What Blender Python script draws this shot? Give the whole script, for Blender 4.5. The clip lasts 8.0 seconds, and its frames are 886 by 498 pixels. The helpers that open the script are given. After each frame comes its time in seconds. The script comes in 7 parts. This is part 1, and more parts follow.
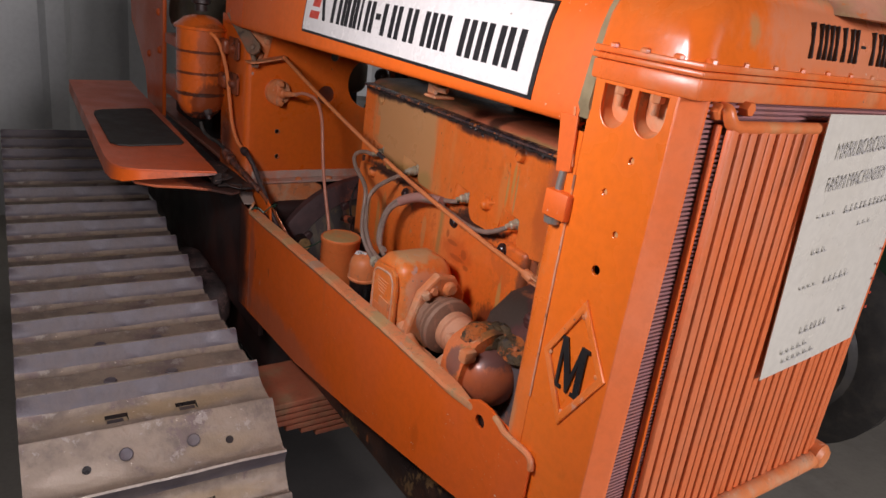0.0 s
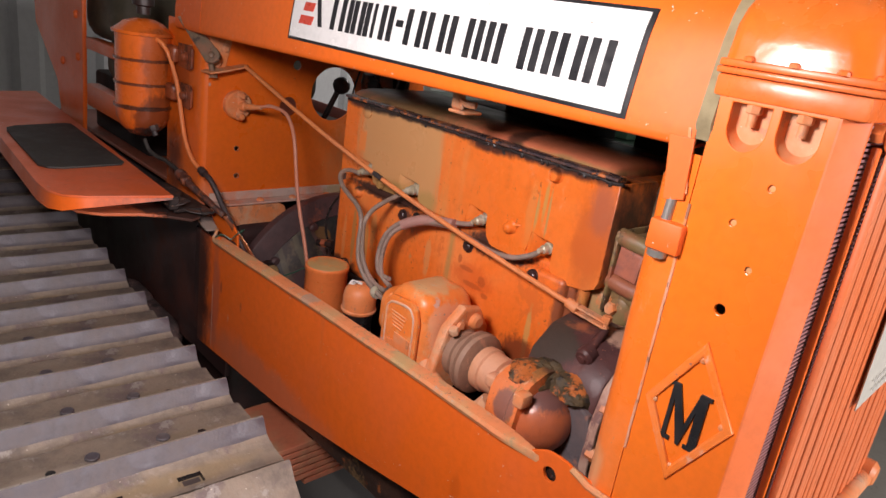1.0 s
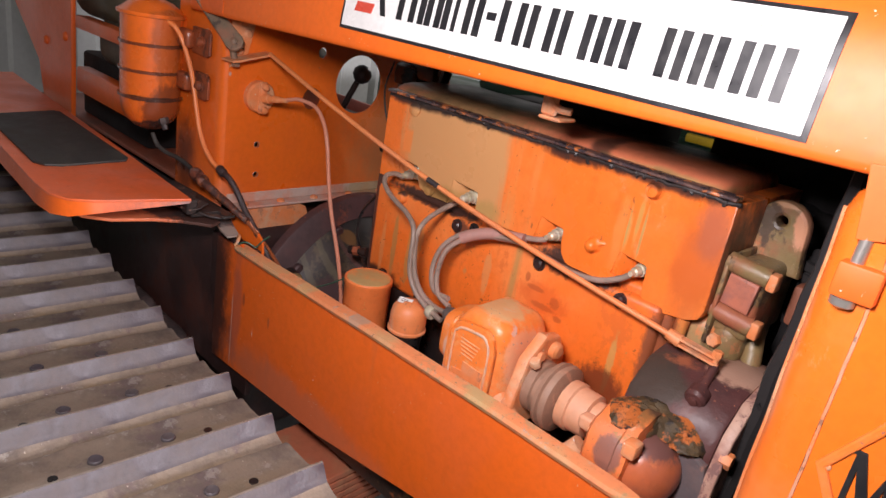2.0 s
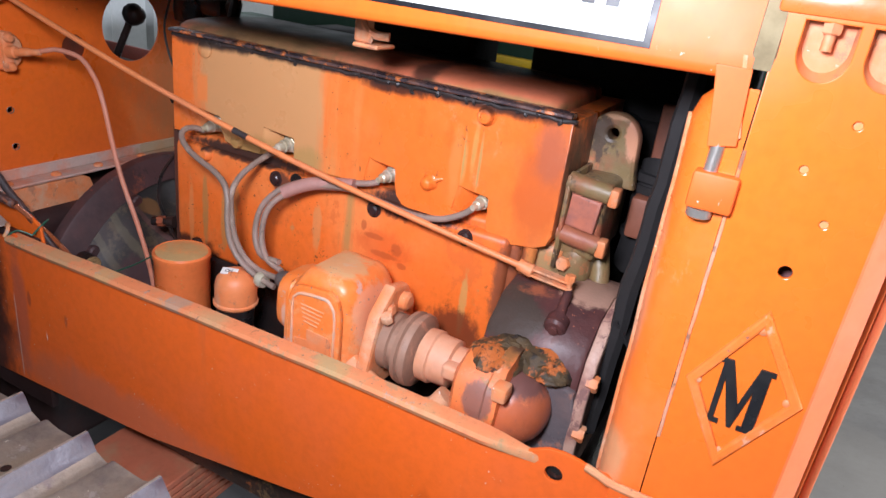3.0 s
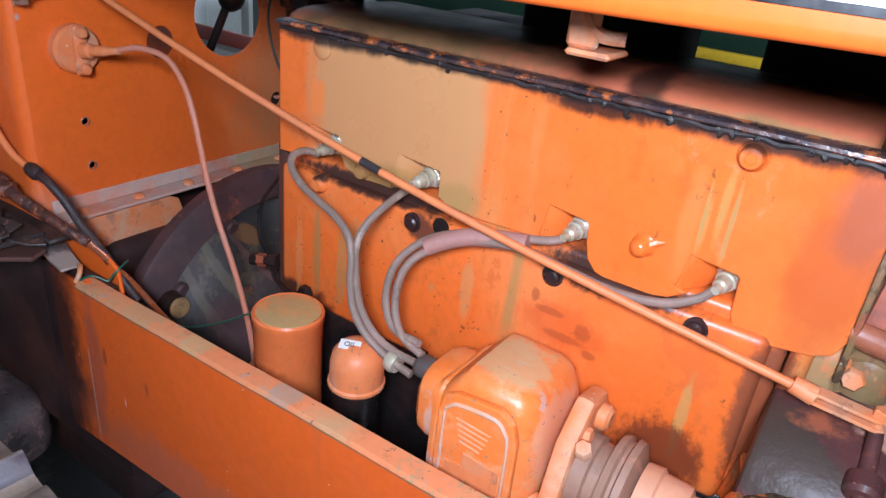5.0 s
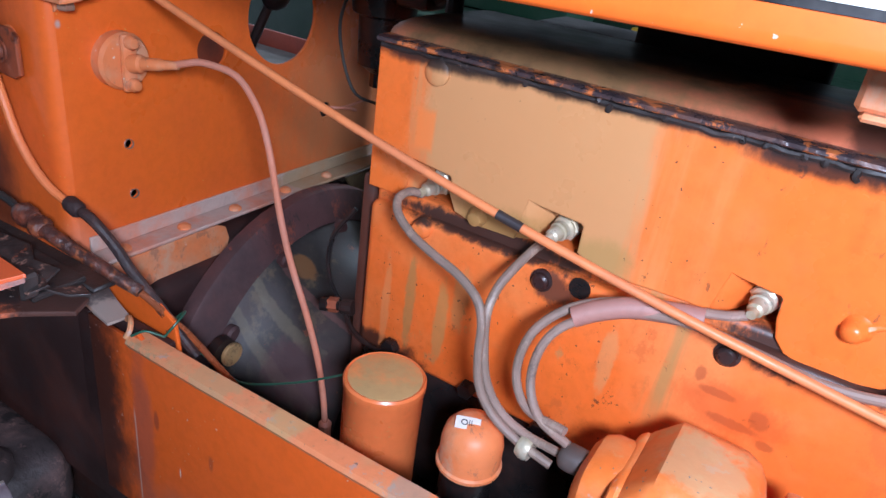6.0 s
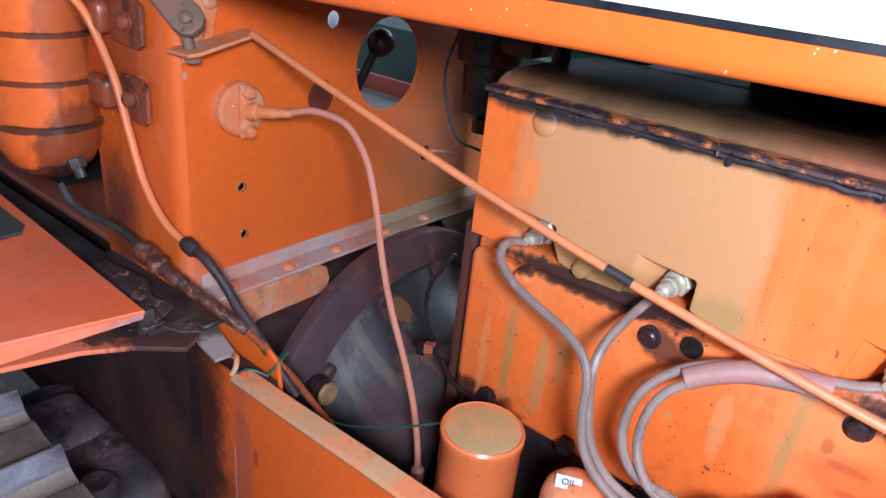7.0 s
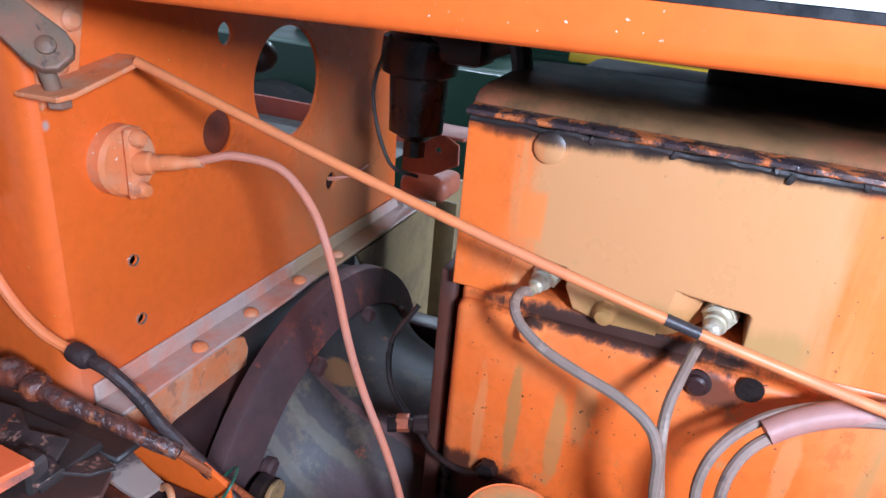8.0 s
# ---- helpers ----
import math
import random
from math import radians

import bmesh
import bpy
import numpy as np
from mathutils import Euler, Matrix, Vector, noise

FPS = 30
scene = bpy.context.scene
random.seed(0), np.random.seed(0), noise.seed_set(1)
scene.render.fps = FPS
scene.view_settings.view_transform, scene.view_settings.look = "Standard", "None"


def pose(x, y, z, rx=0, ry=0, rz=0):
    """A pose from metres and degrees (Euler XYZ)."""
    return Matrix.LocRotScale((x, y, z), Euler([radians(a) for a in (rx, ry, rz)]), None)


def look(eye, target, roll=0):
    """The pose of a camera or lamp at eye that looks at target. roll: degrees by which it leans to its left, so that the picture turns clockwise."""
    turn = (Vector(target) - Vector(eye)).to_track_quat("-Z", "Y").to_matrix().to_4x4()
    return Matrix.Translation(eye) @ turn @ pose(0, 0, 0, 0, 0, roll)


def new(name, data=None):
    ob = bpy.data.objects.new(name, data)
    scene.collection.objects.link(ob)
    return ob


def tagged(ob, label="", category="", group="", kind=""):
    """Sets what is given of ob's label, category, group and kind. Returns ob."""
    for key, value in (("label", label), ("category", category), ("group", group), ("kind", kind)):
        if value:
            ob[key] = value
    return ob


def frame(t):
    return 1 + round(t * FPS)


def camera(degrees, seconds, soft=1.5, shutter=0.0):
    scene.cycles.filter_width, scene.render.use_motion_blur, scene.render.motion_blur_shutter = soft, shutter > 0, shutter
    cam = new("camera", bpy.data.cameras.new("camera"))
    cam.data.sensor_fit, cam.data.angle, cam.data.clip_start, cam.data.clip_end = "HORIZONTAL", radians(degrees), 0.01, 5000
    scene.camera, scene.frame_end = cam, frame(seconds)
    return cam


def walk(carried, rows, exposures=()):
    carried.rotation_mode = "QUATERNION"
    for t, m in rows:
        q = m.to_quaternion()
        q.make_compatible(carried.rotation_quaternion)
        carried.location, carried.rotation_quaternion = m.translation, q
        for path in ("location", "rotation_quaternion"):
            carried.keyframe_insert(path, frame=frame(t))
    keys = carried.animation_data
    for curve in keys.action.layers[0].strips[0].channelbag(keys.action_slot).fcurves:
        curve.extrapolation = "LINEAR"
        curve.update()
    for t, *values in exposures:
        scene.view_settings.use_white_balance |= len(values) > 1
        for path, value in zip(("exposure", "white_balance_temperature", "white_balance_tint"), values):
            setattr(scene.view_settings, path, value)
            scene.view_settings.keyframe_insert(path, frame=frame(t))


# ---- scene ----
cam = camera(65.5, 8.0)
PATH = [
    (0, (1.58, -0.859, 1.329), (0.073, 0.259, 0.637), 8.1),
    (0.5, (1.503, -0.952, 1.341), (0.134, 0.355, 0.694), 7.9),
    (1, (1.373, -0.943, 1.305), (0.044, 0.405, 0.661), 8.6),
    (1.2, (1.324, -0.926, 1.294), (-0.011, 0.412, 0.641), 8.4),
    (2.3, (1.135, -0.976, 1.297), (0.005, 0.514, 0.588), 10.6),
    (2.5, (1.118, -0.972, 1.294), (0.126, 0.609, 0.575), 9.1),
    (3, (1.109, -0.903, 1.277), (0.333, 0.769, 0.499), 7.7),
    (3.5, (1.099, -0.877, 1.274), (0.414, 0.834, 0.499), 8.6),
    (4, (1.055, -0.8, 1.238), (0.34, 0.857, 0.374), 8.1),
    (4.5, (0.97, -0.732, 1.252), (0.006, 0.813, 0.426), 7.1),
    (5, (0.872, -0.713, 1.253), (-0.078, 0.818, 0.385), 6.3),
    (5.2, (0.808, -0.704, 1.268), (-0.086, 0.833, 0.353), 5.8),
    (6.3, (0.66, -0.688, 1.251), (-0.211, 0.873, 0.354), 8.9),
    (6.5, (0.665, -0.686, 1.255), (-0.283, 0.834, 0.364), 8.0),
    (7, (0.646, -0.692, 1.262), (-0.437, 0.764, 0.419), 6.3),
    (7.5, (0.582, -0.668, 1.246), (-0.354, 0.901, 0.434), 7.4),
    (8, (0.454, -0.646, 1.246), (-0.2, 1.06, 0.432), 5.2),
]
EXPOSURES = [(0.0, -1.12, 6700, 19), (0.5, -0.81, 6750, 18), (1.0, -0.48, 6900, 18), (2.3, -0.06, 6500, 17), (3.0, 0.05, 5800, 12), (4.5, 0.08, 5400, 8), (5.2, 0.16, 5200, 8), (6.5, 0.36, 5100, 11), (7.0, 0.49, 5050, 10), (7.5, 0.68, 4950, 8), (8.0, 0.71, 4900, 7)]
walk(cam, [(t, look(eye, target, roll)) for t, eye, target, roll in PATH], EXPOSURES)

# ---- light ----
world = bpy.data.worlds.new("world")
scene.world = world
world.use_nodes = True
bg = world.node_tree.nodes["Background"]
bg.inputs["Color"].default_value = (0.75, 0.82, 0.9, 1)
bg.inputs["Strength"].default_value = 0.28


def area_lamp(name, eye, target, sx, sy, watts, colour):
    data = bpy.data.lights.new(name, "AREA")
    data.shape, data.size, data.size_y, data.energy, data.color = "RECTANGLE", sx, sy, watts, colour
    ob = new(name, data)
    ob.matrix_world = look(eye, target)
    return ob


# fixed lamp added in place of a light carried with the camera
area_lamp("camera_lamp_stand_in", (0.95, -0.91, 1.41), (0.66, -0.2, 0.98), 0.18, 0.14, 12.6, (1.0, 0.97, 1.0))
# fill lamp added ahead of the tractor to brighten the radiator front
area_lamp("front_fill", (5.33, 0.08, 2.30), (1.1, -0.1, 1.0), 1.35, 1.1, 335, (0.98, 0.97, 1.0))
# fill lamp added over the far side to brighten the background
area_lamp("far_side_fill", (-0.6, 2.9, 2.6), (-0.6, 2.9, 0.0), 1.5, 0.16, 45, (1.0, 0.98, 0.94))


# ---- materials ----
def nodes_of(name):
    m = bpy.data.materials.new(name)
    m.use_nodes = True
    nt = m.node_tree
    return m, nt, nt.nodes["Principled BSDF"]


def noise_tex(nt, coord, scale, detail=4.0, rough=0.6, stretch=(1, 1, 1)):
    mp = nt.nodes.new("ShaderNodeMapping")
    mp.inputs["Scale"].default_value = stretch
    nt.links.new(coord, mp.inputs["Vector"])
    n = nt.nodes.new("ShaderNodeTexNoise")
    n.inputs["Scale"].default_value, n.inputs["Detail"].default_value, n.inputs["Roughness"].default_value = scale, detail, rough
    nt.links.new(mp.outputs["Vector"], n.inputs["Vector"])
    return n.outputs["Fac"]


def ramp(nt, fac, lo, hi, a=0.0, b=1.0):
    r = nt.nodes.new("ShaderNodeMapRange")
    r.interpolation_type = "SMOOTHSTEP"
    for key, v in (("From Min", lo), ("From Max", hi), ("To Min", a), ("To Max", b)):
        r.inputs[key].default_value = v
    nt.links.new(fac, r.inputs["Value"])
    return r.outputs["Result"]


def math_node(nt, op, a, b):
    n = nt.nodes.new("ShaderNodeMath")
    n.operation = op
    for i, v in enumerate((a, b)):
        if isinstance(v, (int, float)):
            n.inputs[i].default_value = v
        else:
            nt.links.new(v, n.inputs[i])
    return n.outputs[0]


def mix(nt, fac, a, b):
    n = nt.nodes.new("ShaderNodeMix")
    n.data_type = "RGBA"
    for key, v in ((0, fac), (6, a), (7, b)):
        if isinstance(v, tuple):
            n.inputs[key].default_value = (*v, 1)
        elif isinstance(v, (int, float)):
            n.inputs[key].default_value = v
        else:
            nt.links.new(v, n.inputs[key])
    return n.outputs[2]


def surface(name, base, second, amount=0.4, scale=6.0, rough=0.4, metal=0.0, bump=0.15, fine=90.0,
            chips=0.0, chip_colour=(0.75, 0.6, 0.5), streak=0.0, streak_colour=(0.05, 0.03, 0.02), blots=(), spread=1.0, coat=0.0, soft=0.0, mottle=0.4, layers=(), shine=0.5):
    """A worn surface: two tones of large noise, fine grain, chips, runs down the face, ragged layers, and blots (centre, radii, colour, strength)."""
    m, nt, b = nodes_of(name)
    co = nt.nodes.new("ShaderNodeTexCoord").outputs["Object"]
    big = noise_tex(nt, co, scale, 5, 0.62)
    small = noise_tex(nt, co, fine, 3, 0.6)
    col = mix(nt, ramp(nt, big, 0.42, 0.68, 0, amount), base, second)
    col = mix(nt, ramp(nt, small, 0.35, 0.7, 0, 0.18), col, tuple(0.6 * v for v in base))
    if mottle:
        mid = noise_tex(nt, co, 27, 7, 0.72)
        deep = noise_tex(nt, co, 46, 6, 0.7, (1, 1, 0.7))
        col = mix(nt, ramp(nt, mid, 0.46, 0.74, 0, mottle), col, tuple(min(0.9, 0.92 * v + 0.022) for v in base))
        col = mix(nt, ramp(nt, deep, 0.52, 0.76, 0, mottle), col, tuple(0.52 * v for v in base))
    if streak:
        run = noise_tex(nt, co, 30, 4, 0.6, (1, 1, 0.09))
        where = noise_tex(nt, co, 4.0, 3, 0.5)
        fac = math_node(nt, "MULTIPLY", ramp(nt, run, 0.55, 0.72), ramp(nt, where, 0.45, 0.65, 0, streak))
        col = mix(nt, fac, col, streak_colour)
    for size, low, high, colour, strength in layers:  # ragged patches of old paint, dust and oil
        patch = noise_tex(nt, co, size, 9, 0.74, (1, 1, 0.72))
        col = mix(nt, ramp(nt, patch, low, high, 0, strength), col, colour)
    rough_out = ramp(nt, big, 0.3, 0.75, max(0.05, rough - 0.1), min(1, rough + 0.16))
    for centre, radii, colour, strength, *form in blots:
        mp = nt.nodes.new("ShaderNodeMapping")
        mp.vector_type = "POINT"
        mp.inputs["Location"].default_value = [-c / r for c, r in zip(centre, radii)]
        mp.inputs["Scale"].default_value = [1 / r for r in radii]
        nt.links.new(co, mp.inputs["Vector"])
        if form:  # a sprayed or masked patch with straight edges, run a little downwards
            ab = nt.nodes.new("ShaderNodeVectorMath")
            ab.operation = "ABSOLUTE"
            nt.links.new(mp.outputs["Vector"], ab.inputs[0])
            xyz = nt.nodes.new("ShaderNodeSeparateXYZ")
            nt.links.new(ab.outputs["Vector"], xyz.inputs[0])
            edge = noise_tex(nt, co, 62, 7, 0.7, (1, 1, 0.10))
            far = math_node(nt, "MAXIMUM", xyz.outputs[0], math_node(nt, "MAXIMUM", xyz.outputs[1], xyz.outputs[2]))
            d = math_node(nt, "ADD", far, math_node(nt, "MULTIPLY", math_node(nt, "SUBTRACT", edge, 0.5), form[0]))
            soft_edge = 0.04 + 0.22 * min(1.0, form[0])
            col = mix(nt, ramp(nt, d, 1.0 + soft_edge, 1.0 - soft_edge, 0.0, strength), col, colour)
            continue
        ln = nt.nodes.new("ShaderNodeVectorMath")
        ln.operation = "LENGTH"
        nt.links.new(mp.outputs["Vector"], ln.inputs[0])
        edge = noise_tex(nt, co, 22 * spread, 6, 0.7, (1, 1, 0.6))
        d = math_node(nt, "ADD", ln.outputs["Value"], math_node(nt, "MULTIPLY", math_node(nt, "SUBTRACT", edge, 0.5), 1.3))
        col = mix(nt, ramp(nt, d, 1.08 + 0.1 * soft, 0.78 - 0.3 * soft, 0.0, strength), col, colour)
    if chips:
        spots = noise_tex(nt, co, 210, 2, 0.5)
        area = noise_tex(nt, co, 9, 2, 0.5)
        fac = math_node(nt, "MULTIPLY", ramp(nt, spots, 0.725 - 0.03 * chips, 0.745 - 0.03 * chips), ramp(nt, area, 0.50, 0.58))
        col = mix(nt, fac, col, chip_colour)
    nt.links.new(col, b.inputs["Base Color"])
    nt.links.new(rough_out, b.inputs["Roughness"])
    b.inputs["Metallic"].default_value = metal
    b.inputs["Specular IOR Level"].default_value = shine
    b.inputs["Coat Weight"].default_value = coat
    b.inputs["Coat Roughness"].default_value = 0.2
    bp = nt.nodes.new("ShaderNodeBump")
    bp.inputs["Strength"].default_value, bp.inputs["Distance"].default_value = bump, 0.004
    nt.links.new(math_node(nt, "ADD", math_node(nt, "MULTIPLY", big, 0.8), math_node(nt, "MULTIPLY", small, 0.35)), bp.inputs["Height"])
    nt.links.new(bp.outputs["Normal"], b.inputs["Normal"])
    return m


ORANGE, DEEP = (0.85, 0.150, 0.012), (0.70, 0.100, 0.010)
PINK, OIL = (0.62, 0.26, 0.16), (0.018, 0.014, 0.014)
paint = surface("orange_paint", ORANGE, DEEP, 0.3, 3.0, 0.44, chips=0.3, bump=0.05, mottle=0.15)
paint_panel = surface("orange_panel_paint", (0.90, 0.182, 0.016), ORANGE, 0.5, 4.0, 0.3, mottle=0.2, bump=0.04, coat=0.2)
# the rear-end blot combines grime with the shade below the step
paint_apron = surface("orange_apron_paint", (0.82, 0.135, 0.013), (0.72, 0.122, 0.024), 0.5, 5.0, 0.38, chips=0.7, mottle=0.16, bump=0.07, streak=0.3,
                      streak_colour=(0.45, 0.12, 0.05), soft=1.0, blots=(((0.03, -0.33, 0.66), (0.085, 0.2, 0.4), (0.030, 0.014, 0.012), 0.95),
                      ((0.86, -0.33, 0.69), (0.012, 0.2, 0.03), (0.62, 0.10, 0.01), 0.7), ((0.32, -0.33, 0.585), (0.26, 0.2, 0.05), (0.50, 0.15, 0.08), 0.55), ((0.125, -0.33, 0.68), (0.02, 0.2, 0.12), (0.40, 0.10, 0.06), 0.6), ((0.112, -0.33, 0.63), (0.0011, 0.2, 0.07), (0.62, 0.46, 0.38), 0.6, 0.5), ((0.150, -0.33, 0.71), (0.004, 0.2, 0.014), (0.30, 0.06, 0.03), 0.7), ((0.235, -0.33, 0.70), (0.004, 0.2, 0.012), (0.34, 0.07, 0.03), 0.6), ((0.185, -0.33, 0.655), (0.0012, 0.2, 0.008), (0.8, 0.7, 0.6), 0.8)))
paint_dusty = surface("dusty_orange_paint", (0.74, 0.23, 0.075), (0.62, 0.36, 0.21), 0.8, 18.0, 0.55, chips=0.2, bump=0.25, layers=((41, 0.565, 0.630, (0.30, 0.14, 0.09), 0.6), (25, 0.545, 0.650, (0.58, 0.41, 0.28), 0.5)))
paint_lip = surface("dusty_rail_paint", (0.74, 0.25, 0.10), (0.50, 0.33, 0.16), 0.75, 16.0, 0.5, chips=0.5, mottle=0.6, spread=2.5, layers=((20, 0.565, 0.630, (0.36, 0.27, 0.15), 0.7), (38, 0.60, 0.64, (0.40, 0.34, 0.31), 0.7), (60, 0.625, 0.65, (0.09, 0.06, 0.05), 0.8)), blots=(((0.24, -0.32, 0.81), (0.03, 0.05, 0.05), (0.44, 0.32, 0.16), 0.6), ((0.47, -0.32, 0.81), (0.02, 0.03, 0.05), (0.34, 0.30, 0.23), 0.6), ((0.72, -0.32, 0.81), (0.025, 0.03, 0.05), (0.48, 0.34, 0.15), 0.6), ((0.335, -0.32, 0.81), (0.02, 0.03, 0.05), (0.52, 0.34, 0.15), 0.6)), bump=0.12, chip_colour=(0.16, 0.14, 0.10))
paint_head = surface("engine_head_paint", (0.85, 0.180, 0.024), (0.83, 0.225, 0.045), 0.6, 9.0, 0.34, bump=0.12, streak=0.45, layers=((11, 0.585, 0.650, (0.84, 0.30, 0.13), 0.5), (45, 0.635, 0.660, (0.14, 0.06, 0.03), 0.7)),
                     streak_colour=(0.58, 0.36, 0.13), soft=1.1, chips=0.2, chip_colour=(0.1, 0.05, 0.03),
                     blots=(((0.441, -0.15, 1.06), (0.115, 0.2, 0.10), (0.57, 0.305, 0.125), 0.9, 0.5), ((0.335, -0.15, 1.055), (0.010, 0.2, 0.02), (0.84, 0.23, 0.05), 0.8, 0.8),
                            ((0.315, -0.15, 1.015), (0.035, 0.2, 0.022), (0.70, 0.19, 0.05), 0.7), ((0.435, -0.15, 0.988), (0.06, 0.2, 0.020), (0.34, 0.20, 0.06), 0.75), ((0.53, -0.15, 0.99), (0.03, 0.2, 0.024), (0.40, 0.25, 0.08), 0.7),
                            ((0.760, -0.15, 1.045), (0.010, 0.2, 0.055), (0.70, 0.26, 0.07), 0.5), ((0.783, -0.15, 1.065), (0.0042, 0.2, 0.034), (0.44, 0.31, 0.09), 0.65),
                            ((0.772, -0.15, 1.045), (0.0038, 0.2, 0.028), (0.46, 0.32, 0.10), 0.55),
                            ((0.875, -0.15, 1.04), (0.040, 0.2, 0.09), (0.52, 0.11, 0.025), 0.7), ((0.882, -0.15, 1.085), (0.026, 0.2, 0.048), (0.34, 0.11, 0.07), 0.55), ((0.868, -0.15, 1.02), (0.034, 0.2, 0.03), (0.60, 0.125, 0.025), 0.6),
                            ((0.901, -0.05, 1.05), (0.0045, 0.2, 0.10), (0.05, 0.032, 0.022), 0.92), ((0.770, -0.15, 1.052), (0.0020, 0.2, 0.040), (0.42, 0.30, 0.10), 0.7), ((0.792, -0.15, 1.050), (0.0022, 0.2, 0.036), (0.40, 0.29, 0.10), 0.75), ((0.66, -0.15, 1.118), (0.055, 0.2, 0.010), OIL, 0.9), ((0.34, -0.15, 1.122), (0.10, 0.2, 0.010), OIL, 0.92),
                            ((0.56, -0.15, 1.126), (0.40, 0.2, 0.009), OIL, 0.95), ((0.80, -0.15, 1.122), (0.11, 0.2, 0.010), OIL, 0.9)), spread=1.8)
paint_block = surface("engine_block_paint", (0.82, 0.165, 0.022), (0.78, 0.24, 0.06), 0.7, 8.0, 0.40, bump=0.2, streak=0.8, layers=((9.5, 0.565, 0.610, (0.62, 0.13, 0.025), 0.7), (33, 0.625, 0.660, (0.10, 0.04, 0.02), 0.8), (14, 0.595, 0.650, (0.40, 0.24, 0.09), 0.55)),
                      streak_colour=(0.36, 0.22, 0.07), soft=0.5, chips=0.3, chip_colour=(0.06, 0.03, 0.02),
                      blots=(((0.670, -0.15, 0.903), (0.050, 0.2, 0.026), (0.62, 0.105, 0.016), 0.6), ((0.655, -0.15, 0.915), (0.018, 0.2, 0.0045), (0.36, 0.070, 0.016), 0.6), ((0.692, -0.15, 0.905), (0.009, 0.2, 0.011), (0.36, 0.070, 0.016), 0.6), ((0.674, -0.15, 0.892), (0.024, 0.2, 0.005), (0.36, 0.070, 0.016), 0.6), ((0.638, -0.15, 0.926), (0.005, 0.2, 0.009), (0.30, 0.060, 0.016), 0.6), ((0.703, -0.15, 0.884), (0.008, 0.2, 0.005), (0.36, 0.070, 0.016), 0.6), ((0.42, -0.15, 0.972), (0.13, 0.2, 0.010), OIL, 0.95),
                             ((0.71, -0.15, 0.968), (0.08, 0.2, 0.020), OIL, 0.95), ((0.30, -0.15, 0.795), (0.08, 0.2, 0.022), OIL, 0.9),
                             ((0.345, -0.15, 0.87), (0.007, 0.2, 0.06), (0.34, 0.22, 0.07), 0.65), ((0.385, -0.15, 0.86), (0.008, 0.2, 0.055), (0.40, 0.25, 0.08), 0.6),
                             ((0.405, -0.15, 0.90), (0.010, 0.2, 0.04), (0.48, 0.24, 0.08), 0.55), ((0.315, -0.15, 0.85), (0.006, 0.2, 0.06), (0.74, 0.26, 0.08), 0.65),
                             ((0.80, -0.15, 0.86), (0.006, 0.2, 0.05), (0.50, 0.32, 0.10), 0.65), ((0.56, -0.15, 0.90), (0.008, 0.2, 0.04), (0.60, 0.28, 0.10), 0.55),
                             ((0.79, -0.15, 0.815), (0.045, 0.2, 0.040), (0.16, 0.035, 0.015), 0.88), ((0.855, -0.15, 0.9), (0.022, 0.2, 0.09), (0.13, 0.05, 0.03), 0.8),
                             ((0.495, -0.15, 0.95), (0.024, 0.2, 0.016), (0.05, 0.025, 0.02), 0.85)), spread=4.5)
paint_fire = surface("dash_plate_paint", (0.82, 0.152, 0.015), (0.72, 0.128, 0.020), 0.6, 4.0, 0.30, mottle=0.15, coat=0.15, chips=0.5, chip_colour=(0.72, 0.40, 0.12), bump=0.05, soft=2.2, layers=((7, 0.56, 0.70, (0.62, 0.105, 0.016), 0.5), (19, 0.64, 0.70, (0.80, 0.22, 0.03), 0.6)),
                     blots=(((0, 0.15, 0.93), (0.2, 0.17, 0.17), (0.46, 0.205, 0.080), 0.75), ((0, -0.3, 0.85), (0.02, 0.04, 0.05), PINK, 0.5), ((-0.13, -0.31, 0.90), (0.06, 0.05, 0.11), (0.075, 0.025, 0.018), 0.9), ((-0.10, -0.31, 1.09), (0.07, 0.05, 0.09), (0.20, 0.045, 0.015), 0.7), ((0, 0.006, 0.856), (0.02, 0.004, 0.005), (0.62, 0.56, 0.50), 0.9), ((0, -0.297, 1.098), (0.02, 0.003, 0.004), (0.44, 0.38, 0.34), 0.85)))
khaki_paint = surface("khaki_overspray_paint", (0.36, 0.235, 0.10), (0.58, 0.20, 0.07), 0.7, 13.0, 0.5, bump=0.25, layers=((27, 0.545, 0.610, (0.12, 0.075, 0.04), 0.7), (17, 0.565, 0.650, (0.66, 0.19, 0.06), 0.7)))
flange_skin = surface("oil_glazed_flange", (0.060, 0.042, 0.046), (0.20, 0.09, 0.06), 0.7, 40.0, 0.25, bump=0.6, coat=0.25, chips=1.0, chip_colour=(0.6, 0.2, 0.08), layers=((24, 0.53, 0.57, (0.66, 0.19, 0.05), 0.85), (33, 0.55, 0.60, (0.015, 0.012, 0.012), 0.9)))
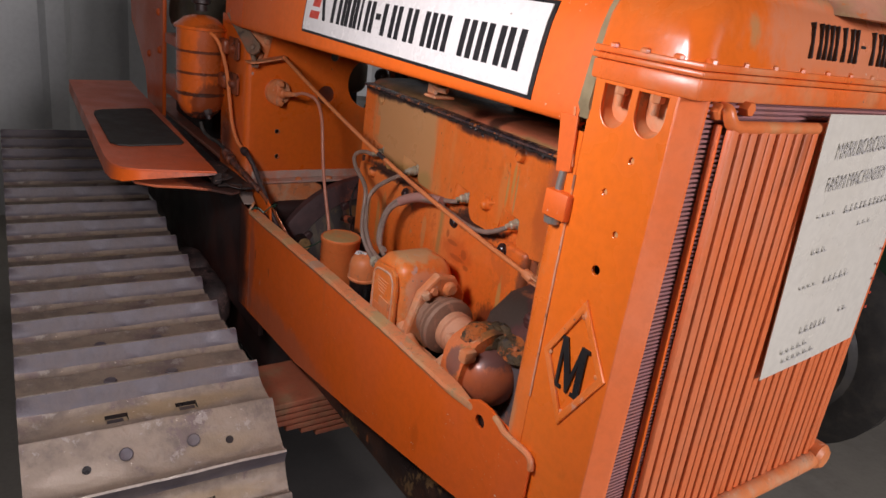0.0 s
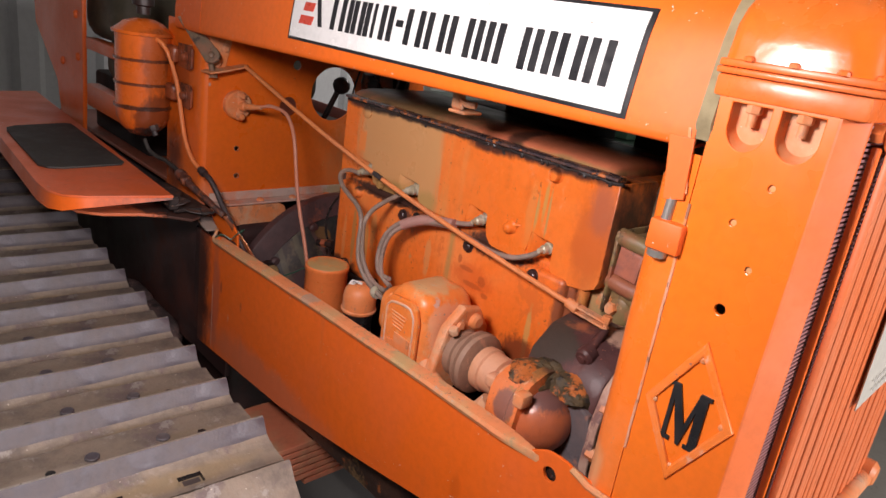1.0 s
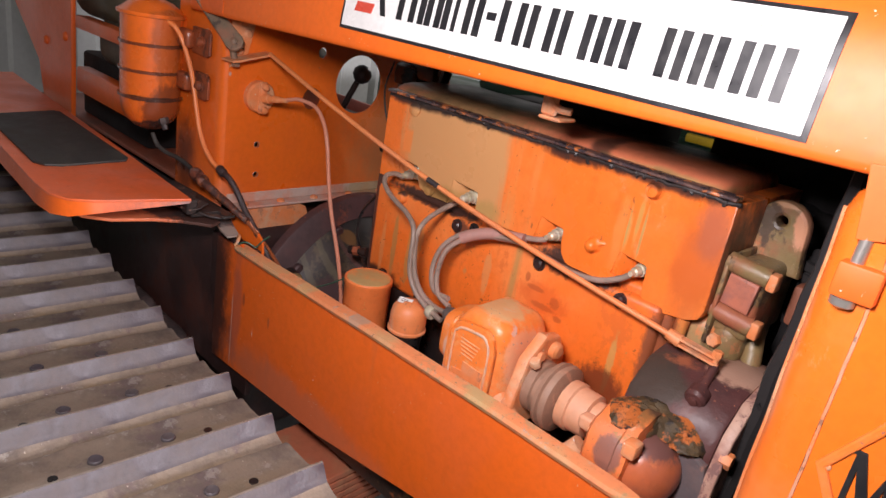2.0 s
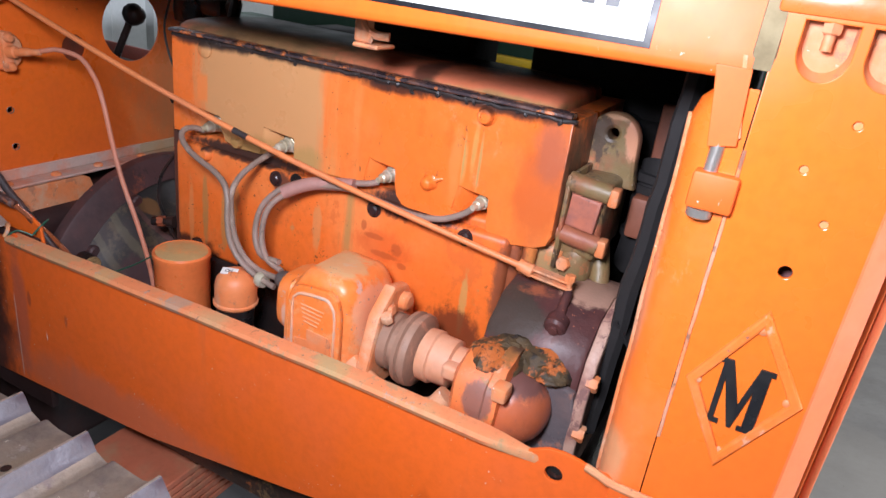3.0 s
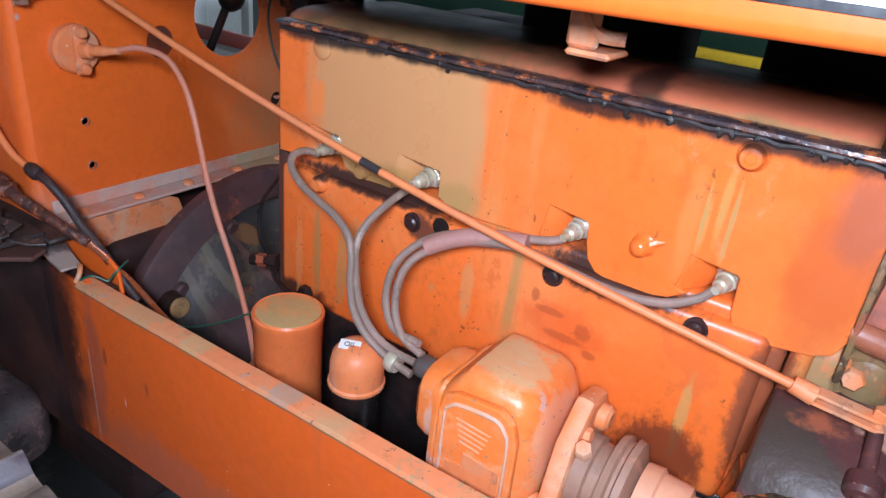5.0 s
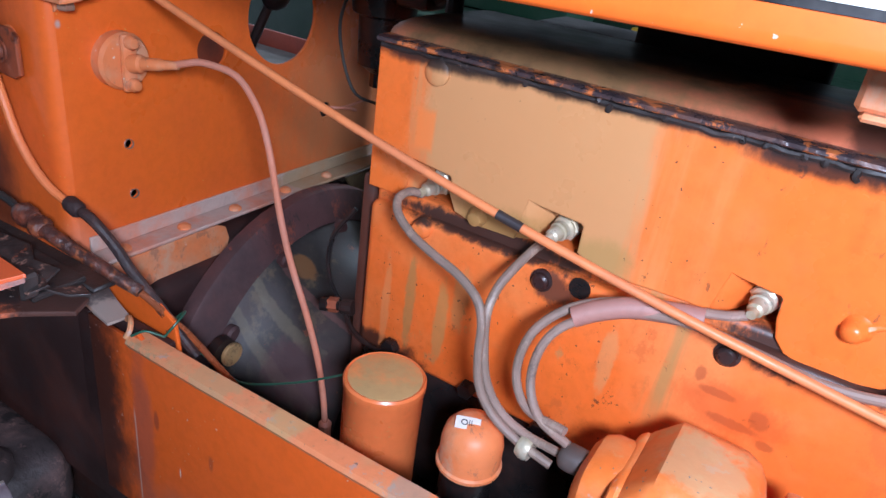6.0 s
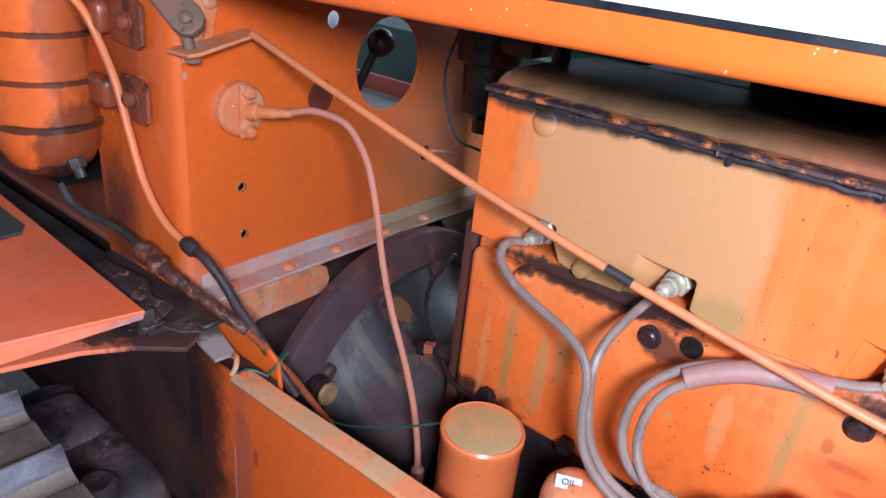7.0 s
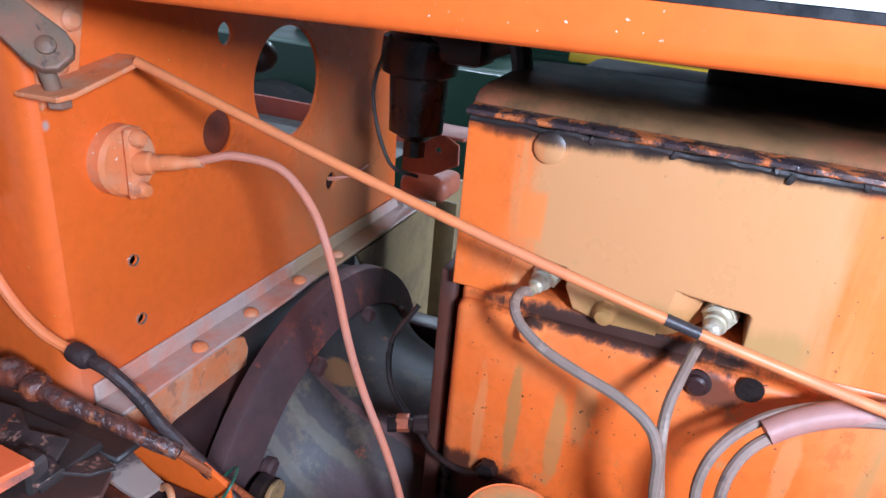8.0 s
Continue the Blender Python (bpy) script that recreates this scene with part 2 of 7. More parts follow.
# black top blots and deepened khaki paint in the hood's shadow
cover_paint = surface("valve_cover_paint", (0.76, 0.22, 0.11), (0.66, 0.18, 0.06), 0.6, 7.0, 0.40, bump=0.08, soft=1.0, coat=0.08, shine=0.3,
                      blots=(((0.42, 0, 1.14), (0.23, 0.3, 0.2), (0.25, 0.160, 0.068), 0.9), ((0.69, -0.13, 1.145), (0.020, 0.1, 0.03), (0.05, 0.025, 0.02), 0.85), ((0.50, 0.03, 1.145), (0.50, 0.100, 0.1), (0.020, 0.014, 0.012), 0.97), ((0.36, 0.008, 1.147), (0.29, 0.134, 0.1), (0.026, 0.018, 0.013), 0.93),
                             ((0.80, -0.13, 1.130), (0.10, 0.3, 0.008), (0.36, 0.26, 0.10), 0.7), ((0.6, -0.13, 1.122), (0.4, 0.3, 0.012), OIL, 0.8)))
red_brown = surface("oily_red_brown_paint", shine=0.25, coat=0.03, base=(0.088, 0.032, 0.029), second=(0.052, 0.025, 0.025), amount=0.8, scale=11.0, rough=0.46, bump=0.6, layers=((14, 0.515, 0.640, (0.13, 0.050, 0.044), 0.6), (33, 0.575, 0.640, (0.045, 0.030, 0.030), 0.7)), streak=0.3, streak_colour=(0.30, 0.09, 0.05), chips=0.5, chip_colour=(0.40, 0.14, 0.08), spread=2.0,
                    blots=(((0.88, -0.2, 0.9), (0.05, 0.07, 0.03), (0.05, 0.04, 0.03), 0.8), ((0.968, -0.13, 0.921), (0.05, 0.045, 0.012), (0.46, 0.27, 0.19), 0.85), ((0.90, -0.16, 0.915), (0.03, 0.03, 0.01), (0.42, 0.12, 0.05), 0.6)))
pump_paint = surface("oil_stained_pump_paint", (0.76, 0.19, 0.05), (0.60, 0.18, 0.07), 0.7, 17.0, 0.36, bump=0.45, coat=0.1, layers=((23, 0.575, 0.620, (0.10, 0.055, 0.03), 0.85), (37, 0.585, 0.630, (0.30, 0.18, 0.05), 0.7), (51, 0.585, 0.630, (0.66, 0.34, 0.2), 0.6)), spread=2.4, chips=0.6, chip_colour=(0.12, 0.06, 0.05),
                     blots=(((0.90, -0.215, 0.89), (0.06, 0.07, 0.035), (0.11, 0.085, 0.03), 0.75), ((0.93, -0.20, 0.88), (0.05, 0.06, 0.05), (0.06, 0.035, 0.025), 0.8), ((0.895, -0.31, 0.835), (0.02, 0.04, 0.025), (0.16, 0.09, 0.08), 0.8)))
mag_paint = surface("magneto_paint", (0.82, 0.205, 0.035), (0.74, 0.31, 0.12), 0.7, 16.0, 0.40, bump=0.25, layers=((15, 0.525, 0.640, (0.66, 0.41, 0.20), 0.65), (39, 0.595, 0.630, (0.50, 0.42, 0.40), 0.6), (8, 0.55, 0.62, (0.78, 0.34, 0.20), 0.5)), chips=1.1, chip_colour=(0.16, 0.19, 0.2), mottle=0.6,
                    blots=(((0.665, -0.245, 0.914), (0.055, 0.045, 0.014), (0.58, 0.38, 0.19), 0.7), ((0.722, -0.25, 0.87), (0.014, 0.06, 0.05), (0.70, 0.36, 0.22), 0.6), ((0.604, -0.288, 0.80), (0.008, 0.03, 0.05), (0.66, 0.42, 0.32), 0.7), ((0.66, -0.295, 0.79), (0.012, 0.02, 0.012), (0.16, 0.15, 0.16), 0.7)), spread=2.2)
elbow_paint = surface("khaki_casting_paint", (0.22, 0.150, 0.062), (0.30, 0.10, 0.045), 0.7, 24.0, 0.48, bump=0.6, chips=0.4, mottle=0.7, layers=((9, 0.545, 0.600, (0.50, 0.15, 0.06), 0.75), (15, 0.545, 0.600, (0.055, 0.035, 0.025), 0.85), (25, 0.585, 0.640, (0.52, 0.30, 0.16), 0.6)), spread=2.0,
                      blots=(((0.953, -0.05, 1.105), (0.017, 0.1, 0.034), (0.66, 0.30, 0.17), 0.85), ((0.925, -0.06, 1.128), (0.03, 0.1, 0.010), (0.60, 0.32, 0.17), 0.7), ((0.92, -0.1, 0.99), (0.04, 0.05, 0.022), (0.34, 0.10, 0.05), 0.85), ((0.93, -0.06, 1.03), (0.03, 0.1, 0.008), (0.05, 0.03, 0.025), 0.7)))
oily = surface("oily_black_metal", (0.012, 0.010, 0.010), (0.05, 0.022, 0.016), 0.5, 15.0, 0.32, bump=0.4, mottle=0.15)
grime = surface("black_grime", (0.022, 0.018, 0.017), (0.05, 0.032, 0.028), 0.6, 14.0, 0.5, bump=0.5, chips=0.6, chip_colour=(0.16, 0.12, 0.10), mottle=0.2)
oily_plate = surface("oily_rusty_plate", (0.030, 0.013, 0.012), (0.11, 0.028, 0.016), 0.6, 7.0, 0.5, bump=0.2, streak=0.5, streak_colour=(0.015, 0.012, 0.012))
housing_dark = surface("clutch_housing_metal", (0.030, 0.026, 0.024), (0.060, 0.036, 0.032), 0.8, 9.0, 0.5, bump=0.3, layers=((12, 0.555, 0.640, (0.13, 0.095, 0.05), 0.6), (17, 0.575, 0.640, (0.022, 0.018, 0.018), 0.8), (21, 0.625, 0.660, (0.34, 0.09, 0.03), 0.6)), mottle=0.25, streak=0.9, streak_colour=(0.13, 0.11, 0.07), spread=1.4,
                       blots=(((0.13, -0.07, 0.79), (0.05, 0.016, 0.014), (0.22, 0.10, 0.03), 0.6), ((0.12, -0.13, 0.75), (0.08, 0.006, 0.05), (0.12, 0.10, 0.06), 0.6, 2.0), ((0.15, -0.165, 0.72), (0.08, 0.005, 0.06), (0.11, 0.09, 0.055), 0.6, 2.0), ((0.16, -0.09, 0.77), (0.08, 0.004, 0.04), (0.15, 0.07, 0.06), 0.6, 2.0), ((0.2, -0.17, 0.70), (0.06, 0.05, 0.05), (0.06, 0.024, 0.026), 0.7)))
maroon = surface("maroon_oxide_paint", (0.095, 0.042, 0.040), (0.048, 0.030, 0.031), 0.8, 9.0, 0.55, bump=0.3, layers=((13, 0.565, 0.640, (0.34, 0.085, 0.04), 0.7), (31, 0.60, 0.64, (0.03, 0.022, 0.022), 0.7)), streak=0.5, streak_colour=(0.30, 0.07, 0.03))
steel = surface("worn_track_steel", (0.205, 0.158, 0.118), (0.100, 0.078, 0.066), 0.95, 16.0, 0.6, 0.1, bump=1.0, mottle=0.8, fine=60, layers=((13, 0.525, 0.610, (0.115, 0.08, 0.078), 0.8), (29, 0.565, 0.630, (0.30, 0.27, 0.24), 0.6)), chips=0.45, chip_colour=(0.50, 0.44, 0.36), soft=1.0,
                blots=(((0.04, 0.02, 0.0), (0.018, 0.13, 0.1), (0.25, 0.17, 0.08), 0.5), ((-0.035, 0.08, 0.0), (0.02, 0.06, 0.1), (0.22, 0.16, 0.09), 0.4), ((-0.03, -0.1, 0.0), (0.02, 0.06, 0.1), (0.32, 0.26, 0.20), 0.5)))
# darker steel for the grousers' front faces and the bolts
grouser_steel = surface("dark_grouser_steel", (0.068, 0.058, 0.068), (0.12, 0.098, 0.092), 0.8, 16.0, 0.55, 0.1, bump=0.7, fine=60)
edge_steel = surface("polished_grouser_edge", (0.40, 0.35, 0.30), (0.24, 0.20, 0.17), 0.8, 40.0, 0.35, 0.5, bump=0.4, fine=120)
dark_steel = surface("dark_greasy_steel", (0.05, 0.042, 0.045), (0.10, 0.07, 0.055), 0.6, 10.0, 0.45, 0.3, bump=0.3)
bare = surface("bare_steel", (0.45, 0.42, 0.38), (0.25, 0.22, 0.19), 0.5, 30.0, 0.35, 0.7, bump=0.1)
plug_metal = surface("spark_plug_metal", (0.58, 0.53, 0.41), (0.44, 0.36, 0.19), 0.7, 45.0, 0.35, 0.3, bump=0.15)
lead_skin = surface("faded_ignition_lead", (0.225, 0.165, 0.130), (0.36, 0.225, 0.180), 0.7, 18.0, 0.55, bump=0.15, layers=((22, 0.545, 0.640, (0.44, 0.33, 0.25), 0.6), (40, 0.60, 0.65, (0.10, 0.075, 0.065), 0.6)))
cable_skin = surface("salmon_cable_paint", (0.58, 0.22, 0.13), (0.48, 0.24, 0.18), 0.6, 20.0, 0.45, bump=0.2)
tape_skin = surface("pinkish_painted_tape", (0.42, 0.21, 0.175), (0.30, 0.18, 0.145), 0.6, 20.0, 0.5, bump=0.3)
# near-black lining carries the shade under the hood in its colour
hood_inside = surface("shade_dark_hood_lining", (0.03, 0.02, 0.018), (0.06, 0.03, 0.02), 0.5, 8.0, 0.6, bump=0.1)
# matte near-black that puts deep shade into the colour of hidden parts
shade_black = surface("matte_shade_black", (0.011, 0.009, 0.009), (0.020, 0.015, 0.013), 0.5, 12.0, 0.85, bump=0.3, mottle=0.1)
rod_paint = surface("orange_rod_paint", (0.74, 0.24, 0.08), (0.62, 0.20, 0.08), 0.7, 12.0, 0.5, bump=0.06)
line_paint = surface("painted_fuel_line", (0.74, 0.205, 0.055), (0.68, 0.21, 0.09), 0.6, 9.0, 0.42, bump=0.08)
rubber = surface("black_rubber", (0.026, 0.024, 0.022), (0.065, 0.056, 0.043), 0.6, 18.0, 0.65, bump=0.3)
canvas = surface("khaki_canvas_strip", (0.30, 0.24, 0.13), (0.17, 0.13, 0.07), 0.7, 24.0, 0.85, bump=0.4)
core_metal = surface("radiator_core_metal", (0.20, 0.085, 0.085), (0.14, 0.065, 0.06), 0.5, 20.0, 0.6, bump=0.1)
fin_metal = surface("radiator_fin_metal", (0.36, 0.17, 0.17), (0.38, 0.14, 0.09), 0.6, 20.0, 0.5, bump=0.1)
bar_paint = surface("grille_bar_paint", (0.80, 0.190, 0.060), (0.62, 0.20, 0.09), 0.6, 7.0, 0.42, bump=0.15, streak=0.6, streak_colour=(0.25, 0.07, 0.03))
black_paint = surface("black_paint", (0.013, 0.013, 0.015), (0.03, 0.027, 0.025), 0.4, 40.0, 0.35, bump=0.1)
white_enamel = surface("white_enamel_sign", (0.78, 0.77, 0.74), (0.70, 0.68, 0.64), 0.3, 8.0, 0.25, bump=0.03, mottle=0.08, chips=0.15, chip_colour=(0.3, 0.25, 0.2))
logo_red = surface("red_enamel", (0.62, 0.07, 0.04), (0.5, 0.06, 0.04), 0.3, 30.0, 0.3, bump=0.03)
paper = surface("laminated_paper", (0.70, 0.68, 0.60), (0.60, 0.57, 0.48), 0.6, 7.0, 0.25, bump=0.04, mottle=0.1)
faint_ink = surface("faded_ink", (0.46, 0.45, 0.43), (0.58, 0.56, 0.52), 0.6, 30.0, 0.5, bump=0.0)
green_paint = surface("dark_green_machine_paint", (0.014, 0.042, 0.022), (0.025, 0.055, 0.032), 0.5, 4.0, 0.45, bump=0.06)
yellow_paint = surface("yellow_machine_paint", (0.72, 0.46, 0.02), (0.55, 0.33, 0.03), 0.5, 6.0, 0.4, bump=0.06)
olive_vinyl = surface("olive_seat_vinyl", (0.09, 0.075, 0.045), (0.05, 0.045, 0.03), 0.6, 12.0, 0.6, bump=0.2)
wall_metal = surface("grey_wall_cladding", (0.52, 0.54, 0.53), (0.44, 0.46, 0.46), 0.5, 1.2, 0.5, 0.0, bump=0.03, fine=40, mottle=0.12)
# unseen walls and roof, coloured dark to cut bounced light
wall_dull = surface("unseen_dark_cladding", (0.13, 0.135, 0.135), (0.09, 0.095, 0.10), 0.5, 1.2, 0.55, 0.0, bump=0.03, fine=40, mottle=0.12)
roof_metal = surface("dull_roof_cladding", (0.16, 0.16, 0.155), (0.12, 0.12, 0.115), 0.5, 1.2, 0.5, bump=0.03, fine=40)
concrete = surface("concrete_floor", (0.31, 0.288, 0.245), (0.21, 0.195, 0.168), 0.75, 2.2, 0.6, bump=0.25, fine=70, chips=0.25, chip_colour=(0.12, 0.11, 0.10),
                   blots=(((0.05, 0.05, 0), (0.9, 0.42, 1), (0.045, 0.043, 0.045), 0.85), ((1.7, 1.2, 0), (0.5, 0.3, 1), (0.3, 0.27, 0.22), 0.5)), spread=0.3)
timber = surface("pale_timber", (0.36, 0.25, 0.14), (0.24, 0.16, 0.09), 0.6, 9.0, 0.6, bump=0.2)
mottled_fuel = surface("khaki_orange_can_top", (0.48, 0.33, 0.14), (0.80, 0.27, 0.07), 0.9, 20.0, 0.45, bump=0.1)
green_wire_skin = surface("green_wire_plastic", (0.02, 0.10, 0.06), (0.03, 0.13, 0.08), 0.4, 50.0, 0.4, bump=0.02)


# ---- mesh helpers ----
def box(bm, x0, x1, y0, y1, z0, z1, bevel=0.0, seg=2):
    made = bmesh.ops.create_cube(bm, size=1, matrix=Matrix.LocRotScale(((x0 + x1) / 2, (y0 + y1) / 2, (z0 + z1) / 2), None, (x1 - x0, y1 - y0, z1 - z0)))
    if bevel:
        edges = {e for v in made["verts"] for e in v.link_edges}
        bmesh.ops.bevel(bm, geom=list(edges), offset=bevel, segments=seg, affect="EDGES", profile=0.5)
    return bm


def frame_along(d):
    d = Vector(d).normalized()
    u = d.cross(Vector((0, 0, 1)))
    u = u.normalized() if u.length > 1e-4 else Vector((0, 1, 0))
    return d, u, d.cross(u).normalized()


def lathe(bm, start, direction, profile, seg=32):
    """Turns (along, radius) pairs round an axis."""
    d, u, v = frame_along(direction)
    start = Vector(start)
    rings = []
    for a, r in profile:
        c = start + d * a
        if r < 1e-6:
            rings.append([bm.verts.new(c)])
        else:
            rings.append([bm.verts.new(c + r * (u * math.cos(2 * math.pi * k / seg) + v * math.sin(2 * math.pi * k / seg))) for k in range(seg)])
    for p, q in zip(rings, rings[1:]):
        for k in range(seg):
            n = (k + 1) % seg
            ring = [p[k % len(p)], p[n % len(p)], q[n % len(q)], q[k % len(q)]]
            ring = [w for i, w in enumerate(ring) if w not in ring[:i]]
            if len(ring) > 2:
                bm.faces.new(ring)
    for ring in (rings[0], rings[-1]):
        if len(ring) > 2:
            bm.faces.new(ring)
    return bm


def rod(bm, a, b, r, seg=16, r2=None):
    a, b = Vector(a), Vector(b)
    return lathe(bm, a, b - a, [(0, r), ((b - a).length, r if r2 is None else r2)], seg)


def hexagon(bm, at, direction, r, h, turn=0.0):
    lathe(bm, at, direction, [(0, r), (h * 0.85, r), (h, r * 0.86)], 6)
    return bm


def smooth_line(points, steps=6):
    pts = [Vector(p) for p in points]
    pts = [pts[0] * 2 - pts[1]] + pts + [pts[-1] * 2 - pts[-2]]
    out = []
    for i in range(1, len(pts) - 2):
        p0, p1, p2, p3 = pts[i - 1:i + 3]
        for s in range(steps):
            t = s / steps
            out.append(0.5 * (2 * p1 + (p2 - p0) * t + (2 * p0 - 5 * p1 + 4 * p2 - p3) * t * t + (3 * p1 - p0 - 3 * p2 + p3) * t ** 3))
    out.append(pts[-2])
    return out


def hose(bm, points, r, seg=10, steps=6, radii=None):
    line = smooth_line(points, steps)
    rings = []
    side = None
    for i, p in enumerate(line):
        d = (line[min(i + 1, len(line) - 1)] - line[max(i - 1, 0)]).normalized()
        if side is None:
            _, side, _ = frame_along(d)
        side = (side - d * side.dot(d)).normalized()
        up = d.cross(side)
        rr = r if radii is None else radii[0] + (radii[1] - radii[0]) * i / (len(line) - 1)
        rings.append([bm.verts.new(p + rr * (side * math.cos(2 * math.pi * k / seg) + up * math.sin(2 * math.pi * k / seg))) for k in range(seg)])
    for p, q in zip(rings, rings[1:]):
        for k in range(seg):
            bm.faces.new((p[k], p[(k + 1) % seg], q[(k + 1) % seg], q[k]))
    bm.faces.new(rings[0])
    bm.faces.new(rings[-1])
    return bm


def circle(cx, cy, r, n=28):
    return [(cx + r * math.cos(2 * math.pi * k / n), cy + r * math.sin(2 * math.pi * k / n)) for k in range(n)]


def plate(bm, loops, m, thick, round_edge=0.0):
    """A flat sheet with holes: the first loop is the outline, drawn in x and y, then moved by m. It is thick on both sides of the plane."""
    data = bpy.data.curves.new("sheet", "CURVE")
    data.dimensions, data.fill_mode = "2D", "BOTH"
    data.extrude, data.bevel_depth, data.bevel_resolution = thick / 2 - round_edge, round_edge, 1
    for loop in loops:
        s = data.splines.new("POLY")
        s.points.add(len(loop) - 1)
        for p, (x, y) in zip(s.points, loop):
            p.co = (x, y, 0, 1)
        s.use_cyclic_u = True
    ob = bpy.data.objects.new("sheet", data)
    mesh = bpy.data.meshes.new_from_object(ob)
    mesh.transform(m)
    bm.from_mesh(mesh)
    bpy.data.objects.remove(ob)
    bpy.data.curves.remove(data)
    bpy.data.meshes.remove(mesh)
    return bm


def letters(bm, text, size, m, thick=0.0008, shear=0.0, align="CENTER"):
    data = bpy.data.curves.new("writing", "FONT")
    data.body, data.size, data.extrude, data.shear = text, size, thick / 2, shear
    data.align_x, data.align_y = align, "CENTER"
    ob = bpy.data.objects.new("writing", data)
    mesh = bpy.data.meshes.new_from_object(ob)
    mesh.transform(m)
    bm.from_mesh(mesh)
    bpy.data.objects.remove(ob)
    bpy.data.curves.remove(data)
    bpy.data.meshes.remove(mesh)
    return bm


def basis(origin, ex, ey):
    """The pose whose x and y run along ex and ey."""
    ex, ey = Vector(ex).normalized(), Vector(ey)
    ez = ex.cross(ey).normalized()
    ey = ez.cross(ex)
    m = Matrix((ex, ey, ez)).transposed().to_4x4()
    m.translation = origin
    return m


SIDE = Matrix(((1, 0, 0, 0), (0, 0, -1, 0), (0, 1, 0, 0), (0, 0, 0, 1)))


def side_at(y):
    """Sheets drawn in x and z, standing at that y."""
    return Matrix.Translation((0, y, 0)) @ SIDE


def cross_at(x):
    """Sheets drawn in y and z, standing at that x."""
    return Matrix(((0, 0, 1, x), (1, 0, 0, 0), (0, 1, 0, 0), (0, 0, 0, 1)))


def thicken(bm, thick, toward):
    """Gives an open sheet a second skin on the side of the point toward, and closes its rim."""
    toward = Vector(toward)
    faces = bm.faces[:]
    bmesh.ops.recalc_face_normals(bm, faces=faces)
    bm.normal_update()
    sign = 1 if sum((toward - f.calc_center_median()).normalized().dot(f.normal) * f.calc_area() for f in faces) > 0 else -1
    twin = {v: bm.verts.new(v.co + v.normal * thick * sign) for v in bm.verts[:]}
    rim = [e for e in bm.edges if len(e.link_faces) == 1]
    for f in faces:
        bm.faces.new([twin[v] for v in reversed(f.verts)]).material_index = f.material_index
    for e in rim:
        a, b = e.verts
        bm.faces.new((a, b, twin[b], twin[a]))


def rough_up(bm, amount, scale):
    for v in bm.verts:
        v.co += noise.noise_vector(v.co * scale) * amount


def part(name, bm, material, parent=None, label="", angle=35, second=None):
    bmesh.ops.recalc_face_normals(bm, faces=bm.faces)
    mesh = bpy.data.meshes.new(name)
    bm.to_mesh(mesh)
    bm.free()
    mesh.materials.append(material)
    if second:
        mesh.materials.append(second)
    mesh.polygons.foreach_set("use_smooth", [True] * len(mesh.polygons))
    mesh.set_sharp_from_angle(angle=radians(angle))
    ob = new(name, mesh)
    ob.parent = parent
    if label:
        tagged(ob, label)
    return ob


def thing(name, label, category, group="", at=(0, 0, 0)):
    ob = new(name)
    ob.location = at
    ob.empty_display_size = 0.1
    return tagged(ob, label, category, group)


def B():
    return bmesh.new()


# ---- setting ----
def corrugated(name, length, height, m, material, pitch=0.19, depth=0.028, thick=0.0):
    """Ribbed cladding: a trapezoid section run up the wall, with a back skin so that the wall has thickness."""
    bm = B()
    line = []
    n = int(length / pitch)
    for k in range(n + 1):
        x = k * pitch
        line += [(x, 0), (x + pitch * 0.62, 0), (x + pitch * 0.70, depth), (x + pitch * 0.92, depth)]
    line = [(min(x, length), d) for x, d in line]
    low = [bm.verts.new((x, d, 0)) for x, d in line]
    top = [bm.verts.new((x, d, height)) for x, d in line]
    for k in range(len(line) - 1):
        if line[k + 1][0] - line[k][0] > 1e-5:
            bm.faces.new((low[k], low[k + 1], top[k + 1], top[k]))
    box(bm, 0, length, -0.09, -0.012, 0, height)
    bm.transform(m)
    return tagged(part(name, bm, material, None, "", 20), kind="structure")


X0, X1, Y0, Y1, TOP = -2.3, 5.4, -4.2, 5.6, 3.3
bm = B()
box(bm, X0 - 0.3, X1 + 0.3, Y0 - 0.3, Y1 + 0.3, -0.2, 0.0)
tagged(part("floor", bm, concrete), "dusty grey concrete shed floor, darker under the tractor", kind="structure")
bm = B()
box(bm, X0 - 0.1, X1 + 0.1, Y0 - 0.1, Y1 + 0.1, TOP, TOP + 0.08)
for k in range(9):
    box(bm, X0 + 0.4 + k, X0 + 0.47 + k, Y0, Y1, TOP - 0.18, TOP)
tagged(part("ceiling", bm, roof_metal), "dull metal shed roof on purlins", kind="structure")
W = corrugated("wall_west", Y1 - Y0, TOP, basis((X0, Y1, 0), (0, -1, 0), (1, 0, 0)), wall_metal, 0.36, 0.03)
tagged(W, "grey ribbed steel cladding of the shed")
W = corrugated("wall_north", X1 - X0, TOP, basis((X0, Y1, 0), (1, 0, 0), (0, -1, 0)) @ Matrix.Diagonal((1, 1, -1, 1)), wall_metal)
tagged(W, "grey ribbed steel cladding of the shed")
W = corrugated("wall_south", X1 - X0, TOP, basis((X0, Y0, 0), (1, 0, 0), (0, 1, 0)), wall_dull)
tagged(W, "grey ribbed steel cladding of the shed")
# the east wall, out of view, has a high opening added for the front fill lamp
for a, b, z0, z1 in ((Y0, -0.62, 0, TOP), (1.52, Y1, 0, TOP), (-0.62, 1.52, 0, 1.72), (-0.62, 1.52, 2.90, TOP)):
    W = corrugated("wall_east", b - a, z1 - z0, basis((X1, a, z0), (0, 1, 0), (-1, 0, 0)), wall_dull)
    tagged(W, "dark unseen ribbed cladding round the opening added for the front fill")
bm = B()
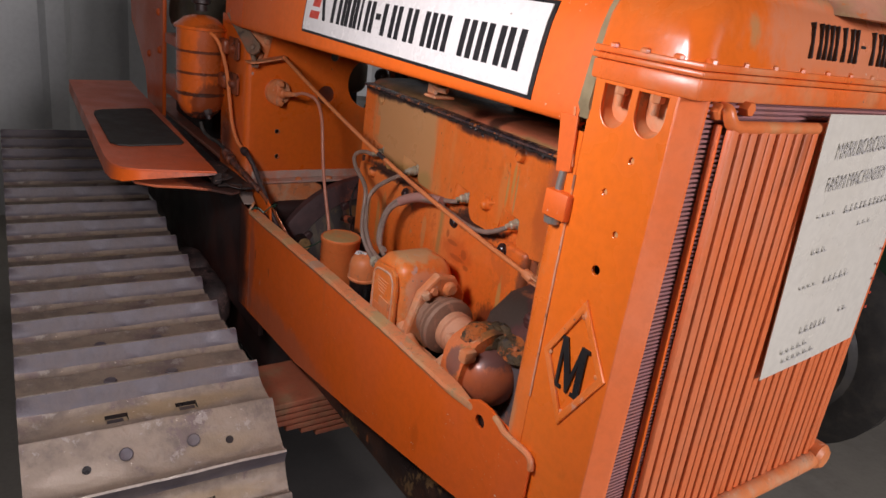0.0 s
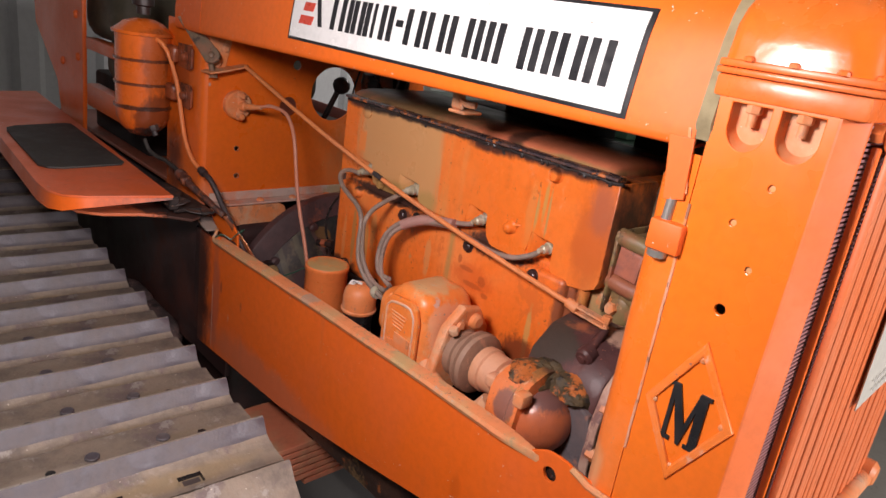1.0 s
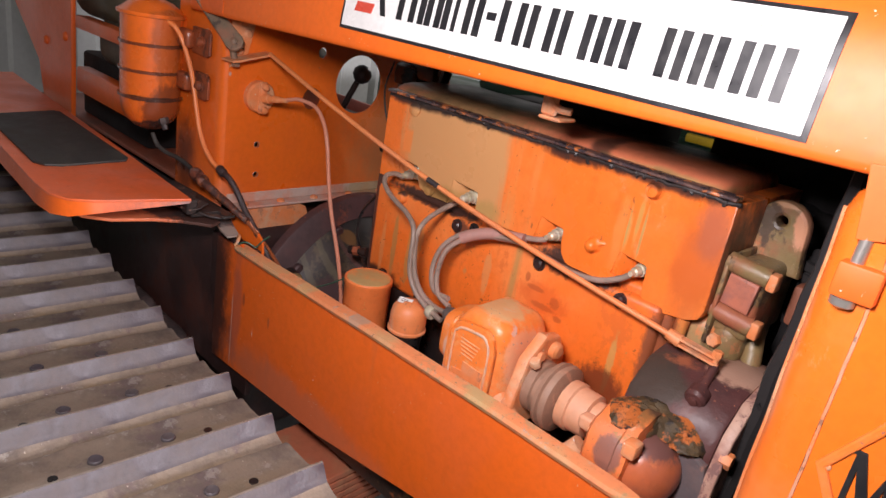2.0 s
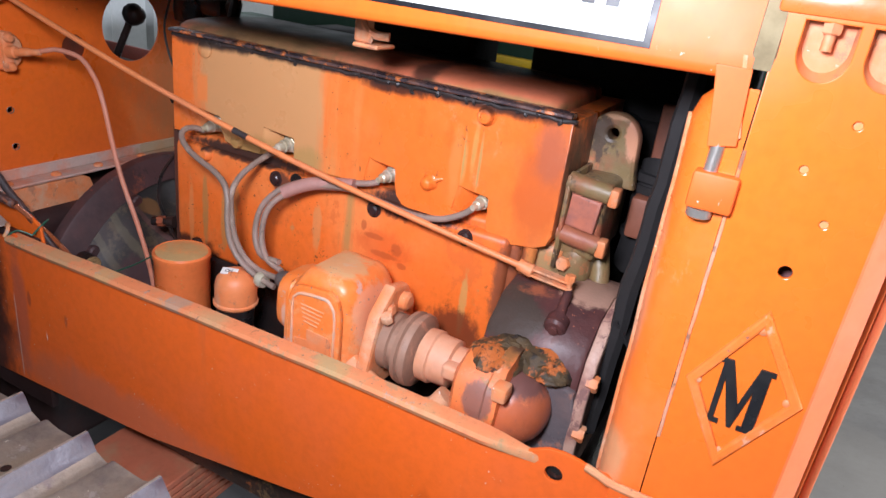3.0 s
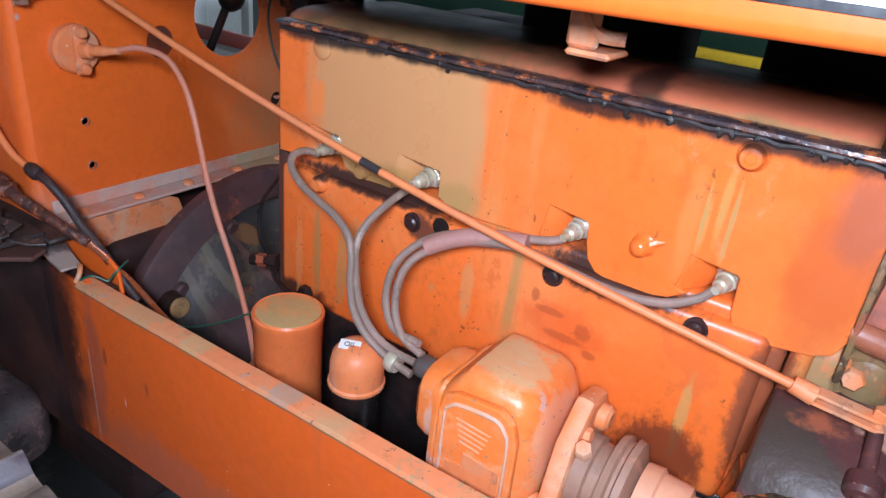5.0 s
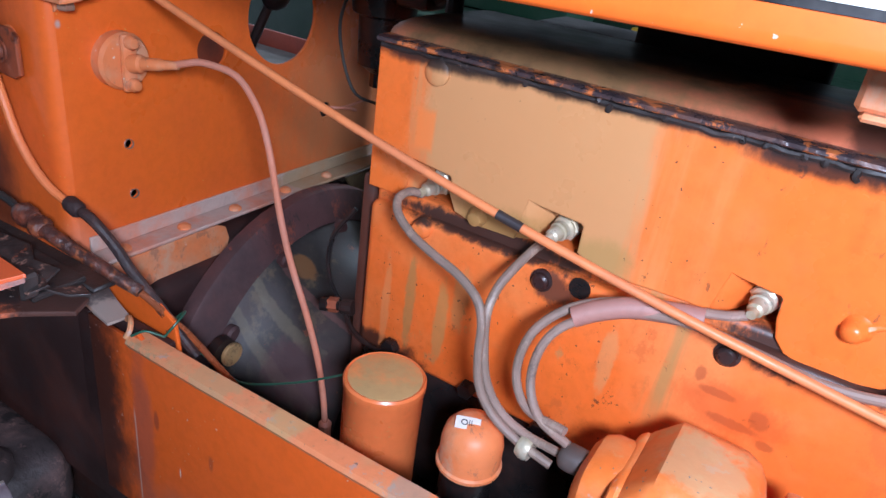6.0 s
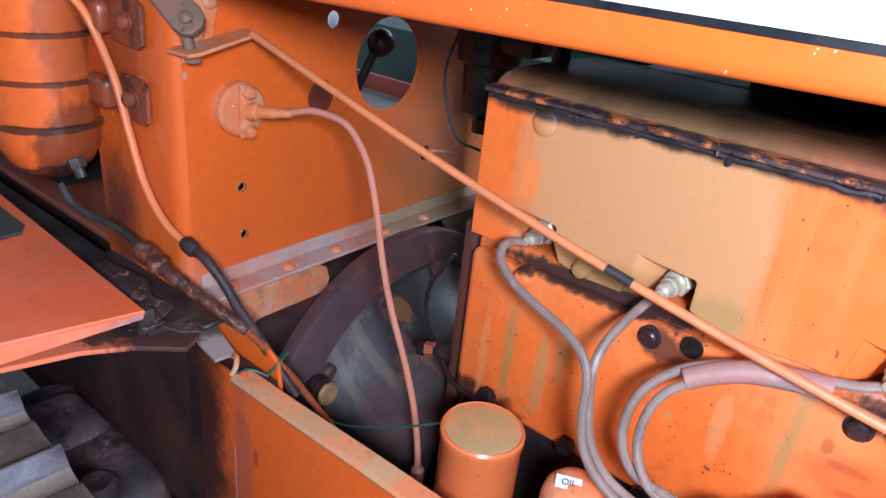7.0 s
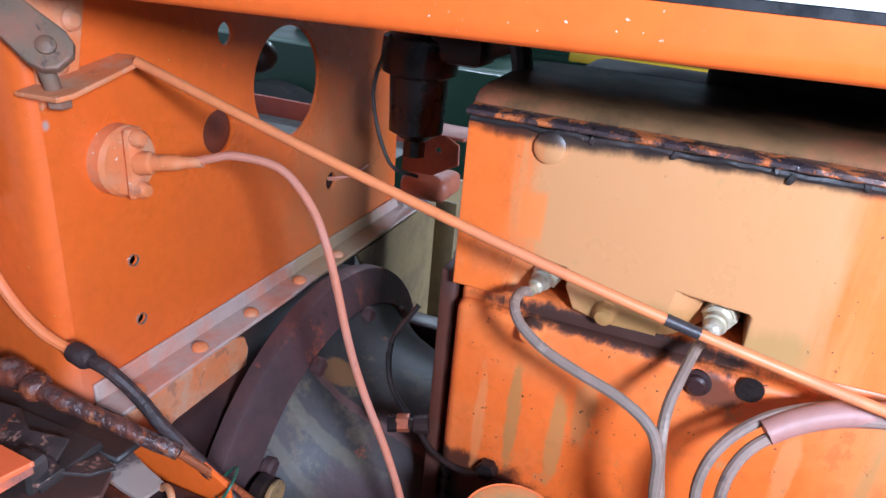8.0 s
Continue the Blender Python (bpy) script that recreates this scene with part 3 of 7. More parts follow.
box(bm, X0, X1, Y1 - 0.09, Y1 - 0.035, 0.0, 0.14, 0.004)
tagged(part("baseboard", bm, timber), "pale timber plank along the foot of the wall", kind="structure")


# ---- the crawler tractor ----
tractor = thing("crawler_tractor", "orange vintage crawler tractor with open engine side, standing on concrete", "tractor")
MID = -0.037


def shoe_mesh(seed):
    """One shoe: a plate behind the grouser with its bolts, the grouser, and the lip with two link windows ahead of it."""
    bm = B()
    prof = [(-0.0880, 0.0040), (-0.082, 0.0060), (-0.060, 0.0025), (-0.034, 0.0035), (-0.016, 0.008), (-0.008, 0.016), (-0.0045, 0.0245), (-0.0025, 0.0278), (0.0010, 0.0278), (0.003, 0.0245),
            (0.007, 0.012), (0.012, 0.004), (0.026, -0.002), (0.0350, -0.004), (0.0540, -0.0055), (0.0640, -0.006), (0.0640, -0.013), (-0.0880, -0.002)]
    ys = [-0.170, -0.1685, -0.150, -0.125, -0.105, -0.085, -0.0635, -0.0330, -0.015, 0.0, 0.015, 0.0330, 0.0635, 0.085, 0.105, 0.125, 0.150, 0.1685, 0.170]
    rows = []
    for k, y in enumerate(ys):
        end = min(k, len(ys) - 1 - k)
        row = []
        for s, h in prof:
            q = Vector((s * 26, y * 16, seed * 7.3))
            low = 0.8 if (end == 0 and h > 0.012) else 1.0
            wob = noise.noise(q) * 0.0024 + noise.noise(q * 3.1) * 0.0010
            edge = 0.0016 * noise.noise(Vector((seed, y * 40, 1.0))) if s in (-0.0880, 0.0640) else 0.0
            row.append(bm.verts.new((s + edge + (wob * 0.9 if h > 0.011 else 0), y, h * low + (wob if h > 0 else 0))))
        rows.append(row)
    for i, (a, b) in enumerate(zip(rows, rows[1:])):
        hole = ys[i] in (-0.0635, 0.0330)
        for k in range(len(prof)):
            q = (k + 1) % len(prof)
            if hole and k == 13:
                continue
            face = bm.faces.new((a[k], a[q], b[q], b[k]))
            face.material_index = 2 if k in (7,) else (1 if k in (8, 9, 10) else 0)
        if hole:
            c = [rows[i][13].co, rows[i][14].co, rows[i + 1][14].co, rows[i + 1][13].co]
            up = [rows[i][13], rows[i][14], rows[i + 1][14], rows[i + 1][13]]
            dn = [bm.verts.new(p - Vector((0, 0, 0.009))) for p in c]
            for k in range(4):
                f = bm.faces.new((up[k], up[(k + 1) % 4], dn[(k + 1) % 4], dn[k]))
                f.material_index = 3
            f = bm.faces.new(dn)
            f.material_index = 3
    bm.faces.new(rows[0])
    bm.faces.new(rows[-1])
    for y in (-0.045, 0.045):
        n0 = len(bm.faces)
        lathe(bm, (-0.048, y, 0.002), (0, 0, 1), [(0, 0.0095), (0.0035, 0.0095), (0.0048, 0.0080), (0.0040, 0.0055), (0.0040, 0)], 10)
        bm.faces.ensure_lookup_table()
        for f in bm.faces[n0:]:
            f.material_index = 1
    for y in (-0.095, 0.095):
        n0 = len(bm.faces)
        lathe(bm, (-0.038, y, 0.0030), (0, 0, 1), [(0, 0.0060), (0.0016, 0.0058), (0.0016, 0)], 12)
        bm.faces.ensure_lookup_table()
        for f in bm.faces[n0:]:
            f.material_index = 3
    me = bpy.data.meshes.new("shoe")
    bmesh.ops.recalc_face_normals(bm, faces=bm.faces)
    bm.to_mesh(me)
    bm.free()
    for m in (steel, grouser_steel, edge_steel, oily):
        me.materials.append(m)
    me.polygons.foreach_set("use_smooth", [True] * len(me.polygons))
    me.set_sharp_from_angle(angle=radians(40))
    return me


def crawler_track(y, shoes, toe=0.0):
    """An endless track: shoes round idler and sprocket, and the frame with its rollers between."""
    xf, xr, cz, a_, b_ = 0.62, -1.05, 0.361, 0.20, 0.304
    bm = B()
    box(bm, xr + 0.25, xf - 0.10, y - 0.07, y + 0.07, 0.24, 0.40, 0.015)
    for k in range(5):
        x = xr + 0.3 + k * 0.24
        rod(bm, (x, y - 0.10, 0.15), (x, y + 0.10, 0.15), 0.105, 20)
    rod(bm, (-0.3, y - 0.08, 0.585), (-0.3, y + 0.08, 0.585), 0.045, 18)
    box(bm, -0.36, -0.24, y - 0.03, y + 0.03, 0.38, 0.60, 0.01)
    track = part("track", bm, dark_steel, tractor, "steel crawler track with worn single-grouser shoes")
    for x, name, label in ((xf, "idler_wheel", "spoked front idler wheel"), (xr, "drive_sprocket", "toothed rear sprocket")):
        bm = B()
        lathe(bm, (x, y - 0.03, cz), (0, 1, 0), [(0, 0.03), (0, 0.065), (0.012, 0.07), (0.012, 0.165), (-0.015, 0.18), (-0.015, 0.212), (0.075, 0.212),
                                                 (0.075, 0.18), (0.048, 0.165), (0.048, 0.07), (0.06, 0.065), (0.06, 0.03)], 40)
        rod(bm, (x, y - 0.09, cz), (x, y + 0.09, cz), 0.035, 20)
        part(name, bm, dark_steel, track, label)
    # the line of the link pins: flat runs joined by two half ellipses
    line = [Vector((xr + (xf - xr) * k / 60, y, cz + b_ - 0.014 * math.sin(math.pi * min(1.0, k / 60 * 1.45 - 0.45)) * (k > 19))) for k in range(60)]
    line += [Vector((xf + a_ * math.sin(math.pi * k / 90), y, cz + b_ * math.cos(math.pi * k / 90))) for k in range(90)]
    line += [Vector((xf + (xr - xf) * k / 60, y, cz - b_)) for k in range(60)]
    line += [Vector((xr - a_ * math.sin(math.pi * k / 90), y, cz - b_ * math.cos(math.pi * k / 90))) for k in range(90)]
    reach = [0.0]
    for p, q in zip(line, line[1:] + line[:1]):
        reach.append(reach[-1] + (q - p).length)
    count = round(reach[-1] / 0.1256)
    pitch = reach[-1] / count
    start = reach[60] + 0.617 - xf
    poses = []
    for n in range(count):
        s = (start + n * pitch) % reach[-1]
        k = next(i for i in range(len(line)) if reach[i + 1] > s)
        p, q = line[k], line[(k + 1) % len(line)]
        d = (q - p).normalized()
        at = p.lerp(q, (s - reach[k]) / (reach[k + 1] - reach[k]))
        m = Matrix.Translation(at) @ Matrix.Rotation(math.atan2(-d.z, d.x) + random.uniform(-0.02, 0.02), 4, "Y") @ Matrix.Translation((0, 0, 0.034))
        poses.append(m)
    chain = part("track_chain", rod(B(), (xf, y - 0.02, cz), (xf, y + 0.02, cz), 0.02), dark_steel, track, "greasy track links")
    for dy in (-0.05, 0.05):
        bm = B()
        for m in poses:
            bmesh.ops.create_cube(bm, size=1, matrix=m @ Matrix.Translation((0, dy, -0.029)) @ Matrix.Diagonal((0.118, 0.022, 0.036, 1)))
        tagged(part("link_strand", bm, dark_steel, chain), kind="stuff")
    for n, m in enumerate(poses):
        ob = new("shoe", shoes[n % len(shoes)])
        ob.parent = track
        ob.matrix_basis = m
    pivot = Matrix.Translation((0.6, y, 0))
    track.matrix_basis = pivot @ Matrix.Rotation(radians(toe), 4, "Z") @ pivot.inverted()
    return track


SHOE = [shoe_mesh(k) for k in range(7)]
crawler_track(-0.6625, SHOE, -2.6)
crawler_track(2 * MID + 0.6625, SHOE)

# frame, crankcase and underside
bm = B()
box(bm, -1.3, 1.12, -0.295, -0.255, 0.52, 0.72, 0.006)
box(bm, -1.3, 1.12, 0.18, 0.22, 0.52, 0.72, 0.006)
box(bm, 1.03, 1.10, -0.29, 0.22, 0.53, 0.68, 0.006)
part("chassis_rail", bm, surface("oily_frame_paint", (0.026, 0.017, 0.015), (0.085, 0.036, 0.020), 0.8, 9, 0.35, bump=0.4, coat=0.1, layers=((11, 0.575, 0.620, (0.24, 0.14, 0.06), 0.7), (17, 0.595, 0.640, (0.40, 0.11, 0.03), 0.7))), tractor, "oily black chassis rails")
bm = B()
box(bm, 0.272, 1.0, -0.148, 0.10, 0.50, 0.80, 0.03, 3)
box(bm, 0.29, 0.95, -0.20, 0.12, 0.44, 0.60, 0.03, 3)
part("crankcase", bm, oily, tractor, "oil-blackened engine crankcase")
bm = B()
box(bm, -1.2, 0.05, -0.26, 0.18, 0.30, 0.80, 0.03, 3)
part("transmission_case", bm, oily_plate, tractor, "oily transmission case")
bm = B()
box(bm, -0.40, -0.06, -0.475, -0.30, 0.40, 0.535, 0.045, 4)
box(bm, -0.33, -0.20, -0.45, -0.32, 0.48, 0.555, 0.030, 4)
lathe(bm, (-0.10, -0.40, 0.50), (0, 0, 1), [(0, 0.030), (0.045, 0.028), (0.052, 0.020), (0.052, 0)], 20)
part("track_frame_bracket", bm, surface("dusty_pink_bracket", (0.050, 0.036, 0.035), (0.15, 0.085, 0.075), 0.9, 14, 0.6, bump=1.0, layers=((22, 0.50, 0.58, (0.016, 0.013, 0.013), 0.9), (35, 0.56, 0.62, (0.24, 0.14, 0.12), 0.6))), tractor, "dusty pink-grey bracket to the track frame")
# front spring pack: leaves laid across under the engine
bm = B()
for k in range(7):
    half = 0.46 - 0.035 * k
    box(bm, 0.285, 0.445, MID - half, MID + half, 0.50 - 0.0145 * (k + 1), 0.50 - 0.0145 * k - 0.0025, 0.0015, 1)
part("leaf_spring", bm, surface("faded_red_spring_paint", (0.42, 0.12, 0.06), (0.30, 0.20, 0.11), 0.8, 12, 0.55, bump=0.2, streak=0.4), tractor, "faded red leaf spring pack")


# ---- side apron ----
def rail_z(x):
    return 0.804 + 0.014 * min(1, max(0, (x - 0.1) / 0.6))


bm = B()
low = [(0.045, 0.545), (0.40, 0.566), (0.66, 0.606), (0.93, 0.655), (1.085, 0.685)]
top = [(1.083, 0.829), (1.045, 0.8295), (1.032, 0.831), (1.020, 0.8335), (1.005, 0.8345), (0.99, 0.8325), (0.978, 0.826), (0.965, rail_z(0.965))] + \
      [(x, rail_z(x)) for x in (0.9, 0.8, 0.7, 0.55, 0.4, 0.25, 0.14)] + [(0.128, 0.812), (0.122, 0.806), (0.110, 0.800), (0.045, 0.800)]
plate(bm, [low + top, circle(1.000, 0.806, 0.0105, 18)], side_at(-0.3265), 0.005, 0.001)
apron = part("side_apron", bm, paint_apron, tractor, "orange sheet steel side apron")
bm = B()
xs = [0.120 + 0.862 * k / 40 for k in range(41)]
wave = [(noise.noise(Vector((x * 7, 0, 0))) * 0.0015) for x in xs]
rows = []
for x, w in zip(xs, wave):
    z = rail_z(x) + w
    narrow = 1 - 0.85 * max(0.0, (x - 0.925) / 0.057)
    rows.append([bm.verts.new((p[0], -0.3275 + (p[1] + 0.3275) * narrow, p[2])) for p in ((x, -0.3350, z - 0.008), (x, -0.3378, z - 0.002), (x, -0.3355, z + 0.0028), (x, -0.3260, z + 0.0040), (x, -0.3155, z + 0.0042),
                                           (x, -0.3142, z + 0.002), (x, -0.3155, z - 0.0005), (x, -0.324, z - 0.001), (x, -0.3335, z - 0.003))])
for a, b in zip(rows, rows[1:]):
    for k in range(9):
        bm.faces.new((a[k], a[(k + 1) % 9], b[(k + 1) % 9], b[k]))
bm.faces.new(rows[0])
bm.faces.new(rows[-1])
curl = [(0.100, -0.3195, 0.8150), (0.107, -0.3215, 0.8215), (0.116, -0.3260, 0.8225), (0.1215, -0.3320, 0.8165), (0.1190, -0.3355, 0.8085)]
hose(bm, curl, 0.0030, 8, 4)
part("rolled_edge", bm, paint_lip, apron, "dusty rolled top edge worn to primer")
bm = B()
lathe(bm, (1.000, -0.3225, 0.806), (0, 1, 0), [(0, 0.0105), (0.02, 0.0105), (0.02, 0.0)], 18)
part("bolt_hole", bm, oily, apron)
bm = B()
plate(bm, [[(1.058, 0.680), (1.058, 0.829), (1.104, 0.829), (1.110, 0.824), (1.112, 0.812), (1.112, 0.684)]], side_at(-0.3392), 0.0042, 0.001)
part("front_lug", bm, paint_apron, apron)
bm = B()
hose(bm, [(1.030, -0.331, 0.8325), (1.045, -0.334, 0.8315), (1.06, -0.339, 0.8315), (1.09, -0.340, 0.832), (1.106, -0.340, 0.831), (1.113, -0.340, 0.825), (1.114, -0.339, 0.815)], 0.0042, 8, 3)
part("front_flange", bm, paint_lip, apron)
bm = B()
plate(bm, [[(0.040, 0.72), (0.040, 0.822), (0.046, 0.834), (0.058, 0.840), (0.120, 0.838), (0.150, 0.822), (0.165, 0.72)]], side_at(-0.298), 0.005, 0.0015)
part("inner_tab", bm, paint, apron, "orange rounded tab inside the apron")
# recessed plate behind the apron's rear end, its dark colour holding oil and the step's shade, and the bent strap on it
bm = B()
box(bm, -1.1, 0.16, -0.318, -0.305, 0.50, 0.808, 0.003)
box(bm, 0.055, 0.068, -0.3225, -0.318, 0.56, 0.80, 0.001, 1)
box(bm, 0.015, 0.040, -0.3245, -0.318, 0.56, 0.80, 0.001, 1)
part("rear_side_plate", bm, oily_plate, tractor, "side plate behind the apron, dark with oil and step shade")
bm = B()
strap = [((-0.030, -0.330, 0.838), 0.024), ((0.010, -0.323, 0.834), 0.022), ((0.045, -0.322, 0.828), 0.018), ((0.075, -0.326, 0.820), 0.0135), ((0.100, -0.329, 0.816), 0.0115)]
lower, upper = [], []
for k, (p, w) in enumerate(strap):
    for side_ in (-1, 1):
        q = Vector(p) + Vector((0.0 if k < 4 else 0.002 * side_, side_ * w, 0.002 * math.sin(k * 2.3) * side_))
        lower.append(bm.verts.new(q))
        upper.append(bm.verts.new(q + Vector((0, 0, 0.0035))))
for k in range(4):
    a, b, c, d = 2 * k, 2 * k + 1, 2 * k + 3, 2 * k + 2
    for f in ([lower[i] for i in (a, b, c, d)], [upper[i] for i in (a, b, c, d)], [lower[a], lower[d], upper[d], upper[a]], [lower[b], lower[c], upper[c], upper[b]]):
        bm.faces.new(f)
bm.faces.new([lower[0], lower[1], upper[1], upper[0]])
bm.faces.new([lower[8], lower[9], upper[9], upper[8]])
part("bent_strap", bm, surface("scuffed_grey_strap", (0.10, 0.08, 0.075), (0.05, 0.035, 0.03), 0.7, 25, 0.5, bump=0.3, chips=1.5, chip_colour=(0.5, 0.4, 0.35), spread=2.2, blots=(((0.095, -0.328, 0.82), (0.035, 0.03, 0.02), (0.40, 0.31, 0.26), 0.8), ((0.045, -0.345, 0.83), (0.04, 0.008, 0.03), (0.5, 0.20, 0.10), 0.7))), tractor, "scuffed grey bent strap")

# ---- fender step over the track ----
bm = B()
out = [(0.060, -0.395), (0.025, -0.545), (0.005, -0.58), (-0.03, -0.597), (-0.09, -0.600), (-1.10, -0.545), (-1.13, -0.345)]
plate(bm, [out], Matrix.Translation((0, 0, 0.8825)), 0.005, 0.001)
fender = part("fender_step", bm, surface("step_paint", (0.76, 0.140, 0.040), (0.66, 0.17, 0.09), 0.6, 10.0, 0.40, bump=0.12, chips=0.4), tractor, "orange running board above the track")
bm = B()
edge = [(0.060, -0.395), (0.025, -0.545), (0.005, -0.58), (-0.03, -0.597), (-0.09, -0.600), (-1.10, -0.545)]
va = [bm.verts.new((x, y, 0.882)) for x, y in edge]
vb = [bm.verts.new((x + 0.004, y - 0.002, z)) for (x, y), z in zip(edge, (0.8775, 0.8620, 0.8540, 0.8500, 0.8480, 0.8480))]
for k in range(len(edge) - 1):
    bm.faces.new((va[k], va[k + 1], vb[k + 1], vb[k]))
thicken(bm, 0.004, (-0.5, -0.4, 0.86))
part("skirt", bm, paint_apron, fender, "turned-down front and outer edge")
bm = B()
plate(bm, [[(-0.200, -0.400), (-0.184, -0.410), (-0.172, -0.530), (-0.182, -0.556), (-0.205, -0.568), (-0.53, -0.553), (-0.565, -0.546), (-0.585, -0.525), (-0.615, -0.405), (-0.605, -0.392)]], Matrix.Translation((0, 0, 0.8875)), 0.005, 0.0015)
part("tread_pad", bm, rubber, fender, "black rubber tread pad")
bm = B()
box(bm, -0.85, 0.055, -0.388, -0.330, 0.845, 0.853, 0.002, 1)
box(bm, 0.034, 0.058, -0.400, -0.380, 0.853, 0.880, 0.003, 1)
box(bm, -0.16, 0.075, -0.338, -0.312, 0.842, 0.848, 0.002, 1)
rough_up(bm, 0.002, 25)
part("support_bracket", bm, grime, fender, "dark oily support angle")
torn_skin = surface("torn_oily_sheet", (0.030, 0.024, 0.023), (0.075, 0.055, 0.050), 0.8, 20, 0.38, bump=0.6, layers=((26, 0.56, 0.60, (0.40, 0.22, 0.16), 0.7), (17, 0.57, 0.62, (0.42, 0.10, 0.03), 0.7)))
for loop, lift, tilt in (([(-0.105, -0.392), (-0.050, -0.398), (-0.020, -0.384), (0.018, -0.392), (0.050, -0.371), (0.041, -0.351), (0.006, -0.357), (-0.022, -0.343), (-0.100, -0.352)], 0.862, 7),
                         ([(0.000, -0.372), (0.030, -0.381), (0.072, -0.362), (0.081, -0.345), (0.052, -0.336), (0.030, -0.345), (0.008, -0.340)], 0.852, -9),
                         ([(0.036, -0.402), (0.062, -0.396), (0.067, -0.378), (0.046, -0.374)], 0.869, 14)):
    bm = B()
    plate(bm, [loop], Matrix.Translation((0, 0, lift)) @ Matrix.Translation((0.0, -0.37, 0)) @ Matrix.Rotation(radians(tilt), 4, "X") @ Matrix.Translation((0.0, 0.37, 0)), 0.003, 0.0006)
    part("torn_sheet", bm, torn_skin, fender, "torn oily sheet under the step")
bm = B()
plate(bm, [[(-0.20, -0.57), (-0.03, -0.548), (0.004, -0.51), (0.024, -0.445), (0.050, -0.402), (0.086, -0.366), (0.074, -0.345), (-0.20, -0.345)]], Matrix.Translation((0, 0, 0.838)), 0.006, 0.0015)
part("lower_lip", bm, surface("lip_paint", (0.66, 0.17, 0.07), (0.50, 0.16, 0.09), 0.5, 12, 0.35, bump=0.15, spread=1.6, chips=0.6,
     blots=(((0.06, -0.36, 0.838), (0.07, 0.06, 0.1), (0.035, 0.028, 0.027), 0.92), ((-0.05, -0.40, 0.838), (0.09, 0.06, 0.1), (0.03, 0.024, 0.024), 0.9))), fender, "orange lower lip blackened by oil")

# ---- radiator ----
bm = B()
pocket = lambda cx: [(cx - 0.0185, 1.2685), (cx - 0.0185, 1.256)] + [(cx - 0.0185 * math.cos(math.pi * k / 16), 1.2475 - 0.0213 * math.sin(math.pi * k / 16)) for k in range(17)] + [(cx + 0.0185, 1.256), (cx + 0.0185, 1.2685)]
outline = [(1.086, 0.70), (1.188, 0.70), (1.188, 1.287), (1.086, 1.287)]
plate(bm, [outline, pocket(1.1175), pocket(1.1610), circle(1.153, 1.203, 0.0042, 14), circle(1.129, 1.165, 0.0042, 14), circle(1.154, 1.128, 0.0042, 14),
           circle(1.140, 1.084, 0.0062, 18)], side_at(-0.3325), 0.005, 0.001)
panel = part("radiator_side_panel", bm, paint_panel, tractor, "bright orange radiator side panel with bolt pockets")
for cx in (1.1175, 1.1610):
    bm = B()
    back = [(x * 1.0, z) for x, z in pocket(cx)]
    front = [bm.verts.new((x, -0.3345, z)) for x, z in back]
    rear = [bm.verts.new((cx + (x - cx) * 0.84, -0.3215, z if z > 1.26 else 1.2685 + (z - 1.2685) * 0.84)) for x, z in back]
    for k in range(len(back) - 1):
        bm.faces.new((front[k], front[k + 1], rear[k + 1], rear[k]))
    bm.faces.new(rear)
    bm.faces.new((front[0], rear[0], rear[-1], front[-1]))
    part("bolt_pocket", bm, paint_dusty, panel, "dusty pressed bolt pocket")
    bm = B()
    rod(bm, (cx, -0.3285, 1.270), (cx, -0.3285, 1.2485), 0.0040, 12)
    hexagon(bm, (cx, -0.3285, 1.2680), (0, 0, -1), 0.0070, 0.008)
    part("pocket_bolt", bm, paint_dusty, panel)
for cx, cz in ((1.153, 1.203), (1.129, 1.165), (1.154, 1.128)):
    bm = B()
    lathe(bm, (cx, -0.3295, cz), (0, -1, 0), [(0, 0.0052), (0.0025, 0.0052), (0.003, 0.003), (0.003, 0)], 14)
    part("hole_plug", bm, mottled_fuel, panel, "pale filler in a bolt hole")
bm = B()
prof = [(1.187, -0.335), (1.190, -0.3348), (1.2045, -0.3215), (1.2065, -0.318), (1.2065, -0.3145), (1.198, -0.3145), (1.187, -0.322)]
lo = [bm.verts.new((x, y, 0.70)) for x, y in prof]
hi = [bm.verts.new((x, y, 1.287)) for x, y in prof]
for k in range(len(prof)):
    q = (k + 1) % len(prof)
    bm.faces.new((lo[k], lo[q], hi[q], hi[k]))
bm.faces.new(lo)
bm.faces.new(hi)
# paler, pinker orange that paints the front light on this face
part("corner_post", bm, surface("front_lit_corner_paint", (0.82, 0.185, 0.055), (0.80, 0.24, 0.11), 0.6, 6, 0.42, bump=0.08, mottle=0.2), panel, "orange chamfered corner of the radiator frame", 20)
# rear strip with its worn wavy edge
bm = B()
rows = []
for k in range(27):
    z = 0.815 + 0.40 * k / 26
    w = 0.0022 * noise.noise(Vector((z * 13, 1, 0))) + (0.02 * max(0.0, (z - 1.185) / 0.03) ** 2)
    rows.append([bm.verts.new((x + w * f, y, z)) for x, y, f in ((1.0840, -0.3340, 0), (1.0690, -0.3330, 0.1), (1.0560, -0.3285, 0.4), (1.0460, -0.3205, 0.8), (1.0400, -0.3110, 1), (1.0375, -0.3010, 1))])
for a, b in zip(rows, rows[1:]):
    for k in range(5):
        bm.faces.new((a[k], a[k + 1], b[k + 1], b[k]))
thicken(bm, 0.003, (1.2, 0, 1.0))
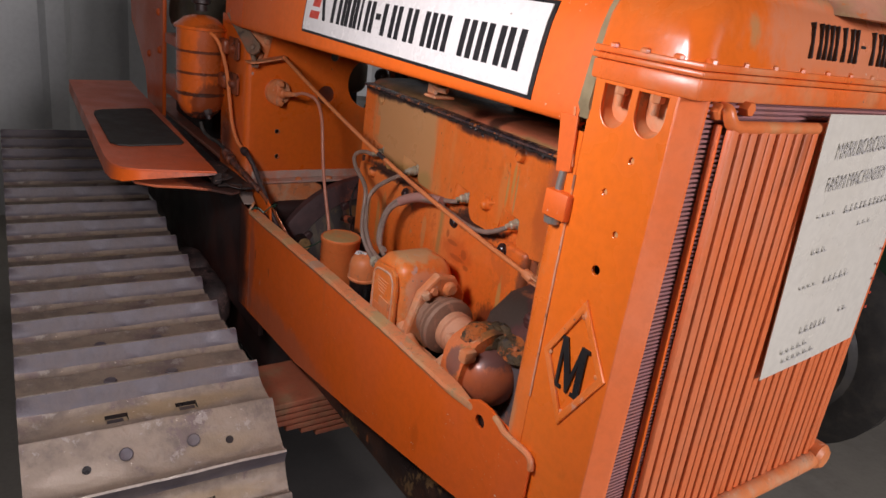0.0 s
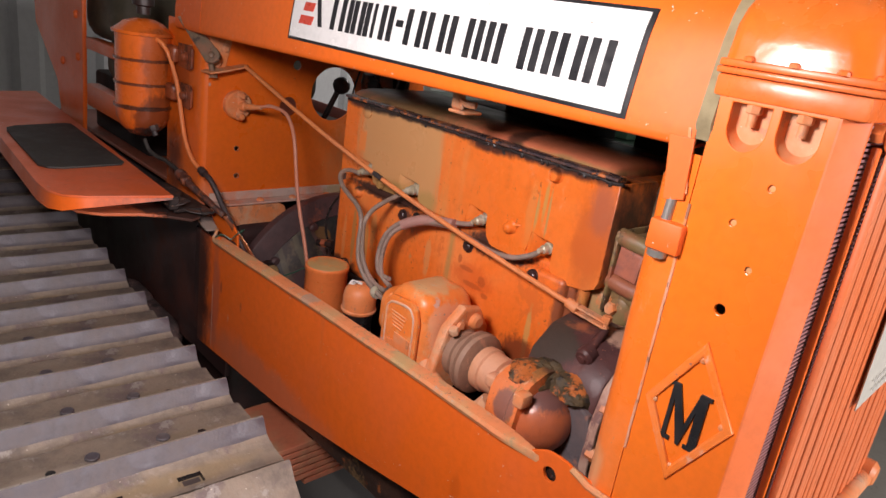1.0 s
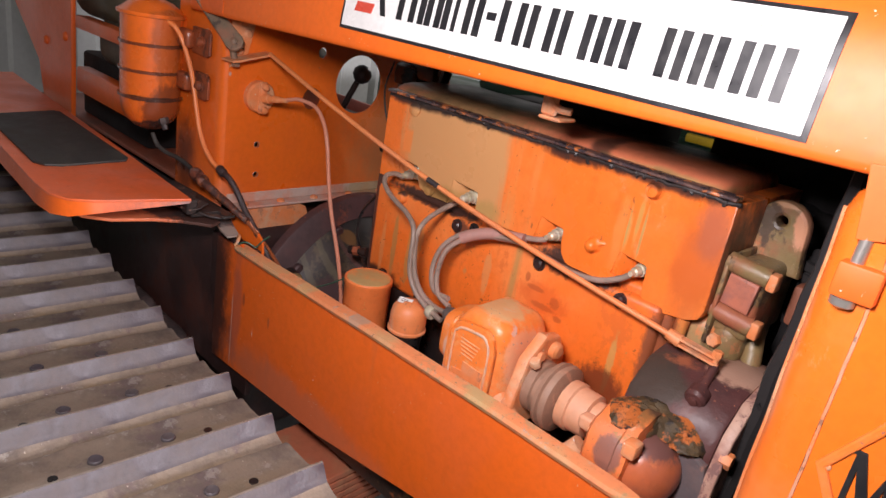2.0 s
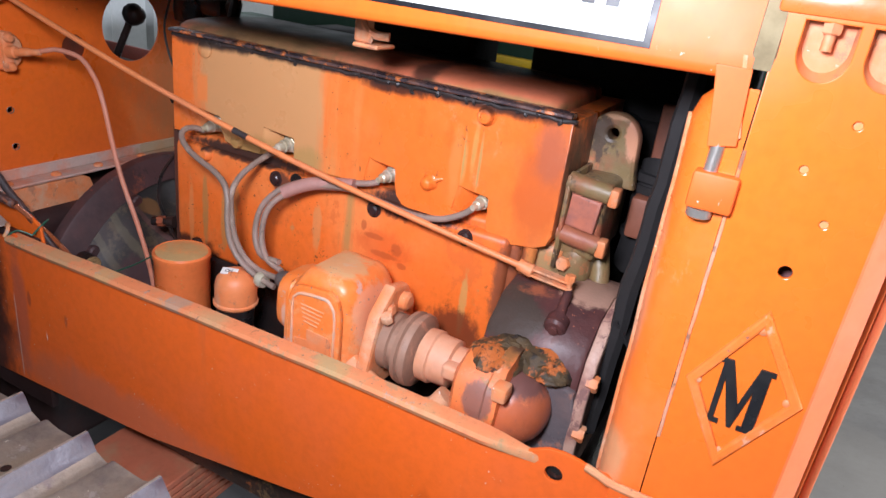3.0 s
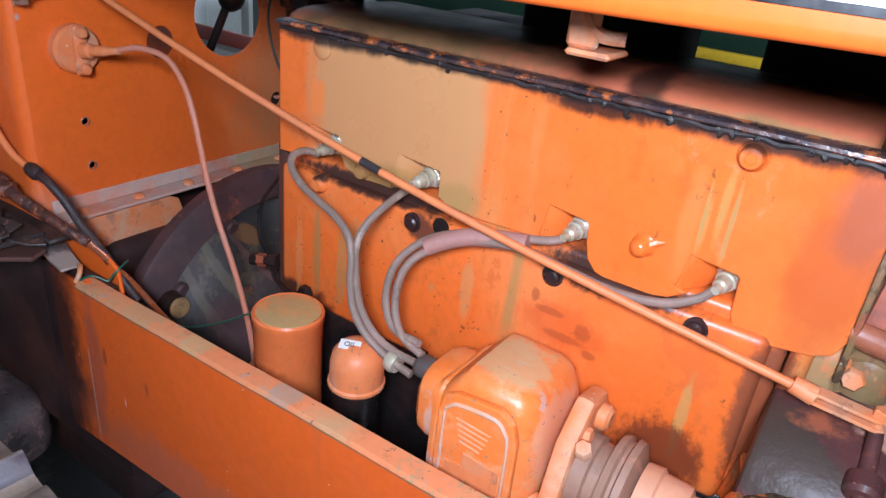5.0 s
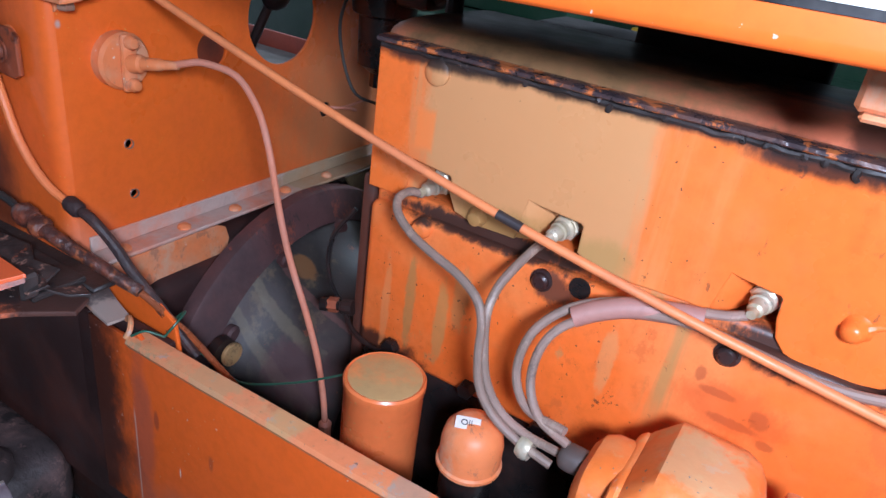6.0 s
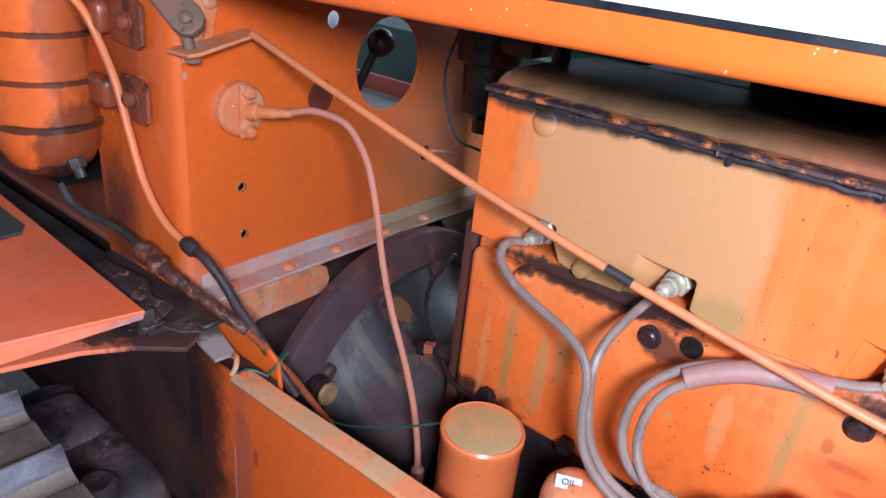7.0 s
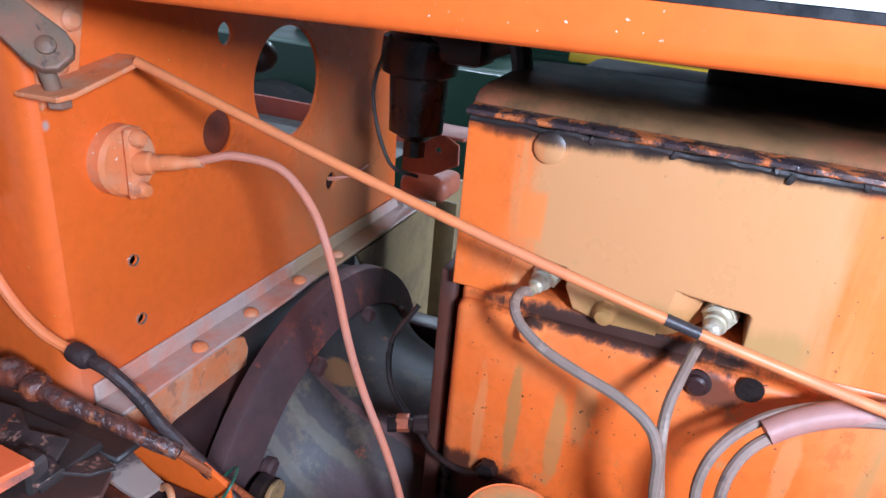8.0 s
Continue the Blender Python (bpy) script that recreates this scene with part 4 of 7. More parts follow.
part("rear_strip", bm, surface("shroud_strip_paint", (0.88, 0.180, 0.018), (0.84, 0.24, 0.07), 0.6, 7.0, 0.32, bump=0.12, coat=0.2, mottle=0.2, soft=1.0, layers=((12, 0.585, 0.660, (0.66, 0.34, 0.16), 0.6), (37, 0.625, 0.660, (0.40, 0.24, 0.15), 0.6)), blots=(((1.045, -0.32, 0.845), (0.025, 0.03, 0.04), (0.62, 0.38, 0.20), 0.6), ((1.040, -0.305, 1.02), (0.010, 0.02, 0.10), (0.68, 0.34, 0.20), 0.5))), panel, "orange shroud strip that curves inwards to a wavy edge")
bm = B()
hose(bm, [(1.0375 + 0.0022 * noise.noise(Vector((z * 13, 1, 0))), -0.3005, z) for z in (0.815 + 0.0185 * k for k in range(21))], 0.0028, 8, 2)
part("rolled_strip_edge", bm, paint_dusty, panel)
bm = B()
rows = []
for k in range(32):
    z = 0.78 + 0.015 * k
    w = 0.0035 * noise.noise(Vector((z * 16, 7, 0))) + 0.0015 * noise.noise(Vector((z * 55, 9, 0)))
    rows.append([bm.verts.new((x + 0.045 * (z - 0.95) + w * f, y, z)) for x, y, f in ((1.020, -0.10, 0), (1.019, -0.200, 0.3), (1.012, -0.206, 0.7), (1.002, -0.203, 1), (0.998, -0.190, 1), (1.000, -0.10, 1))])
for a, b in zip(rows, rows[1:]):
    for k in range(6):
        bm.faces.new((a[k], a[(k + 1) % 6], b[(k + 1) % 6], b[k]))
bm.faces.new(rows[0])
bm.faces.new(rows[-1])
part("shroud_seal", bm, shade_black, panel, "black seal beside the shroud")
bm = B()
rows = []
for k in range(23):
    z = 0.90 + 0.27 * k / 22
    w = 0.0006 * noise.noise(Vector((z * 60, 3, 0)))
    rows.append([bm.verts.new((x + w, y, z)) for x, y in ((1.0842, -0.3335), (1.0846, -0.3362), (1.0872, -0.3362), (1.0876, -0.3335))])
for a, b in zip(rows, rows[1:]):
    for k in range(3):
        bm.faces.new((a[k], a[k + 1], b[k + 1], b[k]))
part("worn_edge", bm, surface("bare_worn_edge", (0.72, 0.23, 0.08), (0.55, 0.36, 0.28), 0.8, 9, 0.45, bump=0.2, layers=((26, 0.54, 0.58, (0.20, 0.10, 0.07), 0.8), (18, 0.55, 0.60, (0.85, 0.19, 0.03), 0.9))), panel, "worn bare edge of the panel sheet")
# diamond badge
bm = B()
T_, L_, R_, D_ = (1.1395, 1.0455), (1.0960, 0.9695), (1.1825, 0.976), (1.1360, 0.8975)
ring = [T_, L_, D_, R_]
c0 = (sum(p[0] for p in ring) / 4, sum(p[1] for p in ring) / 4)
inner = [(c0[0] + (x - c0[0]) * 0.90, c0[1] + (z - c0[1]) * 0.90) for x, z in ring]
plate(bm, [ring, inner], side_at(-0.3350), 0.0070, 0.0025)
badge = part("diamond_badge", bm, surface("badge_rim_paint", (0.88, 0.20, 0.03), (0.84, 0.26, 0.09), 0.6, 22, 0.36, bump=0.15, mottle=0.2, layers=((48, 0.57, 0.63, (0.80, 0.42, 0.28), 0.7), (85, 0.64, 0.66, (0.12, 0.10, 0.14), 0.8))), panel, "raised diamond-shaped model badge")
for (x, z) in [(c0[0] + (x - c0[0]) * f, c0[1] + (z - c0[1]) * f) for (x, z), f in zip(ring, (0.80, 0.84, 0.84, 0.80))]:
    bm = B()
    lathe(bm, (x, -0.335, z), (0, -1, 0), [(0, 0.0038), (0.0014, 0.0036), (0.0024, 0.002), (0.0026, 0)], 12)
    part("rivet", bm, paint_dusty, badge)
bm = B()
em = [(-0.0205, -0.031), (-0.0075, -0.031), (-0.0075, -0.0275), (-0.0122, -0.0275), (-0.0122, 0.016), (0.0005, -0.031), (0.0030, -0.031), (0.0120, 0.013), (0.0120, -0.0275),
      (0.0085, -0.0275), (0.0085, -0.031), (0.0235, -0.031), (0.0235, -0.0275), (0.0205, -0.0275), (0.0205, 0.0275), (0.0235, 0.0275), (0.0235, 0.031), (0.0125, 0.031),
      (0.0035, -0.009), (-0.0095, 0.031), (-0.0205, 0.031), (-0.0205, 0.0275), (-0.0160, 0.0275), (-0.0160, -0.0275), (-0.0205, -0.0275)]
plate(bm, [em], Matrix.Translation((1.1355, -0.3362, 0.967)) @ SIDE, 0.0024, 0.0004)
part("letter", bm, black_paint, badge, "black letter M")

# top tank
flange_paint = surface("tank_flange_paint", (0.82, 0.165, 0.03), (0.56, 0.30, 0.14), 0.6, 14.0, 0.36, bump=0.15, coat=0.15, chips=0.6, chip_colour=(0.10, 0.10, 0.10))
bm = B()
box(bm, 1.080, 1.2085, -0.3375, 2 * MID + 0.3375, 1.2705, 1.2900, 0.003, 2)
flange = part("tank_flange", bm, flange_paint, tractor, "dusty bolted flange of the radiator tank")
for low, high, out in ((1.2904, 1.2960, 0.0030), (1.2964, 1.3030, 0.0015)):
    bm = B()
    box(bm, 1.0800 - out / 3, 1.2085 + out, -0.3375 - out, 2 * MID + 0.3375 + out, low, high, 0.0018, 2)
    part("flange_plate", bm, flange_paint, flange)
bm = B()


def tank_ring(z, inset, front, r):
    x0, x1, y0, y1 = 1.080 + inset * 0.25, 1.208 - front, -0.337 + inset, 2 * MID + 0.337 - inset
    ring = []
    for cx, cy, a0 in ((x1 - r, y0 + r, -90), (x1 - r, y1 - r, 0), (x0 + 0.012, y1 - 0.012, 90), (x0 + 0.012, y0 + 0.012, 180)):
        rr = r if cx > 1.13 else 0.012
        for k in range(7):
            a = radians(a0 + 15 * k)
            ring.append(bm.verts.new((cx + rr * math.cos(a), cy + rr * math.sin(a), z)))
    return ring


rings = [tank_ring(1.302, 0, 0, 0.022), tank_ring(1.318, 0.002, 0.004, 0.024)]
for k in range(1, 8):
    a = math.pi / 2 * k / 7
    rings.append(tank_ring(1.318 + 0.062 * math.sin(a), 0.002 + 0.075 * (1 - math.cos(a)), 0.004 + 0.05 * (1 - math.cos(a)), 0.026 + 0.012 * math.sin(a)))
for a, b in zip(rings, rings[1:]):
    for k in range(len(a)):
        q = (k + 1) % len(a)
        bm.faces.new((a[k], a[q], b[q], b[k]))
bm.faces.new(rings[0])
bm.faces.new(rings[-1])
# the salmon blot paints a bright reflection onto the front face
tank = part("radiator_tank", bm, surface("tank_paint", (0.84, 0.165, 0.018), (0.70, 0.20, 0.045), 0.5, 9.0, 0.22, bump=0.25, chips=0.4, coat=0.5, mottle=0.25, soft=0.6,
            blots=(((1.21, -0.06, 1.34), (0.05, 0.22, 0.06), (0.66, 0.25, 0.13), 0.75), ((1.15, -0.06, 1.375), (0.07, 0.12, 0.02), (0.40, 0.25, 0.10), 0.7), ((1.208, -0.27, 1.345), (0.012, 0.012, 0.03), (0.42, 0.28, 0.12), 0.6))), tractor,
            "orange cast radiator top tank with raised lettering", 50)
bm = B()
lathe(bm, (1.145, -0.055, 1.36), (0, 0, 1), [(0, 0.085), (0.012, 0.074), (0.022, 0.064), (0.034, 0.058), (0.042, 0.056), (0.085, 0.055), (0.088, 0.066), (0.094, 0.067), (0.096, 0.060), (0.106, 0.060), (0.112, 0.052), (0.112, 0)], 40)
part("filler_neck", bm, surface("glossy_neck_paint", (0.64, 0.30, 0.19), (0.40, 0.30, 0.13), 0.8, 16.0, 0.20, bump=0.3, coat=0.5, layers=((22, 0.55, 0.62, (0.74, 0.20, 0.05), 0.7),)), tank, "filler neck with cap")
for k in range(13):
    bm = B()
    y = -0.325 + 0.047 * k
    lathe(bm, (1.2055, y, 1.3025), (0, 0, 1), [(0, 0.0052), (0.003, 0.0048), (0.0045, 0.003), (0.0045, 0)], 8)
    part("flange_bolt", bm, flange_paint, flange)
for k in range(3):
    bm = B()
    lathe(bm, (1.105 + 0.038 * k, -0.338, 1.3025), (0, 0, 1), [(0, 0.0052), (0.003, 0.0048), (0.0045, 0.003), (0.0045, 0)], 8)
    part("flange_bolt", bm, flange_paint, flange)
for k in range(13):
    bm = B()
    y = -0.175 + 0.0205 * k
    if k == 5:
        box(bm, -0.0015, 0.0015, -0.004, 0.004, -0.001, 0.002, 0.0006, 1)
    else:
        for dy in ((-0.0052, 0.0048) if k % 3 else (0.0,)):
            box(bm, -0.003, 0.003, dy - 0.0010, dy + 0.0010, -0.017, 0.017, 0.0007, 1)
    bm.transform(Matrix.Translation((1.2025, y, 1.333)) @ Matrix.Rotation(radians(-11), 4, "Y"))
    part("raised_bar", bm, black_paint, tank, "raised casting mark picked out in black")

# core and guard bars
bm = B()
for k in range(112):
    z = 0.760 + 0.0046 * k
    box(bm, 1.190, 1.2060, -0.3140, 0.120, z, z + 0.0024)
tagged(part("radiator_fin", bm, fin_metal, tractor), "dusty purple-brown radiator fins", kind="stuff")
bm = B()
box(bm, 1.09, 1.2015, -0.3140, 0.120, 0.757, 1.283)
part("radiator_core", bm, core_metal, tractor, "dark radiator core")
bm = B()
hose(bm, [(1.209, -0.300, 1.266), (1.216, -0.300, 1.265), (1.219, -0.297, 1.258), (1.220, -0.288, 1.252), (1.220, -0.25, 1.251), (1.220, 0.0, 1.251), (1.220, 0.115, 1.251), (1.212, 0.128, 1.253)], 0.0062, 12)
hexagon(bm, (1.203, -0.303, 1.263), (1, 0, 0), 0.0085, 0.011)
hexagon(bm, (1.203, -0.262, 1.2665), (1, 0, 0), 0.0075, 0.012)
grille = part("grille_guard", bm, surface("dusted_guard_paint", (0.78, 0.19, 0.05), (0.52, 0.30, 0.13), 0.6, 20, 0.45, bump=0.15), tractor, "orange welded bar guard over the radiator")
def lean_guard(bm):
    """The guard leans a little across the core towards its foot."""
    for v in bm.verts:
        v.co.y += 0.045 * (1.25 - v.co.z)


for k in range(26):
    bm = B()
    y = -0.291 + 0.0155 * k
    rough = 0.0007 * math.sin(k * 2.7)
    box(bm, 1.2165 + rough, 1.2245 + rough, y - 0.0062, y + 0.0062, 0.770, 1.250, 0.0028, 2)
    lean_guard(bm)
    part("grille_bar", bm, bar_paint, grille)
bm = B()
box(bm, 1.2075, 1.2150, -0.3035, -0.2985, 0.705, 1.252, 0.0018, 2)
lean_guard(bm)
part("edge_strip", bm, paint, grille, "bright orange edge strip")
bm = B()
hose(bm, [(1.225, -0.325, 0.768), (1.227, -0.1, 0.768), (1.227, 0.11, 0.768), (1.222, 0.132, 0.772)], 0.013, 12)
lathe(bm, (1.205, 0.130, 0.772), (1, 0, 0), [(0, 0.02), (0.03, 0.02), (0.036, 0.014), (0.036, 0)], 18)
part("lower_rail", bm, paint_dusty, grille)
bm = B()
box(bm, 1.19, 1.2075, 0.121, 0.150, 0.757, 1.270, 0.004)
box(bm, 1.088, 1.19, 0.143, 0.150, 0.757, 1.270, 0.002)
part("far_side_panel", bm, paint, tractor, "orange radiator frame on the far side")
bm = B()
box(bm, 1.095, 1.218, -0.312, 0.145, 0.725, 0.757, 0.006)
part("bottom_tank", bm, khaki_paint, tractor, "khaki radiator bottom tank")

# hood catch on the radiator side
bm = B()
plate(bm, [[(1.0500, 1.228), (1.0525, 1.214), (1.0590, 1.168), (1.0785, 1.172), (1.0745, 1.228)]], side_at(-0.3360), 0.0034, 0.0008)
catch = part("hood_catch", bm, paint, tractor, "orange tongue of the hood's front edge")
bm = B()
tri = [(1.0690, -0.3370, 1.238), (1.0805, -0.3365, 1.1775), (1.0775, -0.3040, 1.1770)]
a = [bm.verts.new(p) for p in tri]
b = [bm.verts.new((x - 0.003, y, z)) for x, y, z in tri]
bm.faces.new(a)
bm.faces.new(b)
for k in range(3):
    bm.faces.new((a[k], a[(k + 1) % 3], b[(k + 1) % 3], b[k]))
part("gusset", bm, paint_dusty, catch, "dusty folded gusset")
bm = B()
rod(bm, (1.0665, -0.332, 1.176), (1.0650, -0.334, 1.13), 0.0055, 14)
part("pin", bm, bare, catch, "bare steel pin")
bm = B()
box(bm, 1.0545, 1.0895, -0.344, -0.318, 1.118, 1.1485, 0.0028)
part("lug", bm, paint, catch, "orange welded lug")
bm = B()
lathe(bm, (1.066, -0.335, 1.118), (0, 0, -1), [(0, 0.0105), (0.007, 0.010), (0.009, 0.006), (0.009, 0)], 14)
part("nut", bm, bare, catch)


# ---- hood ----
def hood_low(x):
    return 1.199 + 0.020 * x


SECTION = [(-0.3355, 1.240), (-0.3325, 1.265), (-0.329, 1.290), (-0.3245, 1.315), (-0.318, 1.335), (-0.306, 1.357), (-0.288, 1.375), (-0.262, 1.388), (-0.22, 1.397), (-0.15, 1.405), (MID, 1.408)]


def hood_row(x):
    z = hood_low(x)
    row = [(-0.3125, z + 0.001), (-0.332, z - 0.001), (-0.3352, z + 0.002), (-0.336, z + 0.008)] + SECTION
    return row + [(2 * MID - y, q) for y, q in reversed(row[:-1])]


bm = B()
rows = []
for k in range(25):
    x = 0.034 + 1.040 * k / 24
    rows.append([bm.verts.new((x, y + noise.noise(Vector((x * 6, z * 5, y * 3))) * 0.0008, z)) for y, z in hood_row(x)])
for a, b in zip(rows, rows[1:]):
    for k in range(len(a) - 1):
        bm.faces.new((a[k], a[k + 1], b[k + 1], b[k]))
thicken(bm, 0.003, (0.55, MID, 1.24))
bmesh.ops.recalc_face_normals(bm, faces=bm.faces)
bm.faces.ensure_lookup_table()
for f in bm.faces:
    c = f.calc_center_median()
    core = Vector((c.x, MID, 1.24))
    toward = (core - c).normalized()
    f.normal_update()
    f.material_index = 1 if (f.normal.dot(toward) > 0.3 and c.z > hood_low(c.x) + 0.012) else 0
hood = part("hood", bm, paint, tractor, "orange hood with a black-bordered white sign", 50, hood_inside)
# unseen plate, added to stop lamp light leaking in over the tank
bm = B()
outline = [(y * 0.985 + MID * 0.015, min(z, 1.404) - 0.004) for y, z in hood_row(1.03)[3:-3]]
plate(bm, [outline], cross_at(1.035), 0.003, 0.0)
part("hood_light_block", bm, hood_inside, hood, "unseen plate added to block light at the hood's front")
bm = B()
rows = []
for x in (-0.085, -0.03, 0.031):
    rows.append([bm.verts.new((x, y, z)) for y, z in hood_row(0.03)])
for a, b in zip(rows, rows[1:]):
    for k in range(len(a) - 1):
        bm.faces.new((a[k], a[k + 1], b[k + 1], b[k]))
thicken(bm, 0.003, (0, MID, 1.24))
part("cowl", bm, paint_apron, tractor, "orange cowl behind the hood", 50)
# canvas strip between hood and tank
bm = B()
rows = []
for x in (1.070, 1.0725, 1.087, 1.0895):
    lift = -0.004 if x in (1.070, 1.0895) else 0.003
    rows.append([bm.verts.new((x, y - (0.0 if y > -0.3 else lift), z + lift)) for y, z in [(-0.332, 1.226), (-0.333, 1.235)] + SECTION + [(2 * MID - y, z) for y, z in reversed(SECTION)]])
for a, b in zip(rows, rows[1:]):
    for k in range(len(a) - 1):
        bm.faces.new((a[k], a[k + 1], b[k + 1], b[k]))
thicken(bm, 0.003, (1.07, MID, 1.24))
part("canvas_strip", bm, canvas, tractor, "worn khaki canvas strip between hood and tank")


def on_hood(s):
    """The hood's outer face at s metres up from the sign's lower edge: y, z."""
    pts = [(-0.336, 1.225)] + SECTION
    run = s + 0.006
    for (y0, z0), (y1, z1) in zip(pts, pts[1:]):
        d = math.hypot(y1 - y0, z1 - z0)
        if run <= d:
            f = run / d
            return y0 + (y1 - y0) * f, z0 + (z1 - z0) * f, Vector((0, -(z1 - z0), (y1 - y0))).normalized()
        run -= d
    return (*pts[-1], Vector((0, 0, 1)))


def hood_patch(bm, x0, x1, s0, s1, lift, slant=0.0):
    """A thin sheet that follows the hood's side."""
    rows = []
    n = max(1, int((s1 - s0) / 0.008))
    for k in range(n + 1):
        s = s0 + (s1 - s0) * k / n
        y, z, nrm = on_hood(s)
        sl = slant * (s - (s0 + s1) / 2)
        rows.append([bm.verts.new((x + sl, y + nrm.y * lift, z + nrm.z * lift)) for x in (x0, x1)] +
                    [bm.verts.new((x + sl, y + nrm.y * (lift - 0.0012), z + nrm.z * (lift - 0.0012))) for x in (x1, x0)])
    for a, b in zip(rows, rows[1:]):
        for k in range(4):
            bm.faces.new((a[k], a[(k + 1) % 4], b[(k + 1) % 4], b[k]))
    bm.faces.new(rows[0])
    bm.faces.new(rows[-1])


bm = B()
hood_patch(bm, 0.358, 0.998, 0.0, 0.108, 0.0014)
sign = part("sign_border", bm, black_paint, hood, "black border of the sign")
bm = B()
hood_patch(bm, 0.3635, 0.9925, 0.0045, 0.1035, 0.0028)
part("sign_face", bm, white_enamel, hood, "white enamelled sign face")
x = 0.472
for k, w in enumerate((0.039, 0.029, 0.029, 0.018, 0.033, 0.020, 0.041, 0.042, 0.046, 0.033, 0.055, 0.035, 0.039, 0.036)):
    if k == 5:
        spans = [(x, x + 0.014, 0.047, 0.056)]
    else:
        spans = [(x, x + min(0.0105, w * 0.36), 0.026, 0.072)]
        if w > 0.02:
            spans.append((x + w - 0.0165, x + w - 0.006, 0.026, 0.072))
    for a, b, s0, s1 in spans:
        bm = B()
        hood_patch(bm, a, b, s0, s1, 0.0036)
        part("sign_bar", bm, black_paint, hood)
    x += w + 0.0005
bm = B()
hood_patch(bm, 0.430, 0.440, 0.026, 0.088, 0.0036, -0.35)
part("sign_mark", bm, black_paint, hood)
for k in range(3):
    bm = B()
    hood_patch(bm, 0.388 + 0.007 * k, 0.424 - 0.001 * k, 0.026 + 0.020 * k, 0.039 + 0.020 * k, 0.0036, 0.3)
    part("sign_mark_red", bm, logo_red, hood, "red bar of the sign's mark")
# spring clip under the hood
bm = B()
hose(bm, [(0.678, -0.252, 1.216), (0.682, -0.256, 1.202), (0.692, -0.252, 1.191), (0.708, -0.246, 1.190)], 0.005, 8)
box(bm, 0.673, 0.706, -0.266, -0.228, 1.1765, 1.181, 0.002, 1)
box(bm, 0.669, 0.692, -0.258, -0.250, 1.18, 1.216, 0.003, 1)
part("hood_clip", bm, paint_dusty, hood, "dusty bent clip under the hood")

# ---- dash plate ----
bm = B()
plate(bm, [[(-0.300, 0.845), (-0.300, 1.215), (0.262, 1.215), (0.290, 1.10), (0.298, 0.845)], circle(0.010, 1.087, 0.063, 40), circle(-0.110, 1.055, 0.023, 28),
           circle(-0.093, 1.148, 0.0115, 20), circle(0.104, 0.945, 0.0125, 20), circle(-0.232, 0.963, 0.0056, 14), circle(-0.230, 0.902, 0.0056, 14),
           circle(-0.098, 1.118, 0.003, 8), circle(0.1, 0.928, 0.002, 8)],
      cross_at(-0.0025), 0.005, 0.001)
dash = part("dash_plate", bm, paint_fire, tractor, "orange dash plate with round openings")
bm = B()
prof = [(0.0, -0.300), (-0.0015, -0.304), (-0.005, -0.3085), (-0.012, -0.311), (-0.020, -0.312), (-0.16, -0.318)]
lo = [bm.verts.new((x, y, 0.838)) for x, y in prof]
hi = [bm.verts.new((x, y, 1.215)) for x, y in prof]
for k in range(len(prof) - 1):
    bm.faces.new((lo[k], lo[k + 1], hi[k + 1], hi[k]))
thicken(bm, 0.004, (-0.1, 0.0, 1.0))
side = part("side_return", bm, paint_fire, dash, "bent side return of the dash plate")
for x, z in ((-0.056, 1.074), (-0.056, 1.155)):
    bm = B()
    lathe(bm, (x, -0.3135, z), (0, -1, 0), [(0, 0.0075), (0.005, 0.0072), (0.008, 0.004), (0.008, 0)], 14)
    lathe(bm, (x, -0.313, z), (0, -1, 0), [(0, 0.014), (0.002, 0.014), (0.002, 0)], 16)
    part("side_bolt", bm, paint_dusty, dash)
bm = B()
box(bm, 0.0005, 0.034, -0.292, 0.33, 0.842, 0.847, 0.0015, 1)
box(bm, 0.0005, 0.005, -0.292, 0.33, 0.847, 0.866, 0.0015, 1)
ledge = part("angle_ledge", bm, surface("scuffed_pale_orange", (0.54, 0.41, 0.35), (0.68, 0.20, 0.08), 0.7, 14.0, 0.55, bump=0.15,
             blots=(((0.02, 0.12, 0.85), (0.1, 0.12, 0.05), (0.36, 0.26, 0.12), 0.7),)), dash, "scuffed steel angle along the foot of the plate")
for y in (-0.262, -0.178, -0.095, 0.0, 0.09):
    bm = B()
    lathe(bm, (0.020, y, 0.847), (0, 0, 1), [(0, 0.0085), (0.003, 0.008), (0.0055, 0.005), (0.006, 0)], 16)
    part("rivet", bm, paint_dusty, ledge)
bm = B()
plate(bm, [[(-0.300, 0.66), (-0.300, 0.8385), (-0.136, 0.8385), (-0.122, 0.832), (-0.117, 0.816), (-0.128, 0.767), (-0.162, 0.673), (-0.166, 0.66)]], cross_at(0.028), 0.006, 0.0015)
part("lower_gusset", bm, paint_dusty, dash, "orange rounded gusset below the ledge")
bm = B()
plate(bm, [[(0.13, 0.835), (0.53, 0.835), (0.53, 0.60), (0.17, 0.60), (0.165, 0.76), (0.155, 0.80)]], cross_at(0.028), 0.006, 0.0015)
box(bm, 0.028, 0.070, 0.404, 0.411, 0.60, 0.835, 0.002)
part("lower_gusset", bm, surface("dull_khaki_gusset_paint", (0.20, 0.145, 0.065), (0.11, 0.07, 0.04), 0.8, 10, 0.55, bump=0.15, streak=0.7), dash, "khaki gusset below the ledge")
bm = B()
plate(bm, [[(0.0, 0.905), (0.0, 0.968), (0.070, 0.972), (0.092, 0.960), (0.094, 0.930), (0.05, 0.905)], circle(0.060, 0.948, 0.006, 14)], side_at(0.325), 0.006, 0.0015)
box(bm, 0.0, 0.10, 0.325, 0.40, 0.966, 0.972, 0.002)
